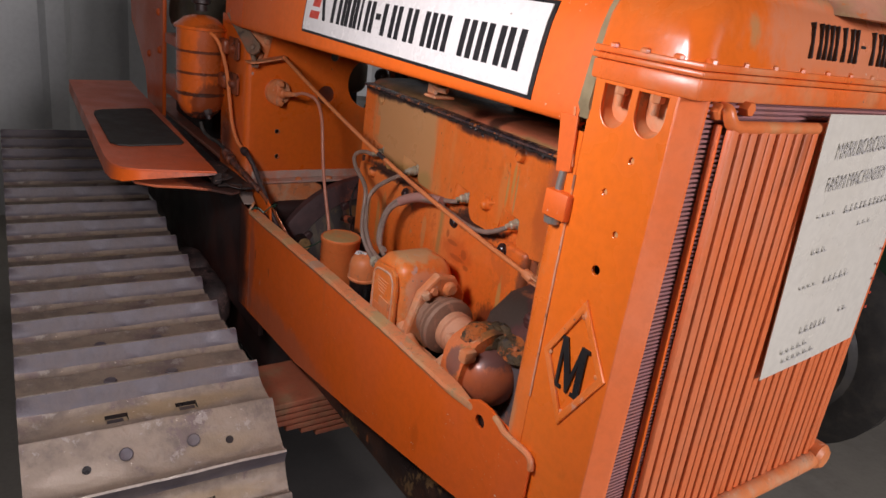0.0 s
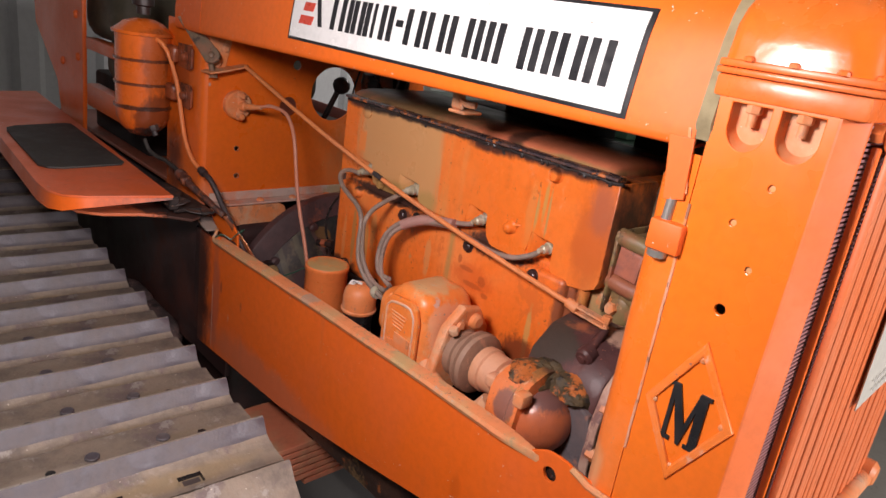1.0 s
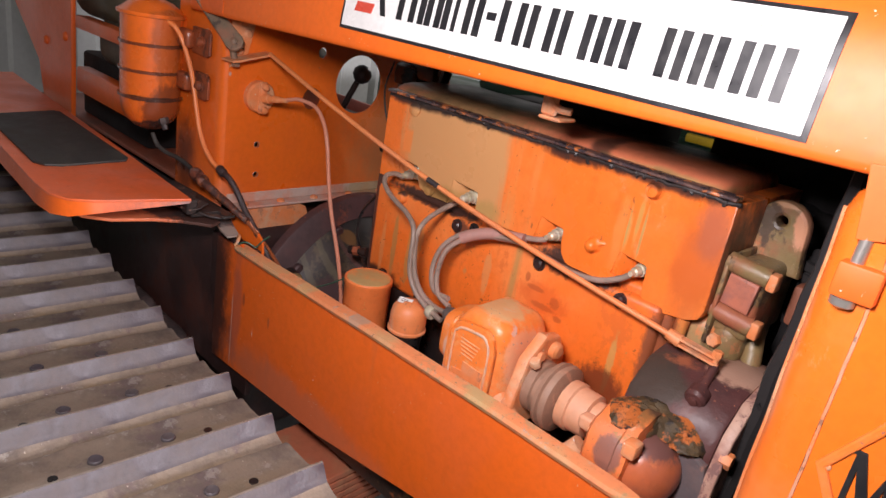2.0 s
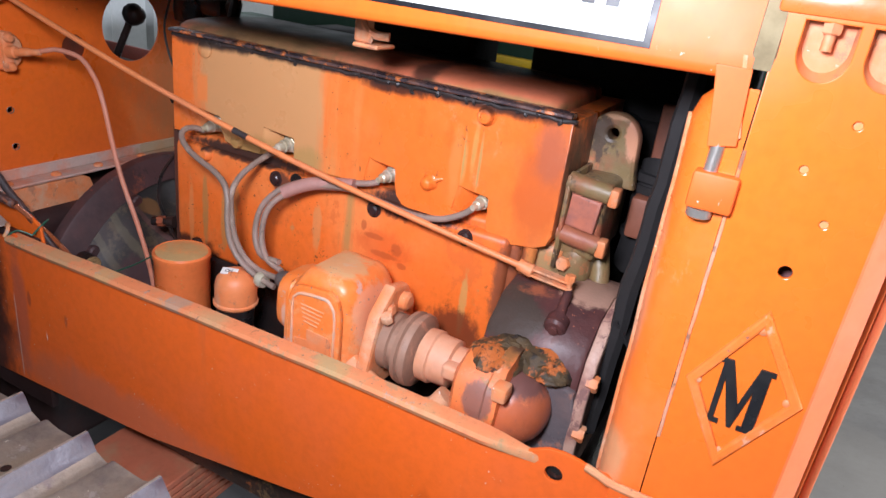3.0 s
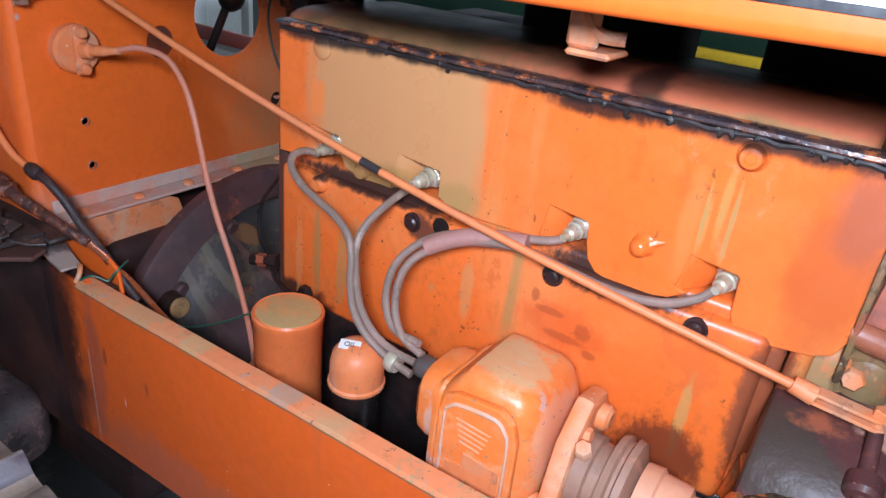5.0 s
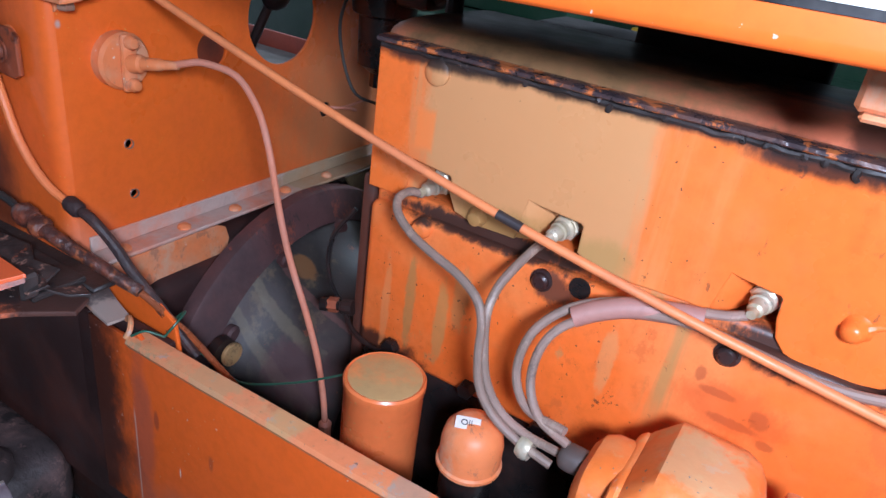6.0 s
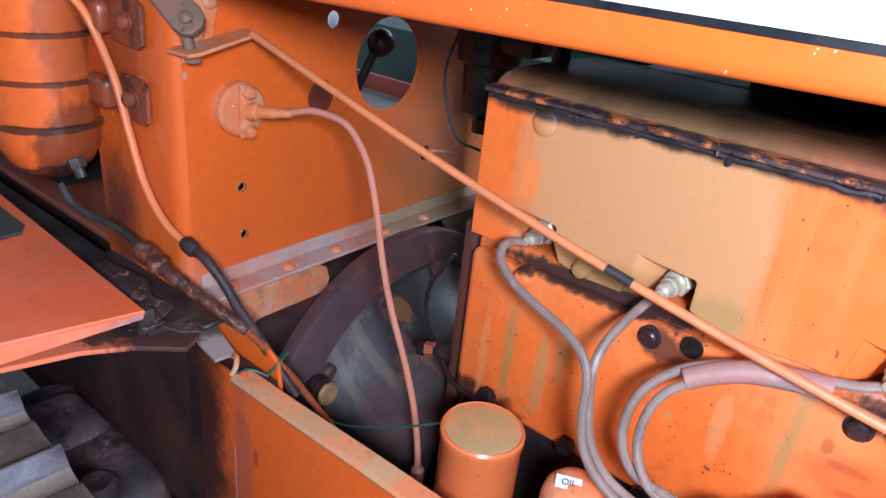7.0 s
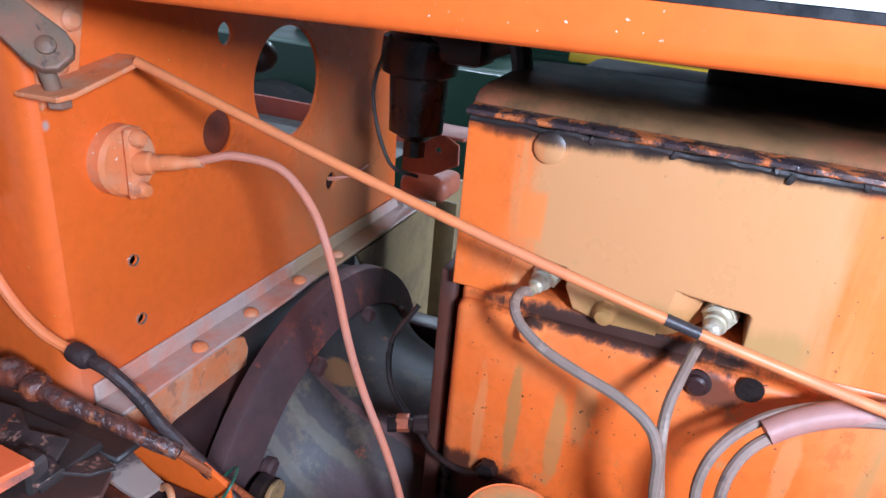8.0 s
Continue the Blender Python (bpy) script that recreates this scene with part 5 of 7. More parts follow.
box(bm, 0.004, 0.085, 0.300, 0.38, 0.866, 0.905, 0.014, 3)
# orange mixed darker to include the shade this bracket sits in
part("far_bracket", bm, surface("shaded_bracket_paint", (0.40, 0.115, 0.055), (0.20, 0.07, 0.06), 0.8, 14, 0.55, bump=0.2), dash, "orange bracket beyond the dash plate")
for y, z in ((-0.232, 0.963), (-0.230, 0.902)):
    bm = B()
    lathe(bm, (-0.0022, y, z), (1, 0, 0), [(0, 0.0051), (0.0042, 0.0051), (0.0043, 0.0058), (0, 0.0060), (0, 0.0051)], 18)
    part("hole_edge", bm, bare, dash, "bright bare edge of a drilled hole")
# closed cups added behind two holes to keep them dark
bm = B()
lathe(bm, (-0.006, -0.110, 1.055), (-1, 0, 0), [(0, 0.029), (0.05, 0.029), (0.05, 0)], 24)
part("hole_backing_cup", bm, surface("dull_red_cup_paint", (0.20, 0.045, 0.02), (0.05, 0.025, 0.02), 0.7, 20, 0.5, bump=0.2), dash, "dull red cup added behind a hole to darken it")
bm = B()
lathe(bm, (-0.006, 0.104, 0.945), (-1, 0, 0), [(0, 0.018), (0.05, 0.018), (0.05, 0)], 20)
part("hole_backing_cup", bm, oily, dash)
bm = B()
hose(bm, [(-0.012, 0.103, 0.946), (0.010, 0.112, 0.950), (0.022, 0.132, 0.948), (0.020, 0.152, 0.941)], 0.0022, 8)
hose(bm, [(-0.012, 0.105, 0.944), (0.008, 0.116, 0.947), (0.016, 0.140, 0.950), (0.018, 0.175, 0.953)], 0.0018, 8)
part("loose_wire", bm, cable_skin, dash, "cut pinkish wires")
# cable flange
bm = B()
lathe(bm, (0.0, -0.2372, 1.0585), (1, 0, 0), [(0, 0.030), (0.012, 0.030), (0.016, 0.027), (0.0165, 0)], 32)
box(bm, 0.016, 0.024, -0.246, -0.228, 1.028, 1.089, 0.004)
for dy, dz in ((0.0, 0.022), (0.0, -0.022)):
    lathe(bm, (0.022, -0.2372 + dy, 1.0585 + dz), (1, 0, 0), [(0, 0.0075), (0.006, 0.0075), (0.010, 0.005), (0.011, 0)], 14)
for k in range(5):
    a = radians(40 + 72 * k)
    lathe(bm, (0.0165, -0.2372 + 0.022 * math.cos(a), 1.0585 + 0.022 * math.sin(a)), (1, 0, 0), [(0, 0.002), (0.001, 0)], 8)
lathe(bm, (0.022, -0.236, 1.0585), (1, 0.30, 0.14), [(0, 0.010), (0.012, 0.0095), (0.014, 0.0068), (0.036, 0.0064), (0.038, 0.0052), (0.056, 0.0042)], 14)
part("cable_flange", bm, paint_dusty, dash, "dusty orange pump flange with cable union")
bm = B()
hose(bm, [(0.066, -0.2235, 1.0645), (0.080, -0.217, 1.069), (0.100, -0.208, 1.073), (0.135, -0.197, 1.066), (0.163, -0.196, 1.040), (0.180, -0.198, 1.008), (0.192, -0.200, 0.972), (0.204, -0.200, 0.925),
          (0.220, -0.200, 0.880), (0.243, -0.200, 0.830), (0.262, -0.200, 0.780), (0.272, -0.198, 0.730), (0.275, -0.195, 0.685)], 0.0037, 10)
lathe(bm, (0.275, -0.195, 0.668), (0, 0, 1), [(0, 0.008), (0.02, 0.008), (0.024, 0.005)], 10)
part("pink_cable", bm, cable_skin, tractor, "pinkish painted control cable")
# bell-crank bracket for the long rod
bm = B()
plate(bm, [[(0.001, -0.012), (0.001, 0.080), (0.018, 0.082), (0.030, 0.074), (0.040, 0.0), (0.036, -0.010)]], basis((0, -0.304, 1.127), (1, 0, 0), (0, 0.984, 0.180)), 0.004, 0.001)
brk = part("rod_bracket", bm, paint_dusty, dash, "dusty bracket plate for the control rod")
# upright flange of the bracket with its two bolts
bm = B()
plate(bm, [[(-0.300, 1.112), (-0.268, 1.130), (-0.252, 1.196), (-0.262, 1.208), (-0.300, 1.208)]], cross_at(0.0025), 0.004, 0.001)
for y, z in ((-0.268, 1.172), (-0.284, 1.142)):
    lathe(bm, (0.004, y, z), (1, 0, 0), [(0, 0.009), (0.003, 0.0085), (0.006, 0.005), (0.0065, 0)], 14)
part("back_flange", bm, paint_dusty, brk)
bm = B()
rod(bm, (0.020, -0.299, 1.117), (0.021, -0.308, 1.150), 0.0058, 12)
arm_ = Vector((-0.78, -0.20, 0.60)).normalized()
face_ = Vector((0.55, -0.62, 0.56)).normalized()
eye = basis((0.026, -0.307, 1.158), arm_, face_.cross(arm_))
plate(bm, [[(-0.014, -0.006), (-0.009, -0.012), (0.0, -0.0145), (0.02, -0.013), (0.11, -0.010), (0.11, 0.010), (0.02, 0.013), (0.0, 0.0145), (-0.009, 0.012), (-0.014, 0.006)]], eye, 0.009, 0.002)
n_eye = eye.to_3x3() @ Vector((0, 0, 1))
n_eye = n_eye if n_eye.y < 0 else -n_eye
lathe(bm, Vector((0.026, -0.307, 1.158)) + n_eye * 0.003, n_eye, [(0, 0.007), (0.004, 0.0065), (0.006, 0.004), (0.0065, 0)], 18)
hexagon(bm, (0.020, -0.299, 1.123), (0, 0, -1), 0.0085, 0.008)
part("bell_crank", bm, surface("dull_brass_lever", (0.20, 0.15, 0.10), (0.34, 0.14, 0.08), 0.8, 20, 0.55, 0.1, bump=0.4, layers=((37, 0.545, 0.610, (0.06, 0.045, 0.04), 0.8),)), brk, "dull bell crank lever")

# long throttle rod with its clevis and lever
A_, Z_ = Vector((0.031, -0.236, 1.142)), Vector((0.885, -0.1745, 0.9475))
bm = B()
sagged = [A_.lerp(Z_, k / 16) - Vector((0, 0, 0.021 * math.sin(math.pi * k / 16))) for k in range(17)]
hose(bm, sagged, 0.0040, 12, 2)
throttle = part("throttle_rod", bm, rod_paint, tractor, "long orange control rod across the engine")
bm = B()
mid = A_ + (Z_ - A_) * 0.505 - Vector((0, 0, 0.021))
dirn = (Z_ - A_).normalized()
lathe(bm, mid - dirn * 0.012, dirn, [(0, 0.0044), (0.024, 0.0044)], 12)
part("rod_sleeve", bm, dark_steel, throttle, "dark worn sleeve")
bm = B()
lathe(bm, Z_ - dirn * 0.012, dirn, [(0, 0.0075), (0.018, 0.0085), (0.020, 0.006)], 12)
c1 = Vector((0.937, -0.170, 0.9415))
d1 = (c1 - Z_).normalized()
for off_ in (0.0040, -0.0040):
    q = basis(Z_ + Vector((0, 0, off_)), d1, Vector((0, 1, 0)))
    plate(bm, [[(0, -0.006), (0.05, -0.006), (0.056, -0.003), (0.056, 0.003), (0.05, 0.006), (0, 0.006)]], q, 0.0032, 0.0008)
hexagon(bm, c1 + Vector((0, 0, 0.006)), (0, 0, 1), 0.0068, 0.007)
rod(bm, c1 + Vector((0, 0, -0.012)), c1 + Vector((0, 0, 0.008)), 0.0035, 10)
part("clevis", bm, paint_dusty, throttle, "forked rod end")
bm = B()
e0, e1 = c1 + Vector((0.001, 0, -0.008)), Vector((0.941, -0.209, 0.905))
rod(bm, e0, e1, 0.0055, 12, 0.007)
lathe(bm, e1 + Vector((0, 0.010, 0.004)), (0, -1, -0.35), [(0, 0.0135), (0.014, 0.0135), (0.018, 0.0105), (0.0185, 0.006), (0.0215, 0.0055), (0.022, 0)], 20)
part("governor_lever", bm, red_brown, throttle, "oily red-brown lever")

# ---- engine ----
bm = B()
plugs_x = (0.341, 0.477, 0.653, 0.792)
low = [(0.276, 0.981), (0.318, 0.981)]
SCOOPS = ((0.341, 0.325, 0.372, 1.022), (0.477, 0.452, 0.509, 1.020), (0.653, 0.633, 0.676, 1.018), (0.792, 0.768, 0.812, 1.014))
for k, (x, tail, right, top) in enumerate(SCOOPS):  # sharp above and in front, rolled in behind
    low += [(tail - 0.008, 0.981), (tail, top + 0.003), (tail + 0.012, top + 0.001), (right - 0.003, top - 0.002), (right, top - 0.005)]
    if k == 0:
        low += [(right, 1.002), (0.380, 0.986), (0.405, 0.980), (0.430, 0.981)]
    if k == 1:
        low += [(right, 0.990), (0.520, 0.984), (0.56, 0.981), (0.61, 0.983)]
    if k == 2:
        low += [(right + 0.001, 0.995), (0.681, 0.980), (0.690, 0.970), (0.705, 0.966), (0.735, 0.966), (0.758, 0.971), (0.770, 0.979)]
low += [(0.813, 0.976), (0.817, 0.966), (0.828, 0.961), (0.848, 0.961), (0.878, 0.965), (0.892, 0.972), (0.897, 0.985), (0.897, 1.122), (0.276, 1.122)]
plate(bm, [low], side_at(-0.03), 0.236, 0.0016)
head = part("cylinder_head", bm, paint_head, tractor, "orange cylinder head with khaki overspray and oil runs")
bm = B()
box(bm, 0.281, 0.862, -0.143, 0.09, 0.785, 0.982, 0.008, 3)
box(bm, 0.281, 0.850, -0.1545, -0.10, 0.787, 0.968, 0.010, 3)
block = part("engine_block", bm, paint_block, tractor, "orange engine block stained with oil and khaki runs")
bm = B()
box(bm, 0.30, 0.86, -0.092, 0.085, 0.975, 1.03, 0.003)
part("plug_recess", bm, oily, head, "black box filling the recess behind the plugs")
for x, tail, right, top in SCOOPS:  # the face rolls in towards the plug
    bm = B()
    rows = []
    for k in range(13):
        u = k / 12
        px = tail - 0.0085 + u * (x + 0.006 - tail + 0.0085)
        py = -0.1478 + 0.050 * max(0.0, u - 0.16) ** 1.6
        lower = 0.9805 + 0.010 * u * u
        rows.append([bm.verts.new((px, py + 0.004 * (1 - v) ** 3, lower + v * (top + 0.006 - lower))) for v in (0, 0.15, 0.3, 0.5, 0.7, 0.85, 1)])
    for a, b in zip(rows, rows[1:]):
        for k in range(6):
            bm.faces.new((a[k], a[k + 1], b[k + 1], b[k]))
    part("plug_scoop", bm, paint_head, head, "", 60)
bm = B()
xs = [0.276 + 0.626 * k / 60 for k in range(61)]
hose(bm, [(x, -0.147 + 0.002 * noise.noise(Vector((x * 40, 0, 0))), 1.1235 + 0.0026 * noise.noise(Vector((x * 55, 2, 0)))) for x in xs], 0.0028, 7, 2)
for k in range(22):
    x = 0.285 + 0.6 * random.random()
    d = 0.001 + 0.006 * random.random() ** 2.5 * (1.5 if 0.63 < x < 0.70 else 1.0)
    hose(bm, [(x, -0.1478, 1.124), (x + random.uniform(-0.002, 0.002), -0.1485, 1.124 - d * 0.6), (x + random.uniform(-0.003, 0.003), -0.1482, 1.124 - d)], 0.002, 6, 3, radii=(0.0034, 0.0020))
rough_up(bm, 0.0008, 130)
part("head_gasket", bm, grime, head, "oozing black gasket edge")
bm = B()
rows = []
for k in range(81):
    x = 0.274 + 0.622 * k / 80
    w = 0.0010 * noise.noise(Vector((x * 45, 5, 0)))
    rows.append([bm.verts.new((x, y, z)) for y, z in ((-0.132, 1.1265), (-0.1515 + w, 1.1270), (-0.1535 + w, 1.1285), (-0.1530 + w, 1.1312), (-0.1500, 1.1325), (-0.132, 1.1330))])
for a, b in zip(rows, rows[1:]):
    for k in range(6):
        bm.faces.new((a[k], a[(k + 1) % 6], b[(k + 1) % 6], b[k]))
bm.faces.new(rows[0])
bm.faces.new(rows[-1])
part("cover_flange", bm, flange_skin, head, "oil-glazed flange of the valve cover")
bm = B()
sec = [(-0.137, 1.122), (-0.136, 1.130), (-0.131, 1.1375), (-0.120, 1.1425), (-0.10, 1.1455), (-0.05, 1.147), (0.05, 1.145), (0.07, 1.138), (0.075, 1.122)]
rows = []
for x, f in ((0.270, 0.86), (0.273, 0.94), (0.285, 1.0), (0.45, 1.0), (0.65, 1.0), (0.84, 1.0), (0.858, 0.96), (0.868, 0.85), (0.872, 0.6)):
    rows.append([bm.verts.new((x, -0.02 + (y + 0.02) * (0.6 + 0.4 * f), 1.122 + (z - 1.122) * f)) for y, z in sec])
for a, b in zip(rows, rows[1:]):
    for k in range(len(sec)):
        q = (k + 1) % len(sec)
        bm.faces.new((a[k], a[q], b[q], b[k]))
bm.faces.new(rows[0])
bm.faces.new(rows[-1])
part("valve_cover", bm, cover_paint, tractor, "faded valve cover with the hood's shadow painted on its top", 50)
bm = B()
lathe(bm, (0.793, -0.146, 1.110), (0, -1, 0), [(0, 0.0135), (0.002, 0.0128), (0.004, 0.0105), (0.010, 0.0098), (0.0125, 0.0080), (0.013, 0.0045), (0.0118, 0.004), (0.0118, 0)], 22)
part("head_boss", bm, paint_head, head)
bm = B()
lathe(bm, (0.342, -0.146, 1.112), (0, -1, 0), [(0, 0.013), (0.005, 0.0125), (0.007, 0.009), (0.007, 0)], 20)
part("head_boss", bm, paint_head, head)
bm = B()
lathe(bm, (0.727, -0.147, 1.010), (-0.2, -1, -0.2), [(0, 0.0125), (0.002, 0.0105), (0.005, 0.0092), (0.009, 0.0085), (0.012, 0.0062), (0.0132, 0.003), (0.0134, 0)], 22)
hose(bm, [(0.745, -0.1465, 1.018), (0.738, -0.1475, 1.016), (0.730, -0.149, 1.011)], 0.004, 10, 3, radii=(0.0022, 0.006))
part("head_boss", bm, paint_head, head)
bm = B()
lathe(bm, (0.405, -0.142, 0.990), (0, -1, -0.2), [(0, 0.011), (0.008, 0.010), (0.014, 0.007), (0.016, 0)], 18)
part("head_boss", bm, paint_head, head)
core_skin = surface("oiled_maroon_plug", (0.036, 0.015, 0.014), (0.018, 0.012, 0.012), 0.8, 60, 0.35, bump=0.3)
for x in (0.483, 0.652, 0.790):
    bm = B()
    lathe(bm, (x, -0.152, 0.953), (0, -1, 0), [(0, 0.0115), (0.003, 0.0112), (0.0035, 0.0085), (0.007, 0.0082), (0.009, 0.006), (0.0092, 0)], 18)
    part("core_plug", bm, core_skin, block, "oil-blackened core plug")
for x, z in ((0.330, 0.806), (0.43, 0.80), (0.515, 0.795), (0.60, 0.79)):
    bm = B()
    hexagon(bm, (x, -0.152, z), (0, -1, 0), 0.010, 0.013)
    part("block_bolt", bm, oily, block, "oily black bolt")
bm = B()
lathe(bm, (0.350, -0.152, 0.959), (0, -1, 0), [(0, 0.011), (0.008, 0.0105), (0.013, 0.007), (0.0135, 0)], 16)
part("block_bolt", bm, paint_block, block, "painted bolt head")
bm = B()
lathe(bm, (0.520, -0.1546, 0.960), (0, -1, 0), [(0, 0.0105), (0.0012, 0.010), (0.0012, 0)], 14)
part("core_hole", bm, oily, block)
bm = B()
hose(bm, [(0.25, -0.142, 0.812), (0.275, -0.155, 0.80), (0.31, -0.162, 0.797), (0.335, -0.16, 0.806)], 0.003, 8)
hose(bm, [(0.225, -0.10, 0.92), (0.205, -0.115, 0.88), (0.215, -0.13, 0.84), (0.25, -0.142, 0.812)], 0.0028, 8)
lathe(bm, (0.262, -0.140, 0.818), (-1, -0.3, -0.15), [(0, 0.010), (0.014, 0.009), (0.016, 0.006), (0.03, 0.006), (0.032, 0.0085), (0.04, 0.0085)], 10)
part("oil_line", bm, oily, tractor, "black oil line with a brass union")
bm = B()
lathe(bm, (0.243, -0.144, 0.815), (-1, -0.3, -0.15), [(0, 0.009), (0.012, 0.009)], 6)
part("oil_line_union", bm, surface("rusty_copper_union", (0.42, 0.115, 0.05), (0.20, 0.06, 0.035), 0.8, 40, 0.4, 0.2, bump=0.4), tractor, "rusty copper union")

# spark plugs and leads
for x in plugs_x:
    bm = B()
    hexagon(bm, (x + 0.012, -0.122, 1.0035), (-0.18, -1, -0.16), 0.0135, 0.012)
    lathe(bm, (x + 0.0105, -0.130, 1.0020), (-0.18, -1, -0.16), [(0, 0.0115), (0.005, 0.0112), (0.007, 0.0085), (0.010, 0.0080), (0.011, 0.0092), (0.014, 0.0092), (0.015, 0.0075), (0.024, 0.0066), (0.026, 0.0045), (0.032, 0.004)], 16)
    part("spark_plug", bm, plug_metal, tractor, "pale spark plug in its recess")
LEADS = [
    [(0.345, -0.155, 0.994), (0.341, -0.172, 1.000), (0.342, -0.192, 0.999), (0.352, -0.204, 0.990), (0.374, -0.211, 0.979), (0.402, -0.217, 0.972), (0.432, -0.223, 0.966),
     (0.456, -0.229, 0.955), (0.467, -0.234, 0.937), (0.471, -0.238, 0.908), (0.478, -0.240, 0.880), (0.494, -0.239, 0.857), (0.520, -0.237, 0.841), (0.556, -0.238, 0.834)],
    [(0.480, -0.155, 0.993), (0.475, -0.170, 0.987), (0.470, -0.192, 0.976), (0.466, -0.212, 0.962), (0.467, -0.227, 0.942), (0.473, -0.232, 0.910), (0.482, -0.233, 0.880), (0.500, -0.232, 0.857),
     (0.526, -0.231, 0.846), (0.560, -0.235, 0.848)],
    [(0.656, -0.155, 0.993), (0.640, -0.160, 0.988), (0.610, -0.165, 0.983), (0.569, -0.175, 0.977), (0.528, -0.190, 0.960), (0.503, -0.205, 0.930), (0.500, -0.215, 0.892),
     (0.520, -0.225, 0.868), (0.560, -0.235, 0.872)],
    [(0.795, -0.155, 0.994), (0.785, -0.165, 0.986), (0.760, -0.172, 0.975), (0.720, -0.176, 0.971), (0.675, -0.178, 0.976), (0.620, -0.180, 0.981), (0.573, -0.184, 0.972),
     (0.535, -0.198, 0.953), (0.517, -0.211, 0.929), (0.516, -0.220, 0.893), (0.534, -0.230, 0.869), (0.566, -0.237, 0.862)],
]
for pts in LEADS:
    bm = B()
    hose(bm, pts, 0.0042, 10)
    part("ignition_lead", bm, lead_skin, tractor, "faded ignition lead")
bm = B()
hose(bm, [(0.628, -0.170, 0.984), (0.60, -0.174, 0.980), (0.572, -0.181, 0.975), (0.548, -0.189, 0.965), (0.532, -0.196, 0.955)], 0.0092, 12)
part("lead_wrap", bm, tape_skin, tractor, "pinkish tape wrapped round two leads")
bm = B()
lathe(bm, (0.524, -0.2335, 0.836), (1, -0.1, -0.05), [(0, 0.010), (0.004, 0.0115), (0.008, 0.0115), (0.012, 0.010)], 14)
part("lead_clamp", bm, plug_metal, tractor, "grey clamp round the leads")

# ---- magneto, coupling, pump ----
bm = B()


def rounded_loop(x, y0, y1, z0, z1, r, n=6):
    out = []
    for cy, cz, a0 in ((y1 - r, z1 - r, 0), (y0 + r, z1 - r, 90), (y0 + r, z0 + r, 180), (y1 - r, z0 + r, 270)):
        for k in range(n):
            a = radians(a0 + 90 * k / (n - 1))
            out.append(bm.verts.new((x, cy + r * math.cos(a), cz + r * math.sin(a))))
    return out


def loft(loops):
    for a, b in zip(loops, loops[1:]):
        for k in range(len(a)):
            q = (k + 1) % len(a)
            bm.faces.new((a[k], a[q], b[q], b[k]))
    bm.faces.new(loops[0])
    bm.faces.new(loops[-1])


MAG = Matrix.Translation((0.612, 0, 0.762)) @ Matrix.Diagonal((0.745, 1, 0.965, 1)) @ Matrix.Translation((-0.592, 0, -0.762))
loft([rounded_loop(0.592, -0.282, -0.194, 0.768, 0.878, 0.012), rounded_loop(0.594, -0.285, -0.190, 0.764, 0.881, 0.014), rounded_loop(0.600, -0.2855, -0.188, 0.762, 0.884, 0.015),
      rounded_loop(0.604, -0.2835, -0.188, 0.762, 0.884, 0.015), rounded_loop(0.607, -0.2860, -0.188, 0.762, 0.888, 0.017),
      rounded_loop(0.622, -0.288, -0.186, 0.762, 0.901, 0.016), rounded_loop(0.632, -0.288, -0.186, 0.762, 0.910, 0.018), rounded_loop(0.650, -0.288, -0.186, 0.762, 0.912, 0.020), rounded_loop(0.700, -0.287, -0.186, 0.762, 0.912, 0.022),
      rounded_loop(0.716, -0.284, -0.186, 0.765, 0.906, 0.024), rounded_loop(0.726, -0.278, -0.188, 0.768, 0.895, 0.026), rounded_loop(0.733, -0.268, -0.192, 0.776, 0.880, 0.026), rounded_loop(0.736, -0.258, -0.198, 0.786, 0.864, 0.022)])
bm.transform(MAG)
loft([rounded_loop(0.581, -0.256, -0.216, 0.812, 0.852, 0.016), rounded_loop(0.584, -0.266, -0.206, 0.803, 0.864, 0.020), rounded_loop(0.590, -0.272, -0.200, 0.797, 0.873, 0.022), rounded_loop(0.600, -0.274, -0.198, 0.795, 0.877, 0.022),
      rounded_loop(0.6155, -0.274, -0.198, 0.795, 0.878, 0.022)])
rough_up(bm, 0.0009, 70)
magneto = part("magneto", bm, mag_paint, tractor, "orange magneto with chipped paint", 32)
bm = B()
plate(bm, [[(0.612, 0.764), (0.712, 0.764), (0.714, 0.80), (0.713, 0.868), (0.706, 0.886), (0.690, 0.895), (0.634, 0.891), (0.618, 0.884), (0.612, 0.868)]], side_at(-0.2905), 0.008, 0.0025)
bm.transform(MAG)
part("cover_plate", bm, mag_paint, magneto, "raised cover on the magneto")
bm = B()
hose(bm, [(0.620, -0.2946, 0.770), (0.620, -0.2946, 0.862), (0.625, -0.2946, 0.876), (0.640, -0.2946, 0.883), (0.684, -0.2946, 0.886), (0.698, -0.2946, 0.879), (0.705, -0.2946, 0.863),
          (0.706, -0.2946, 0.80), (0.705, -0.2946, 0.770)], 0.0022, 8, 4)
bm.transform(MAG)
part("cover_rim", bm, surface("worn_pale_rim", (0.72, 0.36, 0.20), (0.52, 0.42, 0.36), 0.8, 30, 0.5, bump=0.2), magneto, "worn pale rim of the cover")
bm = B()
for k in range(5):
    hose(bm, [(0.636 + 0.002 * k, -0.2948, 0.868 - 0.0058 * k), (0.684 - 0.003 * k, -0.2948, 0.866 - 0.0058 * k)], 0.0011, 5, 1)
plate(bm, [[(0.628, 0.775), (0.700, 0.775), (0.700, 0.832), (0.652, 0.834), (0.652, 0.818), (0.628, 0.816)]], side_at(-0.2950), 0.002, 0.0006)
bm.transform(MAG)
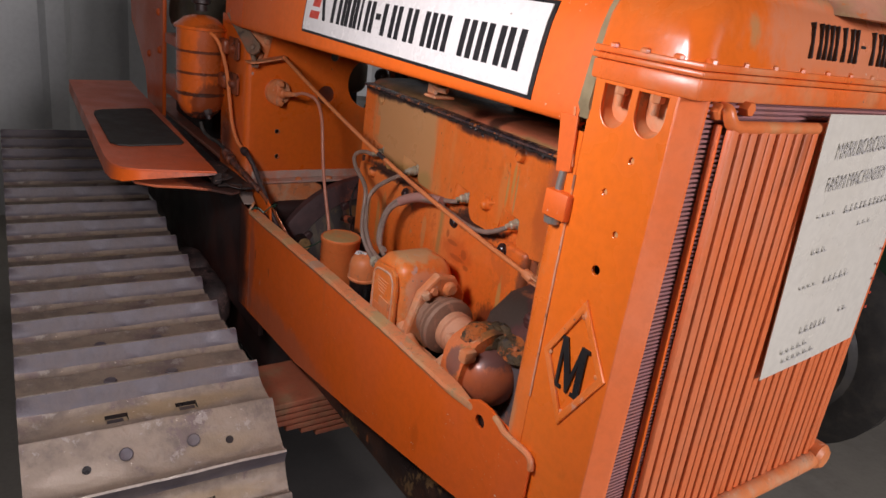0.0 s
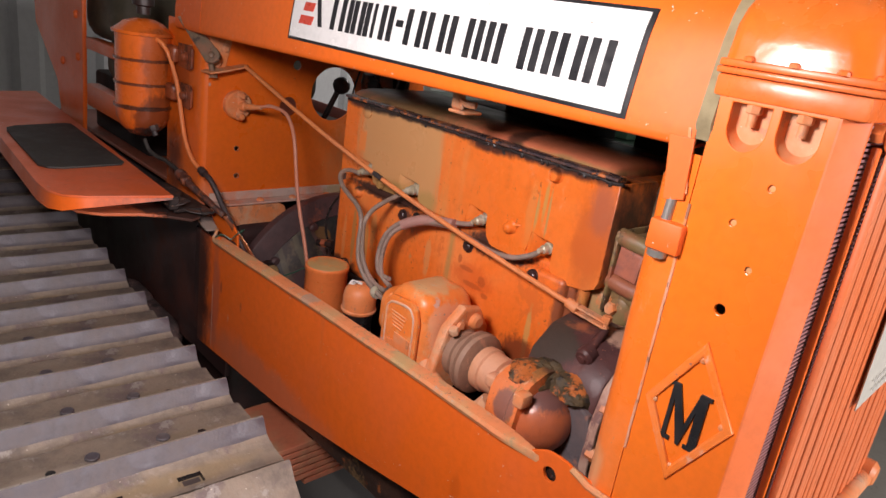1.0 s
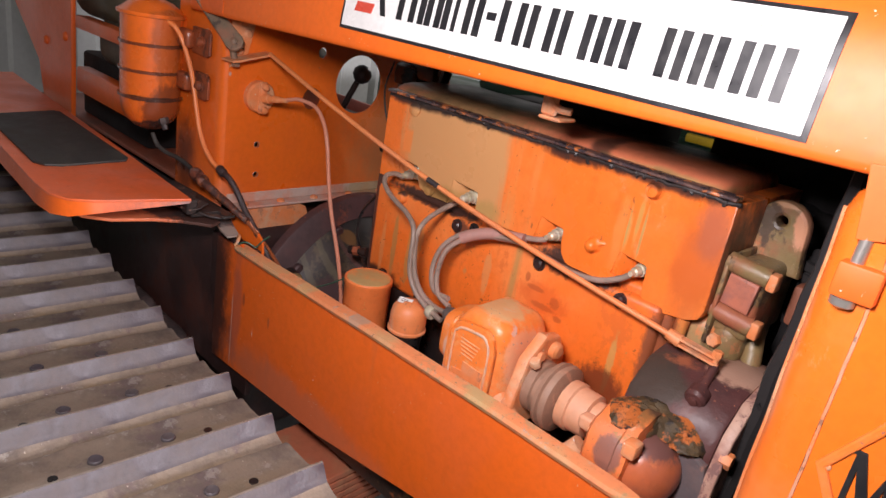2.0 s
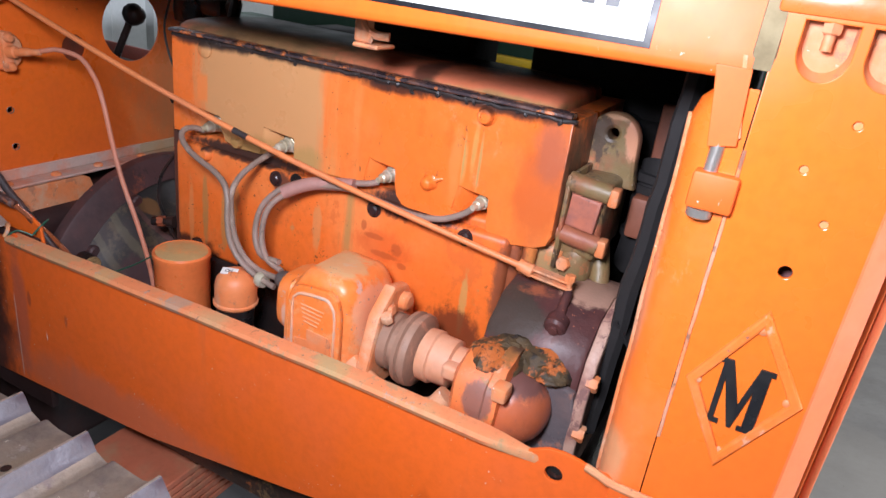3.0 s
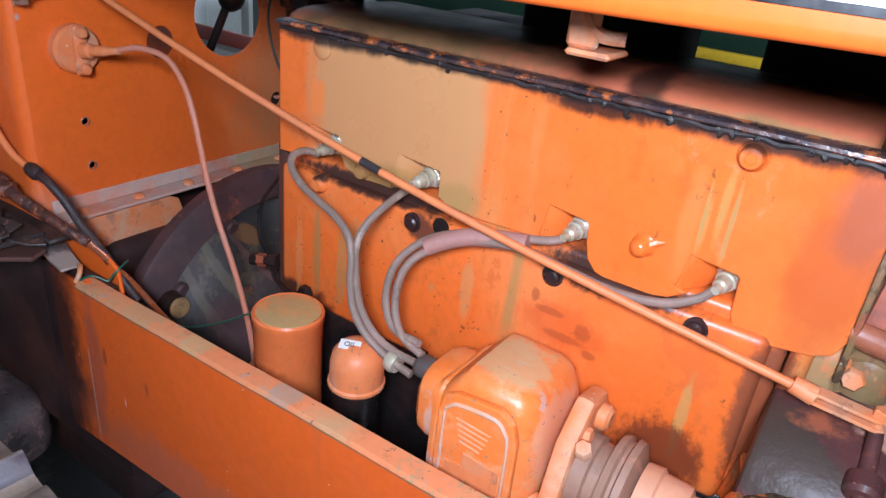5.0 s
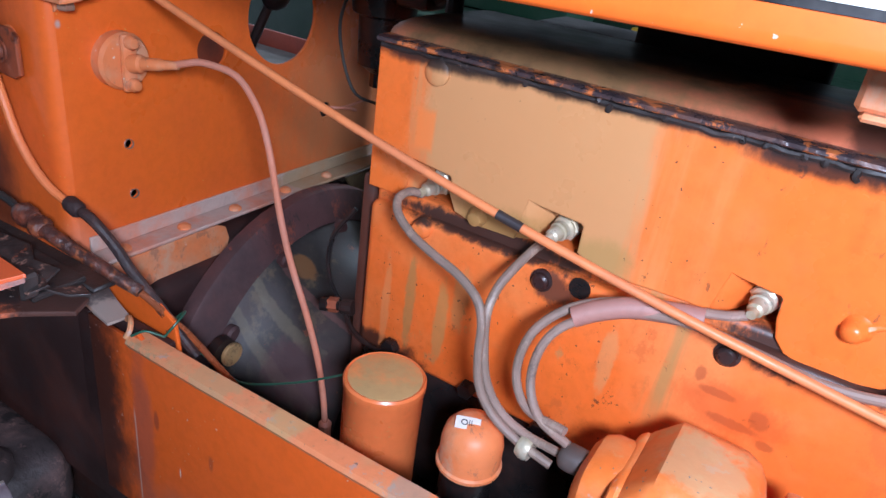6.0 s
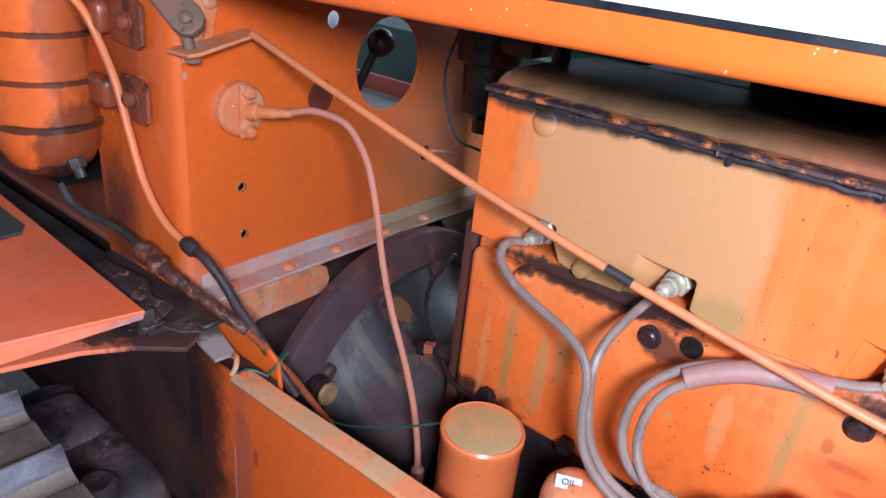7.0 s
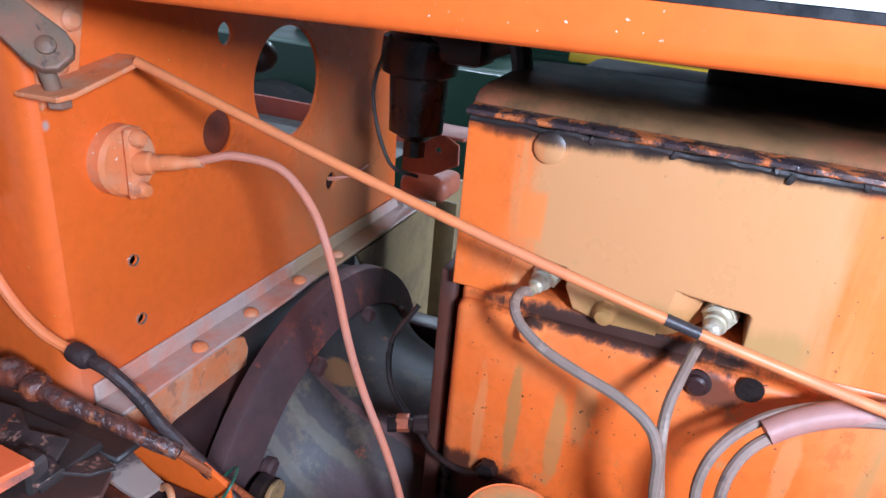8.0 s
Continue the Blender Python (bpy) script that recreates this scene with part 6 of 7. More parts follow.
part("cast_mark", bm, paint_dusty, magneto, "worn cast markings")
bm = B()
box(bm, 0.560, 0.590, -0.249, -0.225, 0.840, 0.862, 0.009, 3)
part("lead_socket", bm, surface("grey_rubber_socket", (0.085, 0.065, 0.058), (0.14, 0.10, 0.085), 0.6, 30, 0.6, bump=0.2), magneto, "grey rubber lead socket")
bm = B()
plate(bm, [[(-0.285, 0.768), (-0.285, 0.80), (-0.265, 0.865), (-0.235, 0.892), (-0.205, 0.885), (-0.185, 0.855), (-0.18, 0.79), (-0.195, 0.768)]], cross_at(0.735), 0.018, 0.005)
lathe(bm, (0.742, -0.215, 0.872), (1, 0, 0), [(0, 0.0125), (0.010, 0.012), (0.013, 0.008), (0.013, 0)], 16)
hexagon(bm, (0.743, -0.246, 0.870), (1, 0, 0.2), 0.0068, 0.007)
part("mounting_flange", bm, paint_dusty, magneto, "dusty flange between magneto and coupling")
bm = B()
hose(bm, [(0.715, -0.276, 0.800), (0.745, -0.283, 0.786), (0.790, -0.285, 0.778), (0.830, -0.282, 0.784), (0.848, -0.275, 0.806)], 0.013, 12, 5)
box(bm, 0.70, 0.85, -0.290, -0.262, 0.755, 0.782, 0.006)
part("magneto_base", bm, paint_dusty, magneto)
ax = Vector((0.740, -0.236, 0.824))
bm = B()
lathe(bm, ax, (1, 0, 0), [(0, 0.030), (0.004, 0.037), (0.016, 0.037), (0.018, 0.033), (0.028, 0.033), (0.030, 0.046), (0.036, 0.0475), (0.038, 0.043), (0.041, 0.043), (0.043, 0.0475), (0.049, 0.046), (0.055, 0.030)], 40)
part("drive_coupling", bm, surface("brown_bakelite", (0.29, 0.165, 0.110), (0.36, 0.20, 0.13), 0.8, 22, 0.55, bump=0.35, layers=((35, 0.545, 0.630, (0.56, 0.26, 0.16), 0.6),)), tractor, "brown grooved drive coupling")
bm = B()
lathe(bm, ax + Vector((0.056, 0, 0)), (1, 0, 0), [(0, 0.033), (0.014, 0.034), (0.016, 0.031), (0.040, 0.030), (0.042, 0.024), (0.074, 0.024)], 28)
box(bm, ax.x + 0.098, ax.x + 0.118, ax.y - 0.047, ax.y - 0.028, ax.z + 0.006, ax.z + 0.025, 0.005, 3)
part("drive_hub", bm, surface("pale_dusty_paint", (0.66, 0.33, 0.20), (0.60, 0.26, 0.12), 0.7, 20, 0.5, bump=0.2), tractor, "pale orange drive hub")
bm = B()
hexagon(bm, ax + Vector((0.010, -0.024, 0.040)), (0, -0.6, 1), 0.008, 0.010)
part("coupling_bolt", bm, paint_dusty, tractor)
# pump body: a drum lying along the engine with a domed end cover
bm = B()
lathe(bm, (0.855, -0.248, 0.820), (1, 0, 0), [(0, 0.018), (0, 0.036), (0.004, 0.048), (0.010, 0.055), (0.030, 0.058), (0.046, 0.058), (0.049, 0.061), (0.064, 0.061), (0.066, 0.052)], 40)
hose(bm, [(0.870, -0.205, 0.862), (0.895, -0.195, 0.868), (0.925, -0.19, 0.868)], 0.026, 16, 4)
rough_up(bm, 0.0016, 55)
pump = part("water_pump", bm, pump_paint, tractor, "oil-stained orange pump drum")
bm = B()
lathe(bm, (0.918, -0.254, 0.816), (0.80, -0.52, 0.10), [(0, 0.050), (0.007, 0.050), (0.010, 0.0435), (0.020, 0.0420), (0.030, 0.0375), (0.038, 0.0300), (0.0435, 0.0190), (0.046, 0.009), (0.0465, 0)], 40)
rough_up(bm, 0.0008, 40)
grime_crust = B()
for at, size in (((0.893, -0.250, 0.864), (0.032, 0.036, 0.018)), ((0.905, -0.222, 0.862), (0.036, 0.036, 0.024)), ((0.936, -0.220, 0.862), (0.032, 0.034, 0.022)), ((0.955, -0.232, 0.858), (0.024, 0.024, 0.014))):
    bmesh.ops.create_icosphere(grime_crust, subdivisions=4, radius=1.0, matrix=Matrix.Translation(at) @ Matrix.Diagonal((*size, 1)))
rough_up(grime_crust, 0.0045, 70)
rough_up(grime_crust, 0.0028, 210)
part("grime_crust", grime_crust, surface("mossy_grime", (0.050, 0.031, 0.012), (0.11, 0.062, 0.020), 0.8, 40, 0.7, bump=1.0, layers=((24, 0.535, 0.590, (0.50, 0.125, 0.02), 0.85), (55, 0.545, 0.600, (0.018, 0.014, 0.012), 0.9))), pump, "olive-black mossy grime caked on the pump")
part("domed_cover", bm, surface("domed_cover_paint", (0.50, 0.125, 0.045), (0.36, 0.11, 0.065), 0.7, 12, 0.32, bump=0.15, coat=0.2, spread=2.0, layers=((16, 0.535, 0.640, (0.24, 0.085, 0.07), 0.7), (43, 0.585, 0.630, (0.62, 0.19, 0.07), 0.6)), blots=(((0.945, -0.25, 0.872), (0.06, 0.08, 0.034), (0.12, 0.06, 0.055), 0.9), ((0.985, -0.25, 0.845), (0.015, 0.03, 0.02), (0.66, 0.15, 0.03), 0.7))), pump, "shiny red-brown domed cover")
bm = B()
plate(bm, [[(0.945, 0.735), (1.002, 0.735), (0.994, 0.790), (0.982, 0.846), (0.960, 0.858), (0.940, 0.840)]], side_at(-0.236), 0.016, 0.004)
box(bm, 0.945, 1.000, -0.300, -0.232, 0.738, 0.760, 0.005)
part("mounting_plate", bm, surface("oily_grey_casting", (0.115, 0.095, 0.098), (0.20, 0.125, 0.11), 0.6, 18, 0.34, bump=0.6, coat=0.1, layers=((27, 0.535, 0.600, (0.34, 0.15, 0.10), 0.7),)), pump, "oily grey mounting plate")
bm = B()
box(bm, 0.912, 0.930, -0.312, -0.290, 0.848, 0.867, 0.004)
part("square_plug", bm, paint_dusty, pump, "pale square-headed plug")
for y, z in ((-0.228, 0.862), (-0.238, 0.800), (-0.19, 0.900)):
    bm = B()
    hexagon(bm, (0.994, y, z), (1, 0, 0), 0.010, 0.013)
    part("plate_bolt", bm, paint_dusty, pump)
bm = B()
lathe(bm, (0.968, -0.295, 0.768), (0, -0.3, 1), [(0, 0.013), (0.008, 0.012), (0.010, 0.006), (0.010, 0)], 14)
part("plate_bolt", bm, paint_dusty, pump)
# timing cover with the governor housing
bm = B()
prof = [(-0.100, 0.735), (-0.225, 0.735), (-0.235, 0.78), (-0.232, 0.84), (-0.218, 0.885), (-0.185, 0.912), (-0.140, 0.920), (-0.085, 0.918), (-0.06, 0.90)]
plate(bm, [prof], cross_at(0.925), 0.125, 0.008)
cover = part("governor_housing", bm, red_brown, tractor, "oily red-brown governor housing")
bm = B()
plate(bm, [[(y * 1.0 - 0.008 if y < -0.1 else y, z + 0.006 if z > 0.9 else z) for y, z in prof]], cross_at(0.994), 0.014, 0.003)
part("housing_rim", bm, surface("flaked_pale_rim", (0.50, 0.31, 0.23), (0.28, 0.11, 0.08), 0.9, 26, 0.5, bump=0.5, layers=((31, 0.515, 0.570, (0.16, 0.075, 0.07), 0.8),)), cover, "worn pale rim of the housing")
bm = B()
hose(bm, [(0.873, -0.138, 0.962), (0.871, -0.141, 0.91), (0.866, -0.146, 0.86), (0.858, -0.150, 0.80)], 0.009, 14, 4)
part("front_rib", bm, paint_block, cover, "orange-brown rib down the engine front")
bm = B()
box(bm, 0.862, 0.912, -0.128, 0.02, 0.90, 0.972, 0.018, 3)
part("front_cover", bm, khaki_paint, cover, "khaki front cover of the engine")
# water outlet with its lifting eye
bm = B()
loop = [(0.896, 1.04), (0.893, 1.07)] + [(0.922 + 0.0285 * math.cos(radians(a)), 1.094 + 0.0275 * math.sin(radians(a))) for a in range(172, -1, -14)] + [(0.952, 1.07), (0.956, 1.04)]
plate(bm, [loop, circle(0.922, 1.101, 0.0115, 20)], side_at(-0.035), 0.026, 0.005)
outlet = part("lifting_eye", bm, elbow_paint, tractor, "khaki and red-brown lifting eye casting")
bm = B()
box(bm, 0.9005, 0.948, -0.122, 0.0, 0.955, 1.052, 0.010, 3)
box(bm, 0.8990, 0.9055, -0.1335, 0.0, 0.940, 1.060, 0.003, 2)
box(bm, 0.9005, 0.944, -0.124, 0.0, 0.912, 0.975, 0.020, 4)
hose(bm, [(0.900, -0.121, 1.050), (0.925, -0.121, 1.048), (0.950, -0.118, 1.045)], 0.0125, 14, 3)
hose(bm, [(0.898, -0.121, 0.986), (0.922, -0.121, 0.983), (0.948, -0.118, 0.979)], 0.0125, 14, 3)
rough_up(bm, 0.0010, 60)
part("water_outlet", bm, elbow_paint, outlet, "cast water outlet housing with two ribs")
bm = B()
plate(bm, [[(0.909, 1.001), (0.938, 0.998), (0.941, 1.032), (0.911, 1.035)]], side_at(-0.124), 0.010, 0.004)
part("outlet_cover", bm, surface("rusty_pink_pad", (0.46, 0.15, 0.09), (0.24, 0.10, 0.085), 0.8, 30, 0.4, bump=0.4, layers=((37, 0.53, 0.60, (0.13, 0.07, 0.06), 0.7),)), outlet, "red-brown cover pad")
for x, z in ((0.950, 1.043), (0.948, 0.978)):
    bm = B()
    box(bm, x, x + 0.012, -0.128, -0.108, z - 0.011, z + 0.011, 0.003, 2)
    part("rib_bolt", bm, paint_dusty, outlet, "square bolt head in chipped orange")
bm = B()
hexagon(bm, (0.914, -0.120, 0.946), (-0.1, -1, 0.1), 0.0095, 0.011)
part("outlet_bolt", bm, paint_dusty, outlet)
bm = B()
hose(bm, [(0.942, -0.075, 0.965), (0.952, -0.088, 0.935), (0.956, -0.095, 0.915), (0.956, -0.10, 0.895)], 0.013, 14, 4)
part("outlet_pipe", bm, elbow_paint, outlet, "khaki pipe below the outlet")
bm = B()
hose(bm, [(0.985, 0.02, 1.06), (0.985, 0.0, 1.02), (0.985, 0.0, 0.97), (0.98, 0.01, 0.92)], 0.032, 16)
for z in (1.045, 1.03, 0.965):
    lathe(bm, (0.985, 0.004, z), (0, 0, 1), [(0, 0.036), (0.01, 0.036)], 18)
rough_up(bm, 0.0015, 60)
part("water_hose", bm, shade_black, tractor, "black rubber hose with clips")
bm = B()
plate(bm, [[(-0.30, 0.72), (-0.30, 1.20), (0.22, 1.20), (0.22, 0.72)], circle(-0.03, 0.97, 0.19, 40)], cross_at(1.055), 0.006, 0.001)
part("fan_shroud", bm, shade_black, tractor, "black fan shroud")
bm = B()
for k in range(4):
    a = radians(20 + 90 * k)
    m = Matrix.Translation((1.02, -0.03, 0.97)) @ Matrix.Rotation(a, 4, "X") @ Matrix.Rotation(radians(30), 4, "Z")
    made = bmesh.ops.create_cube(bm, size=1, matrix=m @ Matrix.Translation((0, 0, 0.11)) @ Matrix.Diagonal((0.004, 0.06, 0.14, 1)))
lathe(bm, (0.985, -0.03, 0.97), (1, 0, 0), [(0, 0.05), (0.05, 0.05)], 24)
part("fan", bm, shade_black, tractor, "black cooling fan")

bm = B()
box(bm, 0.958, 1.026, 0.045, 0.055, 0.90, 1.135, 0.003)
box(bm, 0.962, 0.992, -0.050, -0.02, 0.975, 1.030, 0.006)
part("thermostat_plate", bm, surface("brown_faded_plate", (0.30, 0.085, 0.04), (0.18, 0.07, 0.04), 0.7, 12, 0.5, bump=0.2), tractor, "brown faded plate beside the hose")

# clutch housing
bm = B()
lathe(bm, (0.055, -0.008, 0.598), (1, 0, 0), [(0, 0.258), (0.015, 0.255), (0.020, 0.246), (0.034, 0.222), (0.045, 0.216), (0.060, 0.203), (0.082, 0.190), (0.115, 0.178), (0.16, 0.168), (0.205, 0.158)], 64)
clutch = part("clutch_housing", bm, housing_dark, tractor, "oily dark clutch housing")
bm = B()
lathe(bm, (0.060, -0.008, 0.598), (1, 0, 0), [(0, 0.266), (0.014, 0.266), (0.019, 0.2645), (0.022, 0.260), (0.030, 0.236), (0.036, 0.222), (0.030, 0.215)], 64)
part("housing_rim", bm, maroon, clutch, "maroon rim of the clutch housing")
for a in (80, 111, 143, 50, 172):
    bm = B()
    y, z = -0.008 + 0.213 * math.cos(radians(a)), 0.598 + 0.213 * math.sin(radians(a))
    lathe(bm, (0.098, y, z), (1, 0, 0), [(0, 0.012), (0.008, 0.0115), (0.011, 0.008), (0.011, 0)], 14)
    part("rim_bolt", bm, maroon, clutch)
bm = B()
plate(bm, [circle(-0.196, 0.712, 0.014, 20)], cross_at(0.121), 0.006, 0.002)
part("inspection_plug", bm, khaki_paint, clutch, "khaki inspection plug")
bm = B()
lathe(bm, (0.106, -0.203, 0.716), (1, 0, 0), [(0, 0.020), (0.011, 0.018), (0.011, 0)], 18)
part("inspection_hole", bm, oily, clutch)

bm = B()
box(bm, 0.258, 0.2745, -0.136, 0.115, 0.56, 0.985, 0.004)
part("rear_plate", bm, surface("oily_brown_plate", (0.10, 0.035, 0.022), (0.05, 0.03, 0.025), 0.6, 14, 0.4, bump=0.2), tractor, "oily brown plate behind the engine")

# canister and oil filler
bm = B()
c = Vector((0.374, -0.230, 0.69))
lathe(bm, c, (0, 0, 1), [(0, 0.034), (0.004, 0.040), (0.128, 0.040), (0.131, 0.0415), (0.138, 0.0415), (0.1405, 0.0395), (0.139, 0.037), (0.139, 0)], 40)
canister = part("oil_filter_canister", bm, surface("canister_paint", (0.74, 0.19, 0.05), (0.66, 0.16, 0.035), 0.5, 10, 0.36, bump=0.07, chips=0.8, chip_colour=(0.5, 0.4, 0.15)), tractor,
                "orange oil filter canister")
bm = B()
lathe(bm, c + Vector((0, 0, 0.1392)), (0, 0, 1), [(0, 0.0372), (0.0008, 0.0372), (0.0012, 0.035), (0.0012, 0)], 36)
part("canister_top", bm, mottled_fuel, canister, "khaki and orange mottled top")
bm = B()
c = Vector((0.476, -0.226, 0.776))
lathe(bm, c, (0, 0, 1), [(0, 0.0295), (0.003, 0.032), (0.006, 0.032), (0.008, 0.030), (0.030, 0.030), (0.042, 0.0275), (0.050, 0.021), (0.054, 0.011), (0.055, 0)], 36)
breather = part("oil_filler_cap", bm, paint_dusty, tractor, "domed orange oil filler cap")
bm = B()
lathe(bm, c - Vector((0, 0, 0.12)), (0, 0, 1), [(0, 0.028), (0.10, 0.026), (0.121, 0.028)], 28)
part("filler_tube", bm, oily, breather, "black oily filler tube")
bm = B()
m = basis(c + Vector((-0.004, -0.009, 0.0538)), (1, 0.45, 0.0), (-0.4, 1, 0.35))
plate(bm, [[(-0.0115, -0.006), (0.0085, -0.006), (0.0115, -0.003), (0.0115, 0.0065), (-0.0115, 0.0065)]], m, 0.0012, 0.0002)
part("sticker", bm, white_enamel, breather, "small white sticker")
bm = B()
letters(bm, "OIL", 0.0085, m @ Matrix.Translation((0, 0, 0.0009)), 0.0004)
part("sticker_word", bm, black_paint, breather, "hand-lettered word")

# green wire
bm = B()
hose(bm, [(0.150, -0.312, 0.812), (0.155, -0.300, 0.826), (0.148, -0.283, 0.829), (0.136, -0.288, 0.815), (0.14, -0.300, 0.806), (0.152, -0.28, 0.785), (0.175, -0.255, 0.745), (0.20, -0.245, 0.737), (0.27, -0.240, 0.773), (0.336, -0.238, 0.818)], 0.0013, 6)
hose(bm, [(0.150, -0.312, 0.812), (0.138, -0.325, 0.82), (0.125, -0.333, 0.812)], 0.0013, 6)
part("green_wire", bm, green_wire_skin, tractor, "thin green tie wire")

# ---- air cleaner and its pipes ----
clamp_paint = surface("oily_clamp_paint", (0.30, 0.070, 0.025), (0.10, 0.040, 0.028), 0.9, 22, 0.36, bump=0.3, layers=((26, 0.53, 0.60, (0.03, 0.018, 0.016), 0.8), (15, 0.58, 0.64, (0.50, 0.12, 0.03), 0.7)))
bm = B()
c = Vector((-0.176, -0.365, 0))
lathe(bm, (c.x, c.y, 0.956), (0, 0, 1), [(0, 0), (0.0, 0.018), (0.006, 0.030), (0.020, 0.045), (0.040, 0.054), (0.062, 0.056), (0.063, 0.060), (0.068, 0.060), (0.069, 0.056),
                                          (0.112, 0.0565), (0.113, 0.0595), (0.117, 0.0595), (0.118, 0.0565), (0.162, 0.0565), (0.163, 0.0595), (0.167, 0.0595), (0.168, 0.0565),
                                          (0.214, 0.0565), (0.216, 0.063), (0.222, 0.0635), (0.226, 0.056), (0.240, 0.040), (0.247, 0.020), (0.248, 0)], 44)
cleaner = part("air_cleaner", bm, surface("air_cleaner_paint", (0.72, 0.135, 0.014), (0.58, 0.10, 0.014), 0.5, 8, 0.25, bump=0.06, coat=0.5,
               blots=(((-0.13, -0.34, 1.0), (0.03, 0.06, 0.06), OIL, 0.7), ((-0.12, -0.34, 1.13), (0.012, 0.06, 0.1), (0.12, 0.04, 0.02), 0.5), ((-0.16, -0.37, 1.0215), (0.09, 0.09, 0.005), (0.035, 0.018, 0.014), 0.9), ((-0.16, -0.37, 1.071), (0.09, 0.09, 0.004), (0.05, 0.02, 0.014), 0.85), ((-0.16, -0.37, 1.121), (0.09, 0.09, 0.004), (0.05, 0.02, 0.014), 0.85), ((-0.15, -0.35, 0.965), (0.06, 0.06, 0.018), OIL, 0.9))), tractor,
               "orange canister air cleaner with oily seams")
bm = B()
lathe(bm, (c.x, c.y, 1.212), (0, 0, 1), [(0, 0.014), (0.015, 0.014), (0.018, 0.022), (0.034, 0.022), (0.036, 0.012), (0.06, 0.012)], 18)
part("cleaner_stub", bm, oily, cleaner, "dark oily stub")
bm = B()
hexagon(bm, (-0.128, -0.362, 0.986), (0.35, 0.2, -1), 0.010, 0.012)
lathe(bm, (-0.126, -0.361, 0.976), (0.35, 0.2, -1), [(0, 0.006), (0.012, 0.006), (0.013, 0.004)], 10)
part("drain_nut", bm, dark_steel, cleaner, "bright drain nut")
for z in (1.04, 1.12):
    bm = B()
    plate(bm, [[(-0.098, z + 0.002), (-0.045, z - 0.001), (-0.036, z + 0.004), (-0.035, z + 0.040), (-0.043, z + 0.046), (-0.098, z + 0.045)]], side_at(-0.3195), 0.006, 0.002)
    box(bm, -0.136, -0.092, -0.338, -0.3185, z + 0.005, z + 0.040, 0.008, 3)
    lathe(bm, (-0.062, -0.3225, z + 0.023), (0, -1, 0), [(0, 0.013), (0.002, 0.013), (0.002, 0.009), (0.007, 0.0085), (0.010, 0.005), (0.010, 0)], 16)
    part("clamp_band", bm, clamp_paint, cleaner)
bm = B()
hose(bm, [(-0.128, -0.362, 1.170), (-0.112, -0.350, 1.160), (-0.104, -0.338, 1.135), (-0.080, -0.331, 1.083), (-0.060, -0.330, 1.027), (-0.037, -0.330, 0.975), (-0.004, -0.328, 0.940),
          (0.032, -0.320, 0.920)], 0.0045, 10)
hexagon(bm, (-0.135, -0.366, 1.171), (1, 0, 0), 0.009, 0.012)
part("air_line", bm, line_paint, tractor, "thin orange painted pipe")
bm = B()
hose(bm, [(0.026, -0.321, 0.923), (0.055, -0.318, 0.915), (0.075, -0.311, 0.893), (0.090, -0.305, 0.868), (0.112, -0.299, 0.843), (0.142, -0.293, 0.812), (0.165, -0.285, 0.78)], 0.0056, 10)
rough_up(bm, 0.0006, 60)
lathe(bm, (0.022, -0.322, 0.926), (1, 0.05, -0.3), [(0, 0.0072), (0.004, 0.0088), (0.016, 0.0090), (0.02, 0.0068)], 12)
part("black_hose", bm, surface("oily_hose_rubber", (0.030, 0.018, 0.018), (0.075, 0.032, 0.024), 0.7, 40, 0.6, bump=1.0, layers=((60, 0.54, 0.60, (0.12, 0.06, 0.05), 0.6),)), tractor, "black rubber hose")
bm = B()
hose(bm, [(-0.15, -0.372, 0.952), (-0.140, -0.366, 0.930), (-0.115, -0.358, 0.920), (-0.085, -0.352, 0.919), (-0.05, -0.346, 0.912), (-0.012, -0.345, 0.903)], 0.0044, 10)
part("thin_hose", bm, rubber, tractor, "thin black rubber hose")
bm = B()
hose(bm, [(-0.022, -0.345, 0.905), (-0.005, -0.344, 0.901), (0.02, -0.342, 0.893), (0.05, -0.333, 0.880), (0.08, -0.323, 0.867), (0.113, -0.310, 0.850)], 0.0085, 12, radii=(0.0086, 0.0066))
lathe(bm, (-0.030, -0.346, 0.907), (1, 0.05, -0.25), [(0, 0.008), (0.006, 0.012), (0.016, 0.0125), (0.024, 0.0105)], 12)
lathe(bm, (-0.004, -0.344, 0.900), (1, 0.05, -0.35), [(0, 0.0095), (0.004, 0.012), (0.012, 0.012), (0.016, 0.0095)], 12)
rough_up(bm, 0.0008, 70)
part("taped_hose", bm, surface("taped_black_hose", (0.055, 0.024, 0.020), (0.24, 0.055, 0.020), 0.8, 34, 0.42, bump=1.4, coat=0.1, fine=160, layers=((48, 0.53, 0.59, (0.34, 0.10, 0.03), 0.7), (75, 0.55, 0.60, (0.16, 0.11, 0.10), 0.7))), tractor, "taped black and rusty hose")
bm = B()
hose(bm, [(0.113, -0.310, 0.850), (0.135, -0.297, 0.826), (0.155, -0.283, 0.800), (0.184, -0.270, 0.765), (0.20, -0.262, 0.745)], 0.0038, 10)
part("copper_pipe", bm, surface("oily_copper_pipe", (0.42, 0.12, 0.04), (0.18, 0.06, 0.03), 0.6, 24, 0.22, 0.4, bump=0.1), tractor, "oily copper pipe")

# fuel bowl behind the head
bm = B()
lathe(bm, (0.155, 0.02, 1.048), (0, 0, 1), [(0, 0.014), (0.006, 0.022), (0.010, 0.029), (0.068, 0.031), (0.072, 0.039), (0.090, 0.041), (0.107, 0.039), (0.112, 0.03)], 30)
box(bm, 0.14, 0.23, -0.005, 0.045, 1.135, 1.165, 0.008)
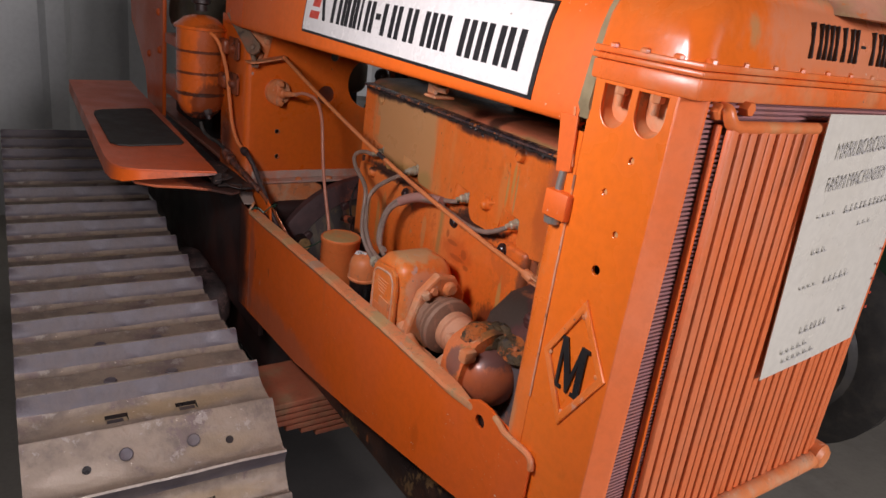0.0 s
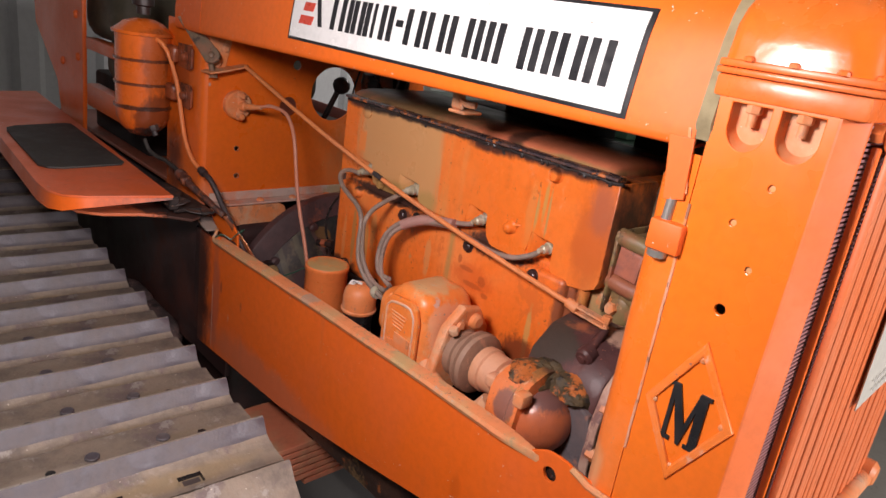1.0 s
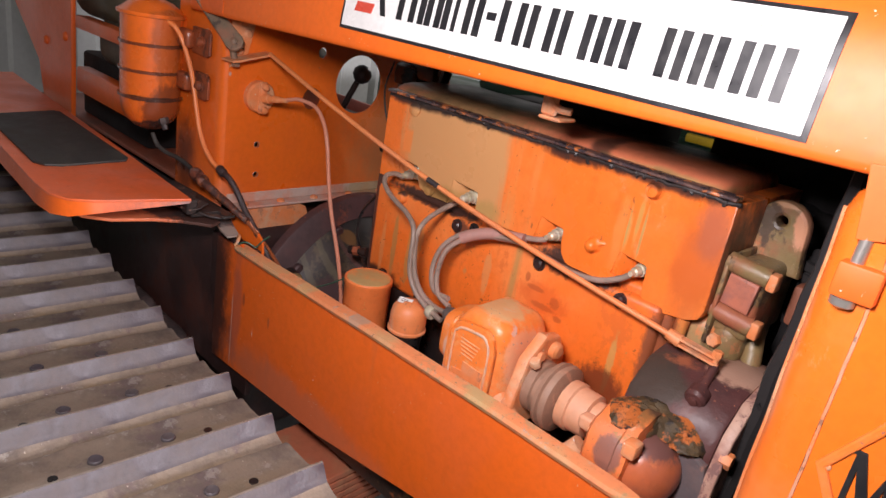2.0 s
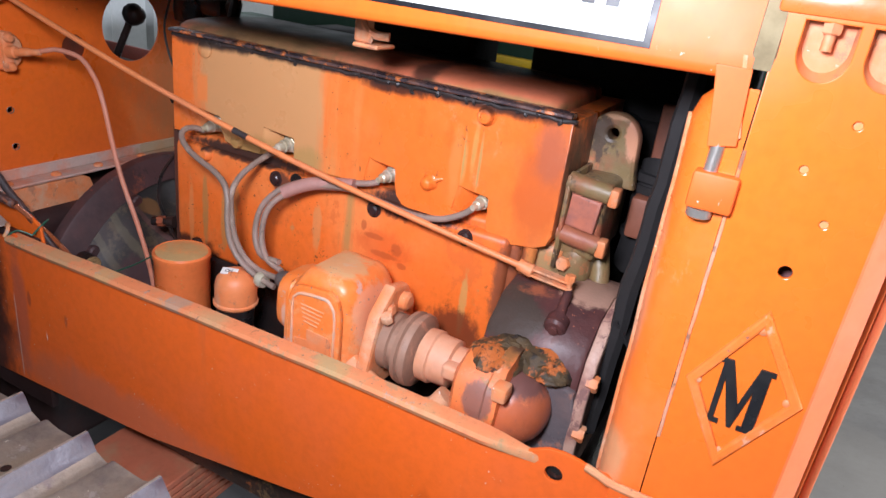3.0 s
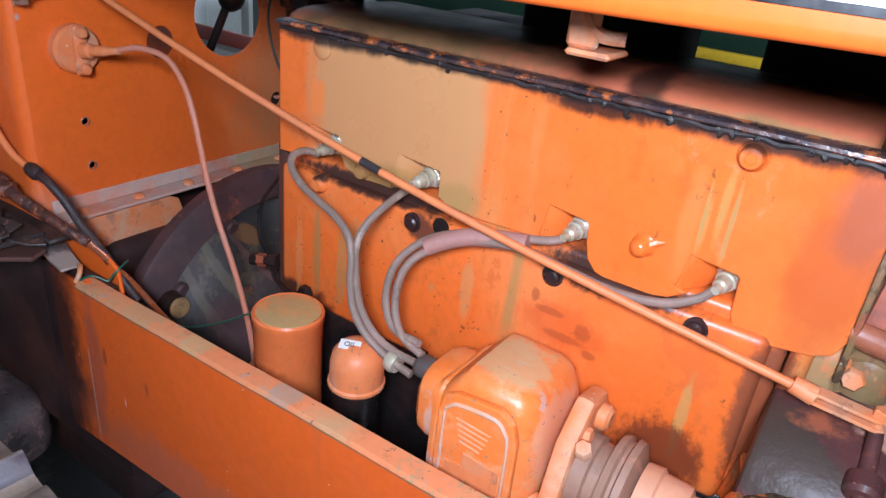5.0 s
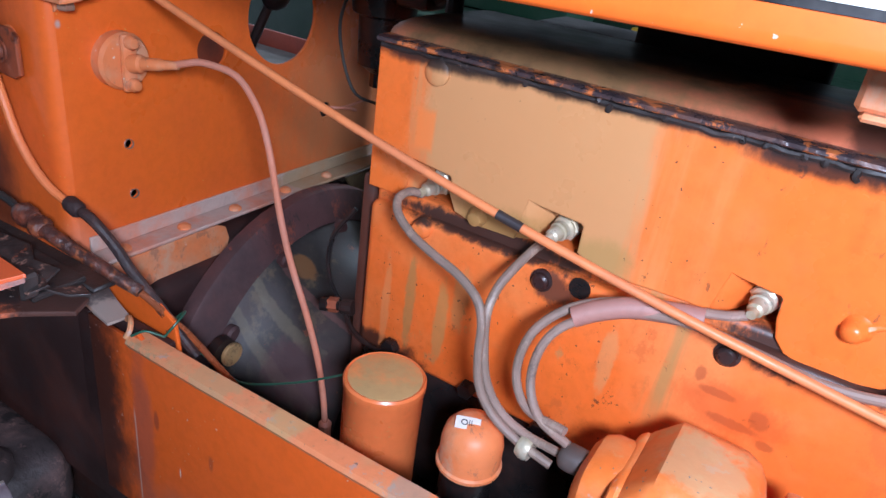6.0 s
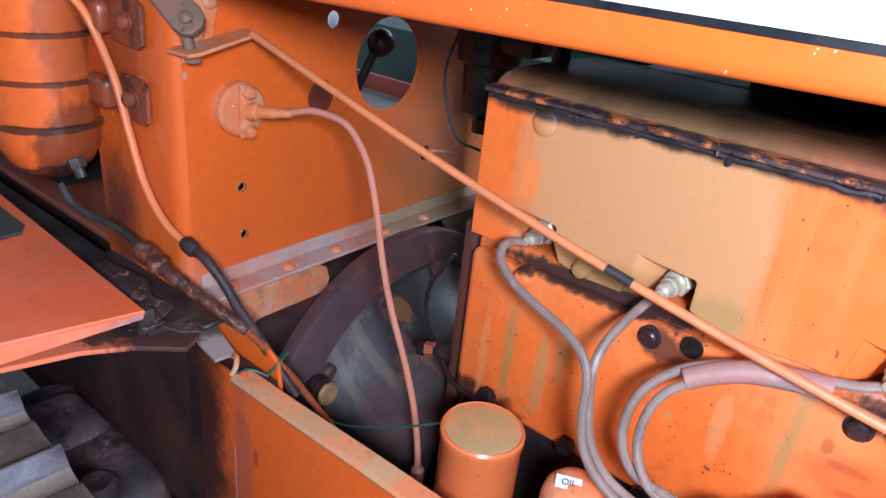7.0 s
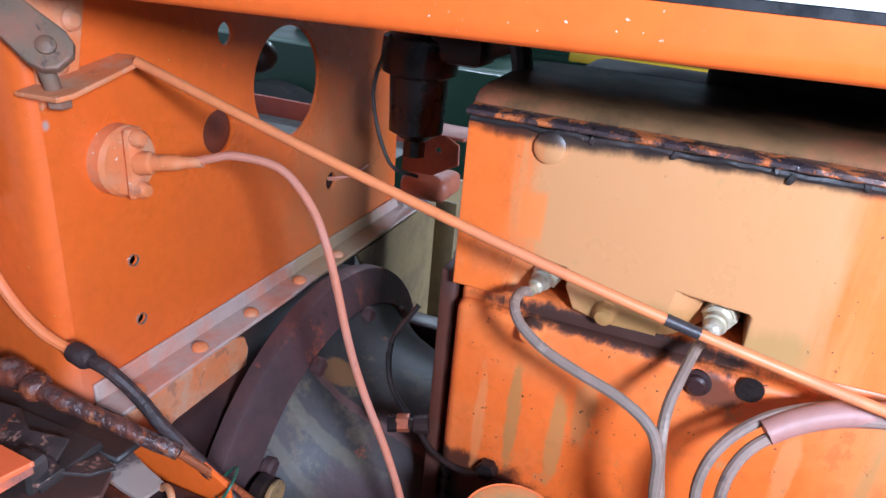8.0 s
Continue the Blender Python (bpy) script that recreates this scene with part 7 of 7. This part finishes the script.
lathe(bm, (0.155, 0.02, 1.030), (0, 0, 1), [(0, 0.012), (0.02, 0.012)], 8)
bowl = part("fuel_bowl", bm, oily, tractor, "dark fuel sediment bowl")
bm = B()
hose(bm, [(0.225, 0.02, 1.15), (0.26, 0.0, 1.165), (0.275, -0.02, 1.15), (0.28, -0.03, 1.13)], 0.010, 10)
hose(bm, [(0.145, -0.03, 1.16), (0.128, -0.03, 1.10), (0.145, -0.02, 1.03), (0.165, 0.01, 1.01)], 0.002, 6)
part("fuel_pipe", bm, rubber, bowl, "dark fuel pipe")

# behind the dash: floor plate, lever, seat, far panels
bm = B()
box(bm, -1.05, -0.02, -0.30, 0.23, 0.835, 0.845, 0.002, 1)
part("deck_plate", bm, surface("dull_deck_paint", (0.30, 0.08, 0.04), (0.16, 0.10, 0.08), 0.7, 8, 0.55, bump=0.15), tractor, "dull red deck plate")
bm = B()
box(bm, -1.10, -0.10, 0.225, 0.600, 0.858, 0.866, 0.002, 1)
step = part("far_step", bm, surface("worn_grey_step", (0.16, 0.155, 0.14), (0.10, 0.09, 0.08), 0.7, 9, 0.55, bump=0.2), tractor, "worn grey step on the other side")
bm = B()
box(bm, -1.10, -0.10, 0.600, 0.612, 0.850, 0.905, 0.003)
part("step_rim", bm, surface("dull_red_rim", (0.36, 0.07, 0.04), (0.26, 0.07, 0.05), 0.6, 9, 0.45, bump=0.1), step, "dull red upstanding rim")
bm = B()
rod(bm, (-0.20, 0.05, 0.845), (-0.118, 0.104, 1.080), 0.0085, 14, 0.007)
lever = part("gear_lever", bm, oily, tractor, "black gear lever with ball knob")
bm = B()
lathe(bm, (-0.119, 0.1035, 1.072), (0.33, 0.22, 0.94), [(0, 0.008), (0.004, 0.014), (0.014, 0.0215), (0.026, 0.0225), (0.036, 0.017), (0.042, 0.008), (0.043, 0)], 24)
part("knob", bm, black_paint, lever, "round black knob")
bm = B()
plate(bm, [[(-0.700, 0.843), (-0.690, 0.95), (-0.677, 1.34), (-0.700, 1.37), (-1.12, 1.37), (-1.15, 1.34), (-1.13, 1.10), (-0.925, 0.96), (-0.885, 0.843)]], side_at(-0.3300), 0.012, 0.003)
for x, z in ((-0.72, 1.05), (-0.73, 1.16), (-0.86, 1.02)):
    lathe(bm, (x, -0.336, z), (0, -1, 0), [(0, 0.012), (0.004, 0.011), (0.008, 0.006), (0.008, 0)], 14)
part("seat_upright", bm, paint_apron, tractor, "orange side panel of the seat frame")
bm = B()
box(bm, -0.66, -0.30, -0.335, -0.30, 0.93, 0.99, 0.006)
box(bm, -0.66, -0.30, -0.335, -0.30, 1.08, 1.11, 0.004)
part("side_bar", bm, paint_apron, tractor, "orange seat side bars")
bm = B()
box(bm, -0.80, -0.52, -0.30, 0.20, 1.10, 1.42, 0.05, 4)
box(bm, -0.66, -0.34, -0.29, 0.20, 1.00, 1.12, 0.04, 4)
# black box added where only darkness shows below the seat
seat = B()
box(seat, -0.80, -0.40, -0.27, 0.19, 0.845, 1.01, 0.01)
part("seat_dark_fill", seat, shade_black, tractor, "black box added to fill the dark below the seat")
part("seat_cushion", bm, olive_vinyl, tractor, "olive vinyl seat cushion")
bm = B()
lathe(bm, (0.28, MID, 1.40), (0, 0, 1), [(0, 0.06), (0.03, 0.06), (0.034, 0.07), (0.05, 0.07), (0.056, 0.05), (0.056, 0)], 30)
part("fuel_cap", bm, paint, tractor, "orange fuel filler cap on the hood")

# ---- paper notice on the grille ----
corners = [Vector((1.2305, -0.150, 1.268)), Vector((1.2305, -0.114, 0.954)), Vector((1.2305, 0.090, 0.975)), Vector((1.2305, 0.072, 1.270))]
bm = B()
n = 8
grid = []
for i in range(n + 1):
    row = []
    for j in range(n + 1):
        a = corners[0].lerp(corners[1], i / n)
        b = corners[3].lerp(corners[2], i / n)
        p = a.lerp(b, j / n)
        p.x += 0.0012 * math.sin(j / n * 3.1) + 0.0006 * noise.noise(p * 14)
        row.append(bm.verts.new(p))
    grid.append(row)
for i in range(n):
    for j in range(n):
        bm.faces.new((grid[i][j], grid[i][j + 1], grid[i + 1][j + 1], grid[i + 1][j]))
thicken(bm, 0.0012, (0, 0, 1.1))
notice = tagged(part("paper_notice", bm, paper, None, "", 60), "laminated white paper notice hung on the radiator guard", "notice")
page = basis(Vector((1.2331, -0.022, 1.118)), corners[2] - corners[1], corners[0] - corners[1])
for line, size, y in (("MARLBOROUGH", 0.025, 0.120), ("FARM MACHINERY", 0.023, 0.084)):
    bm = B()
    letters(bm, line, size, page @ Matrix.Translation((-0.022, y, 0)) @ Matrix.Diagonal((0.64, 1, 1, 1)), 0.0003)
    part("printed_line", bm, faint_ink, notice, "faded printed line")
for y, x0, x1, h in ((0.050, -0.030, 0.075, 0.011), (0.050, -0.085, -0.055, 0.005), (0.026, 0.010, 0.035, 0.006), (0.006, -0.075, -0.045, 0.008), (-0.038, -0.080, -0.045, 0.005),
                     (-0.038, -0.030, 0.020, 0.011), (-0.092, 0.030, 0.050, 0.009), (-0.100, -0.050, 0.008, 0.012), (-0.122, -0.080, -0.030, 0.008), (-0.136, -0.072, -0.010, 0.008)):
    bm = B()
    x = x0
    while x < x1:
        w = random.uniform(0.004, 0.010)
        plate(bm, [[(x, y - h / 2), (min(x + w, x1 + 0.004), y - h / 2), (min(x + w, x1 + 0.004), y - h / 4), (x, y - h / 4)]], page, 0.0003)
        plate(bm, [[(x, y - h / 4), (x + 0.0015, y - h / 4), (x + 0.0015, y + h / 3), (x, y + h / 3)]], page, 0.0003)
        x += w + 0.004
    part("faded_writing", bm, faint_ink, notice, "faded handwriting on the paper")
bm = B()
for k in range(9):
    lathe(bm, page @ Vector((0.099 + 0.004 * math.sin(k), 0.06 - 0.021 * k, -0.0002)), page.to_3x3() @ Vector((0, 0, 1)), [(0, 0.0022), (0.0006, 0.002), (0.0006, 0)], 8)
part("red_dot", bm, logo_red, notice, "red dots along the edge")

# ---- other machines in the shed ----
far = thing("green_farm_machine", "dark green farm machine parked behind the tractor", "machine")
bm = B()
box(bm, -1.7, 0.98, 1.55, 1.62, 0.30, 0.86, 0.01)
box(bm, -1.7, 0.98, 1.60, 2.2, 0.80, 0.86, 0.01)
part("side_sheet", bm, green_paint, far, "dark green side sheet")
bm = B()
box(bm, -1.6, 0.9, 1.7, 2.3, 0.25, 0.82, 0.02)
box(bm, -1.3, -0.35, 1.9, 2.3, 0.86, 1.25, 0.03)
# tall box added as a dark backing for the gap under the hood
box(bm, -0.48, 1.75, 2.2, 2.7, 0.25, 1.42, 0.04)
part("body", bm, green_paint, far)
for x in (-1.1, 0.55):
    bm = B()
    lathe(bm, (x, 1.40, 0.36), (0, 1, 0), [(0, 0.12), (0.0, 0.22), (0.02, 0.24), (0.03, 0.31), (0.06, 0.36), (0.14, 0.36), (0.17, 0.31), (0.18, 0.24), (0.2, 0.12)], 40)
    part("wheel", bm, rubber, far, "black rubber tyre")
loader = thing("yellow_loader", "yellow machine parked beyond the tractor", "machine")
bm = B()
box(bm, -0.12, 0.535, 1.96, 2.00, 0.876, 0.914, 0.008)
part("boom", bm, yellow_paint, loader, "yellow boom")
bm = B()
box(bm, -0.6, 0.50, 2.62, 3.4, 0.35, 0.56, 0.03)
part("body", bm, yellow_paint, loader)
for x in (-0.3, 0.7):
    bm = B()
    lathe(bm, (x, 2.48, 0.42), (0, 1, 0), [(0, 0.1), (0.0, 0.27), (0.03, 0.36), (0.06, 0.42), (0.2, 0.42), (0.23, 0.36), (0.25, 0.1)], 36)
    part("wheel", bm, rubber, loader, "black tyre")

# black boxes added on the far side of the engine, standing in for the dark under the hood
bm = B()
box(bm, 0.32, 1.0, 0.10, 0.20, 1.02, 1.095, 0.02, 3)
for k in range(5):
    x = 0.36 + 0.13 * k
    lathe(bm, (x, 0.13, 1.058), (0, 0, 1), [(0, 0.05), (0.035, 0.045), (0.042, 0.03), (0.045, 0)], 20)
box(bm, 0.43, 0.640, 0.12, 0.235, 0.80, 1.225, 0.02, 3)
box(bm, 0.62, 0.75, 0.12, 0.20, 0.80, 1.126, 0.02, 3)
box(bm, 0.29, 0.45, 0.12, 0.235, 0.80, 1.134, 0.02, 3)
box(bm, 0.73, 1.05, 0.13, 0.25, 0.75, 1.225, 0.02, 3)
part("dark_bay_filler", bm, shade_black, tractor, "black boxes added to mask the view through the engine bay")

# tube light added out of view as a body for the far side fill
for name, x, y, z in (("added_tube_light", -0.6, 2.9, 2.68),):
    lamp = thing(name, "slim white tube light, out of view, added over the far side", "light")
    bm = B()
    box(bm, x - 0.78, x + 0.78, y - 0.04, y + 0.04, z + 0.005, z + 0.06, 0.01)
    part("casing", bm, white_enamel, lamp)
    for dx in (-0.6, 0.6):
        bm = B()
        rod(bm, (x + dx, y, z + 0.06), (x + dx, y, TOP), 0.005, 8)
        part("hanger", bm, bare, lamp)
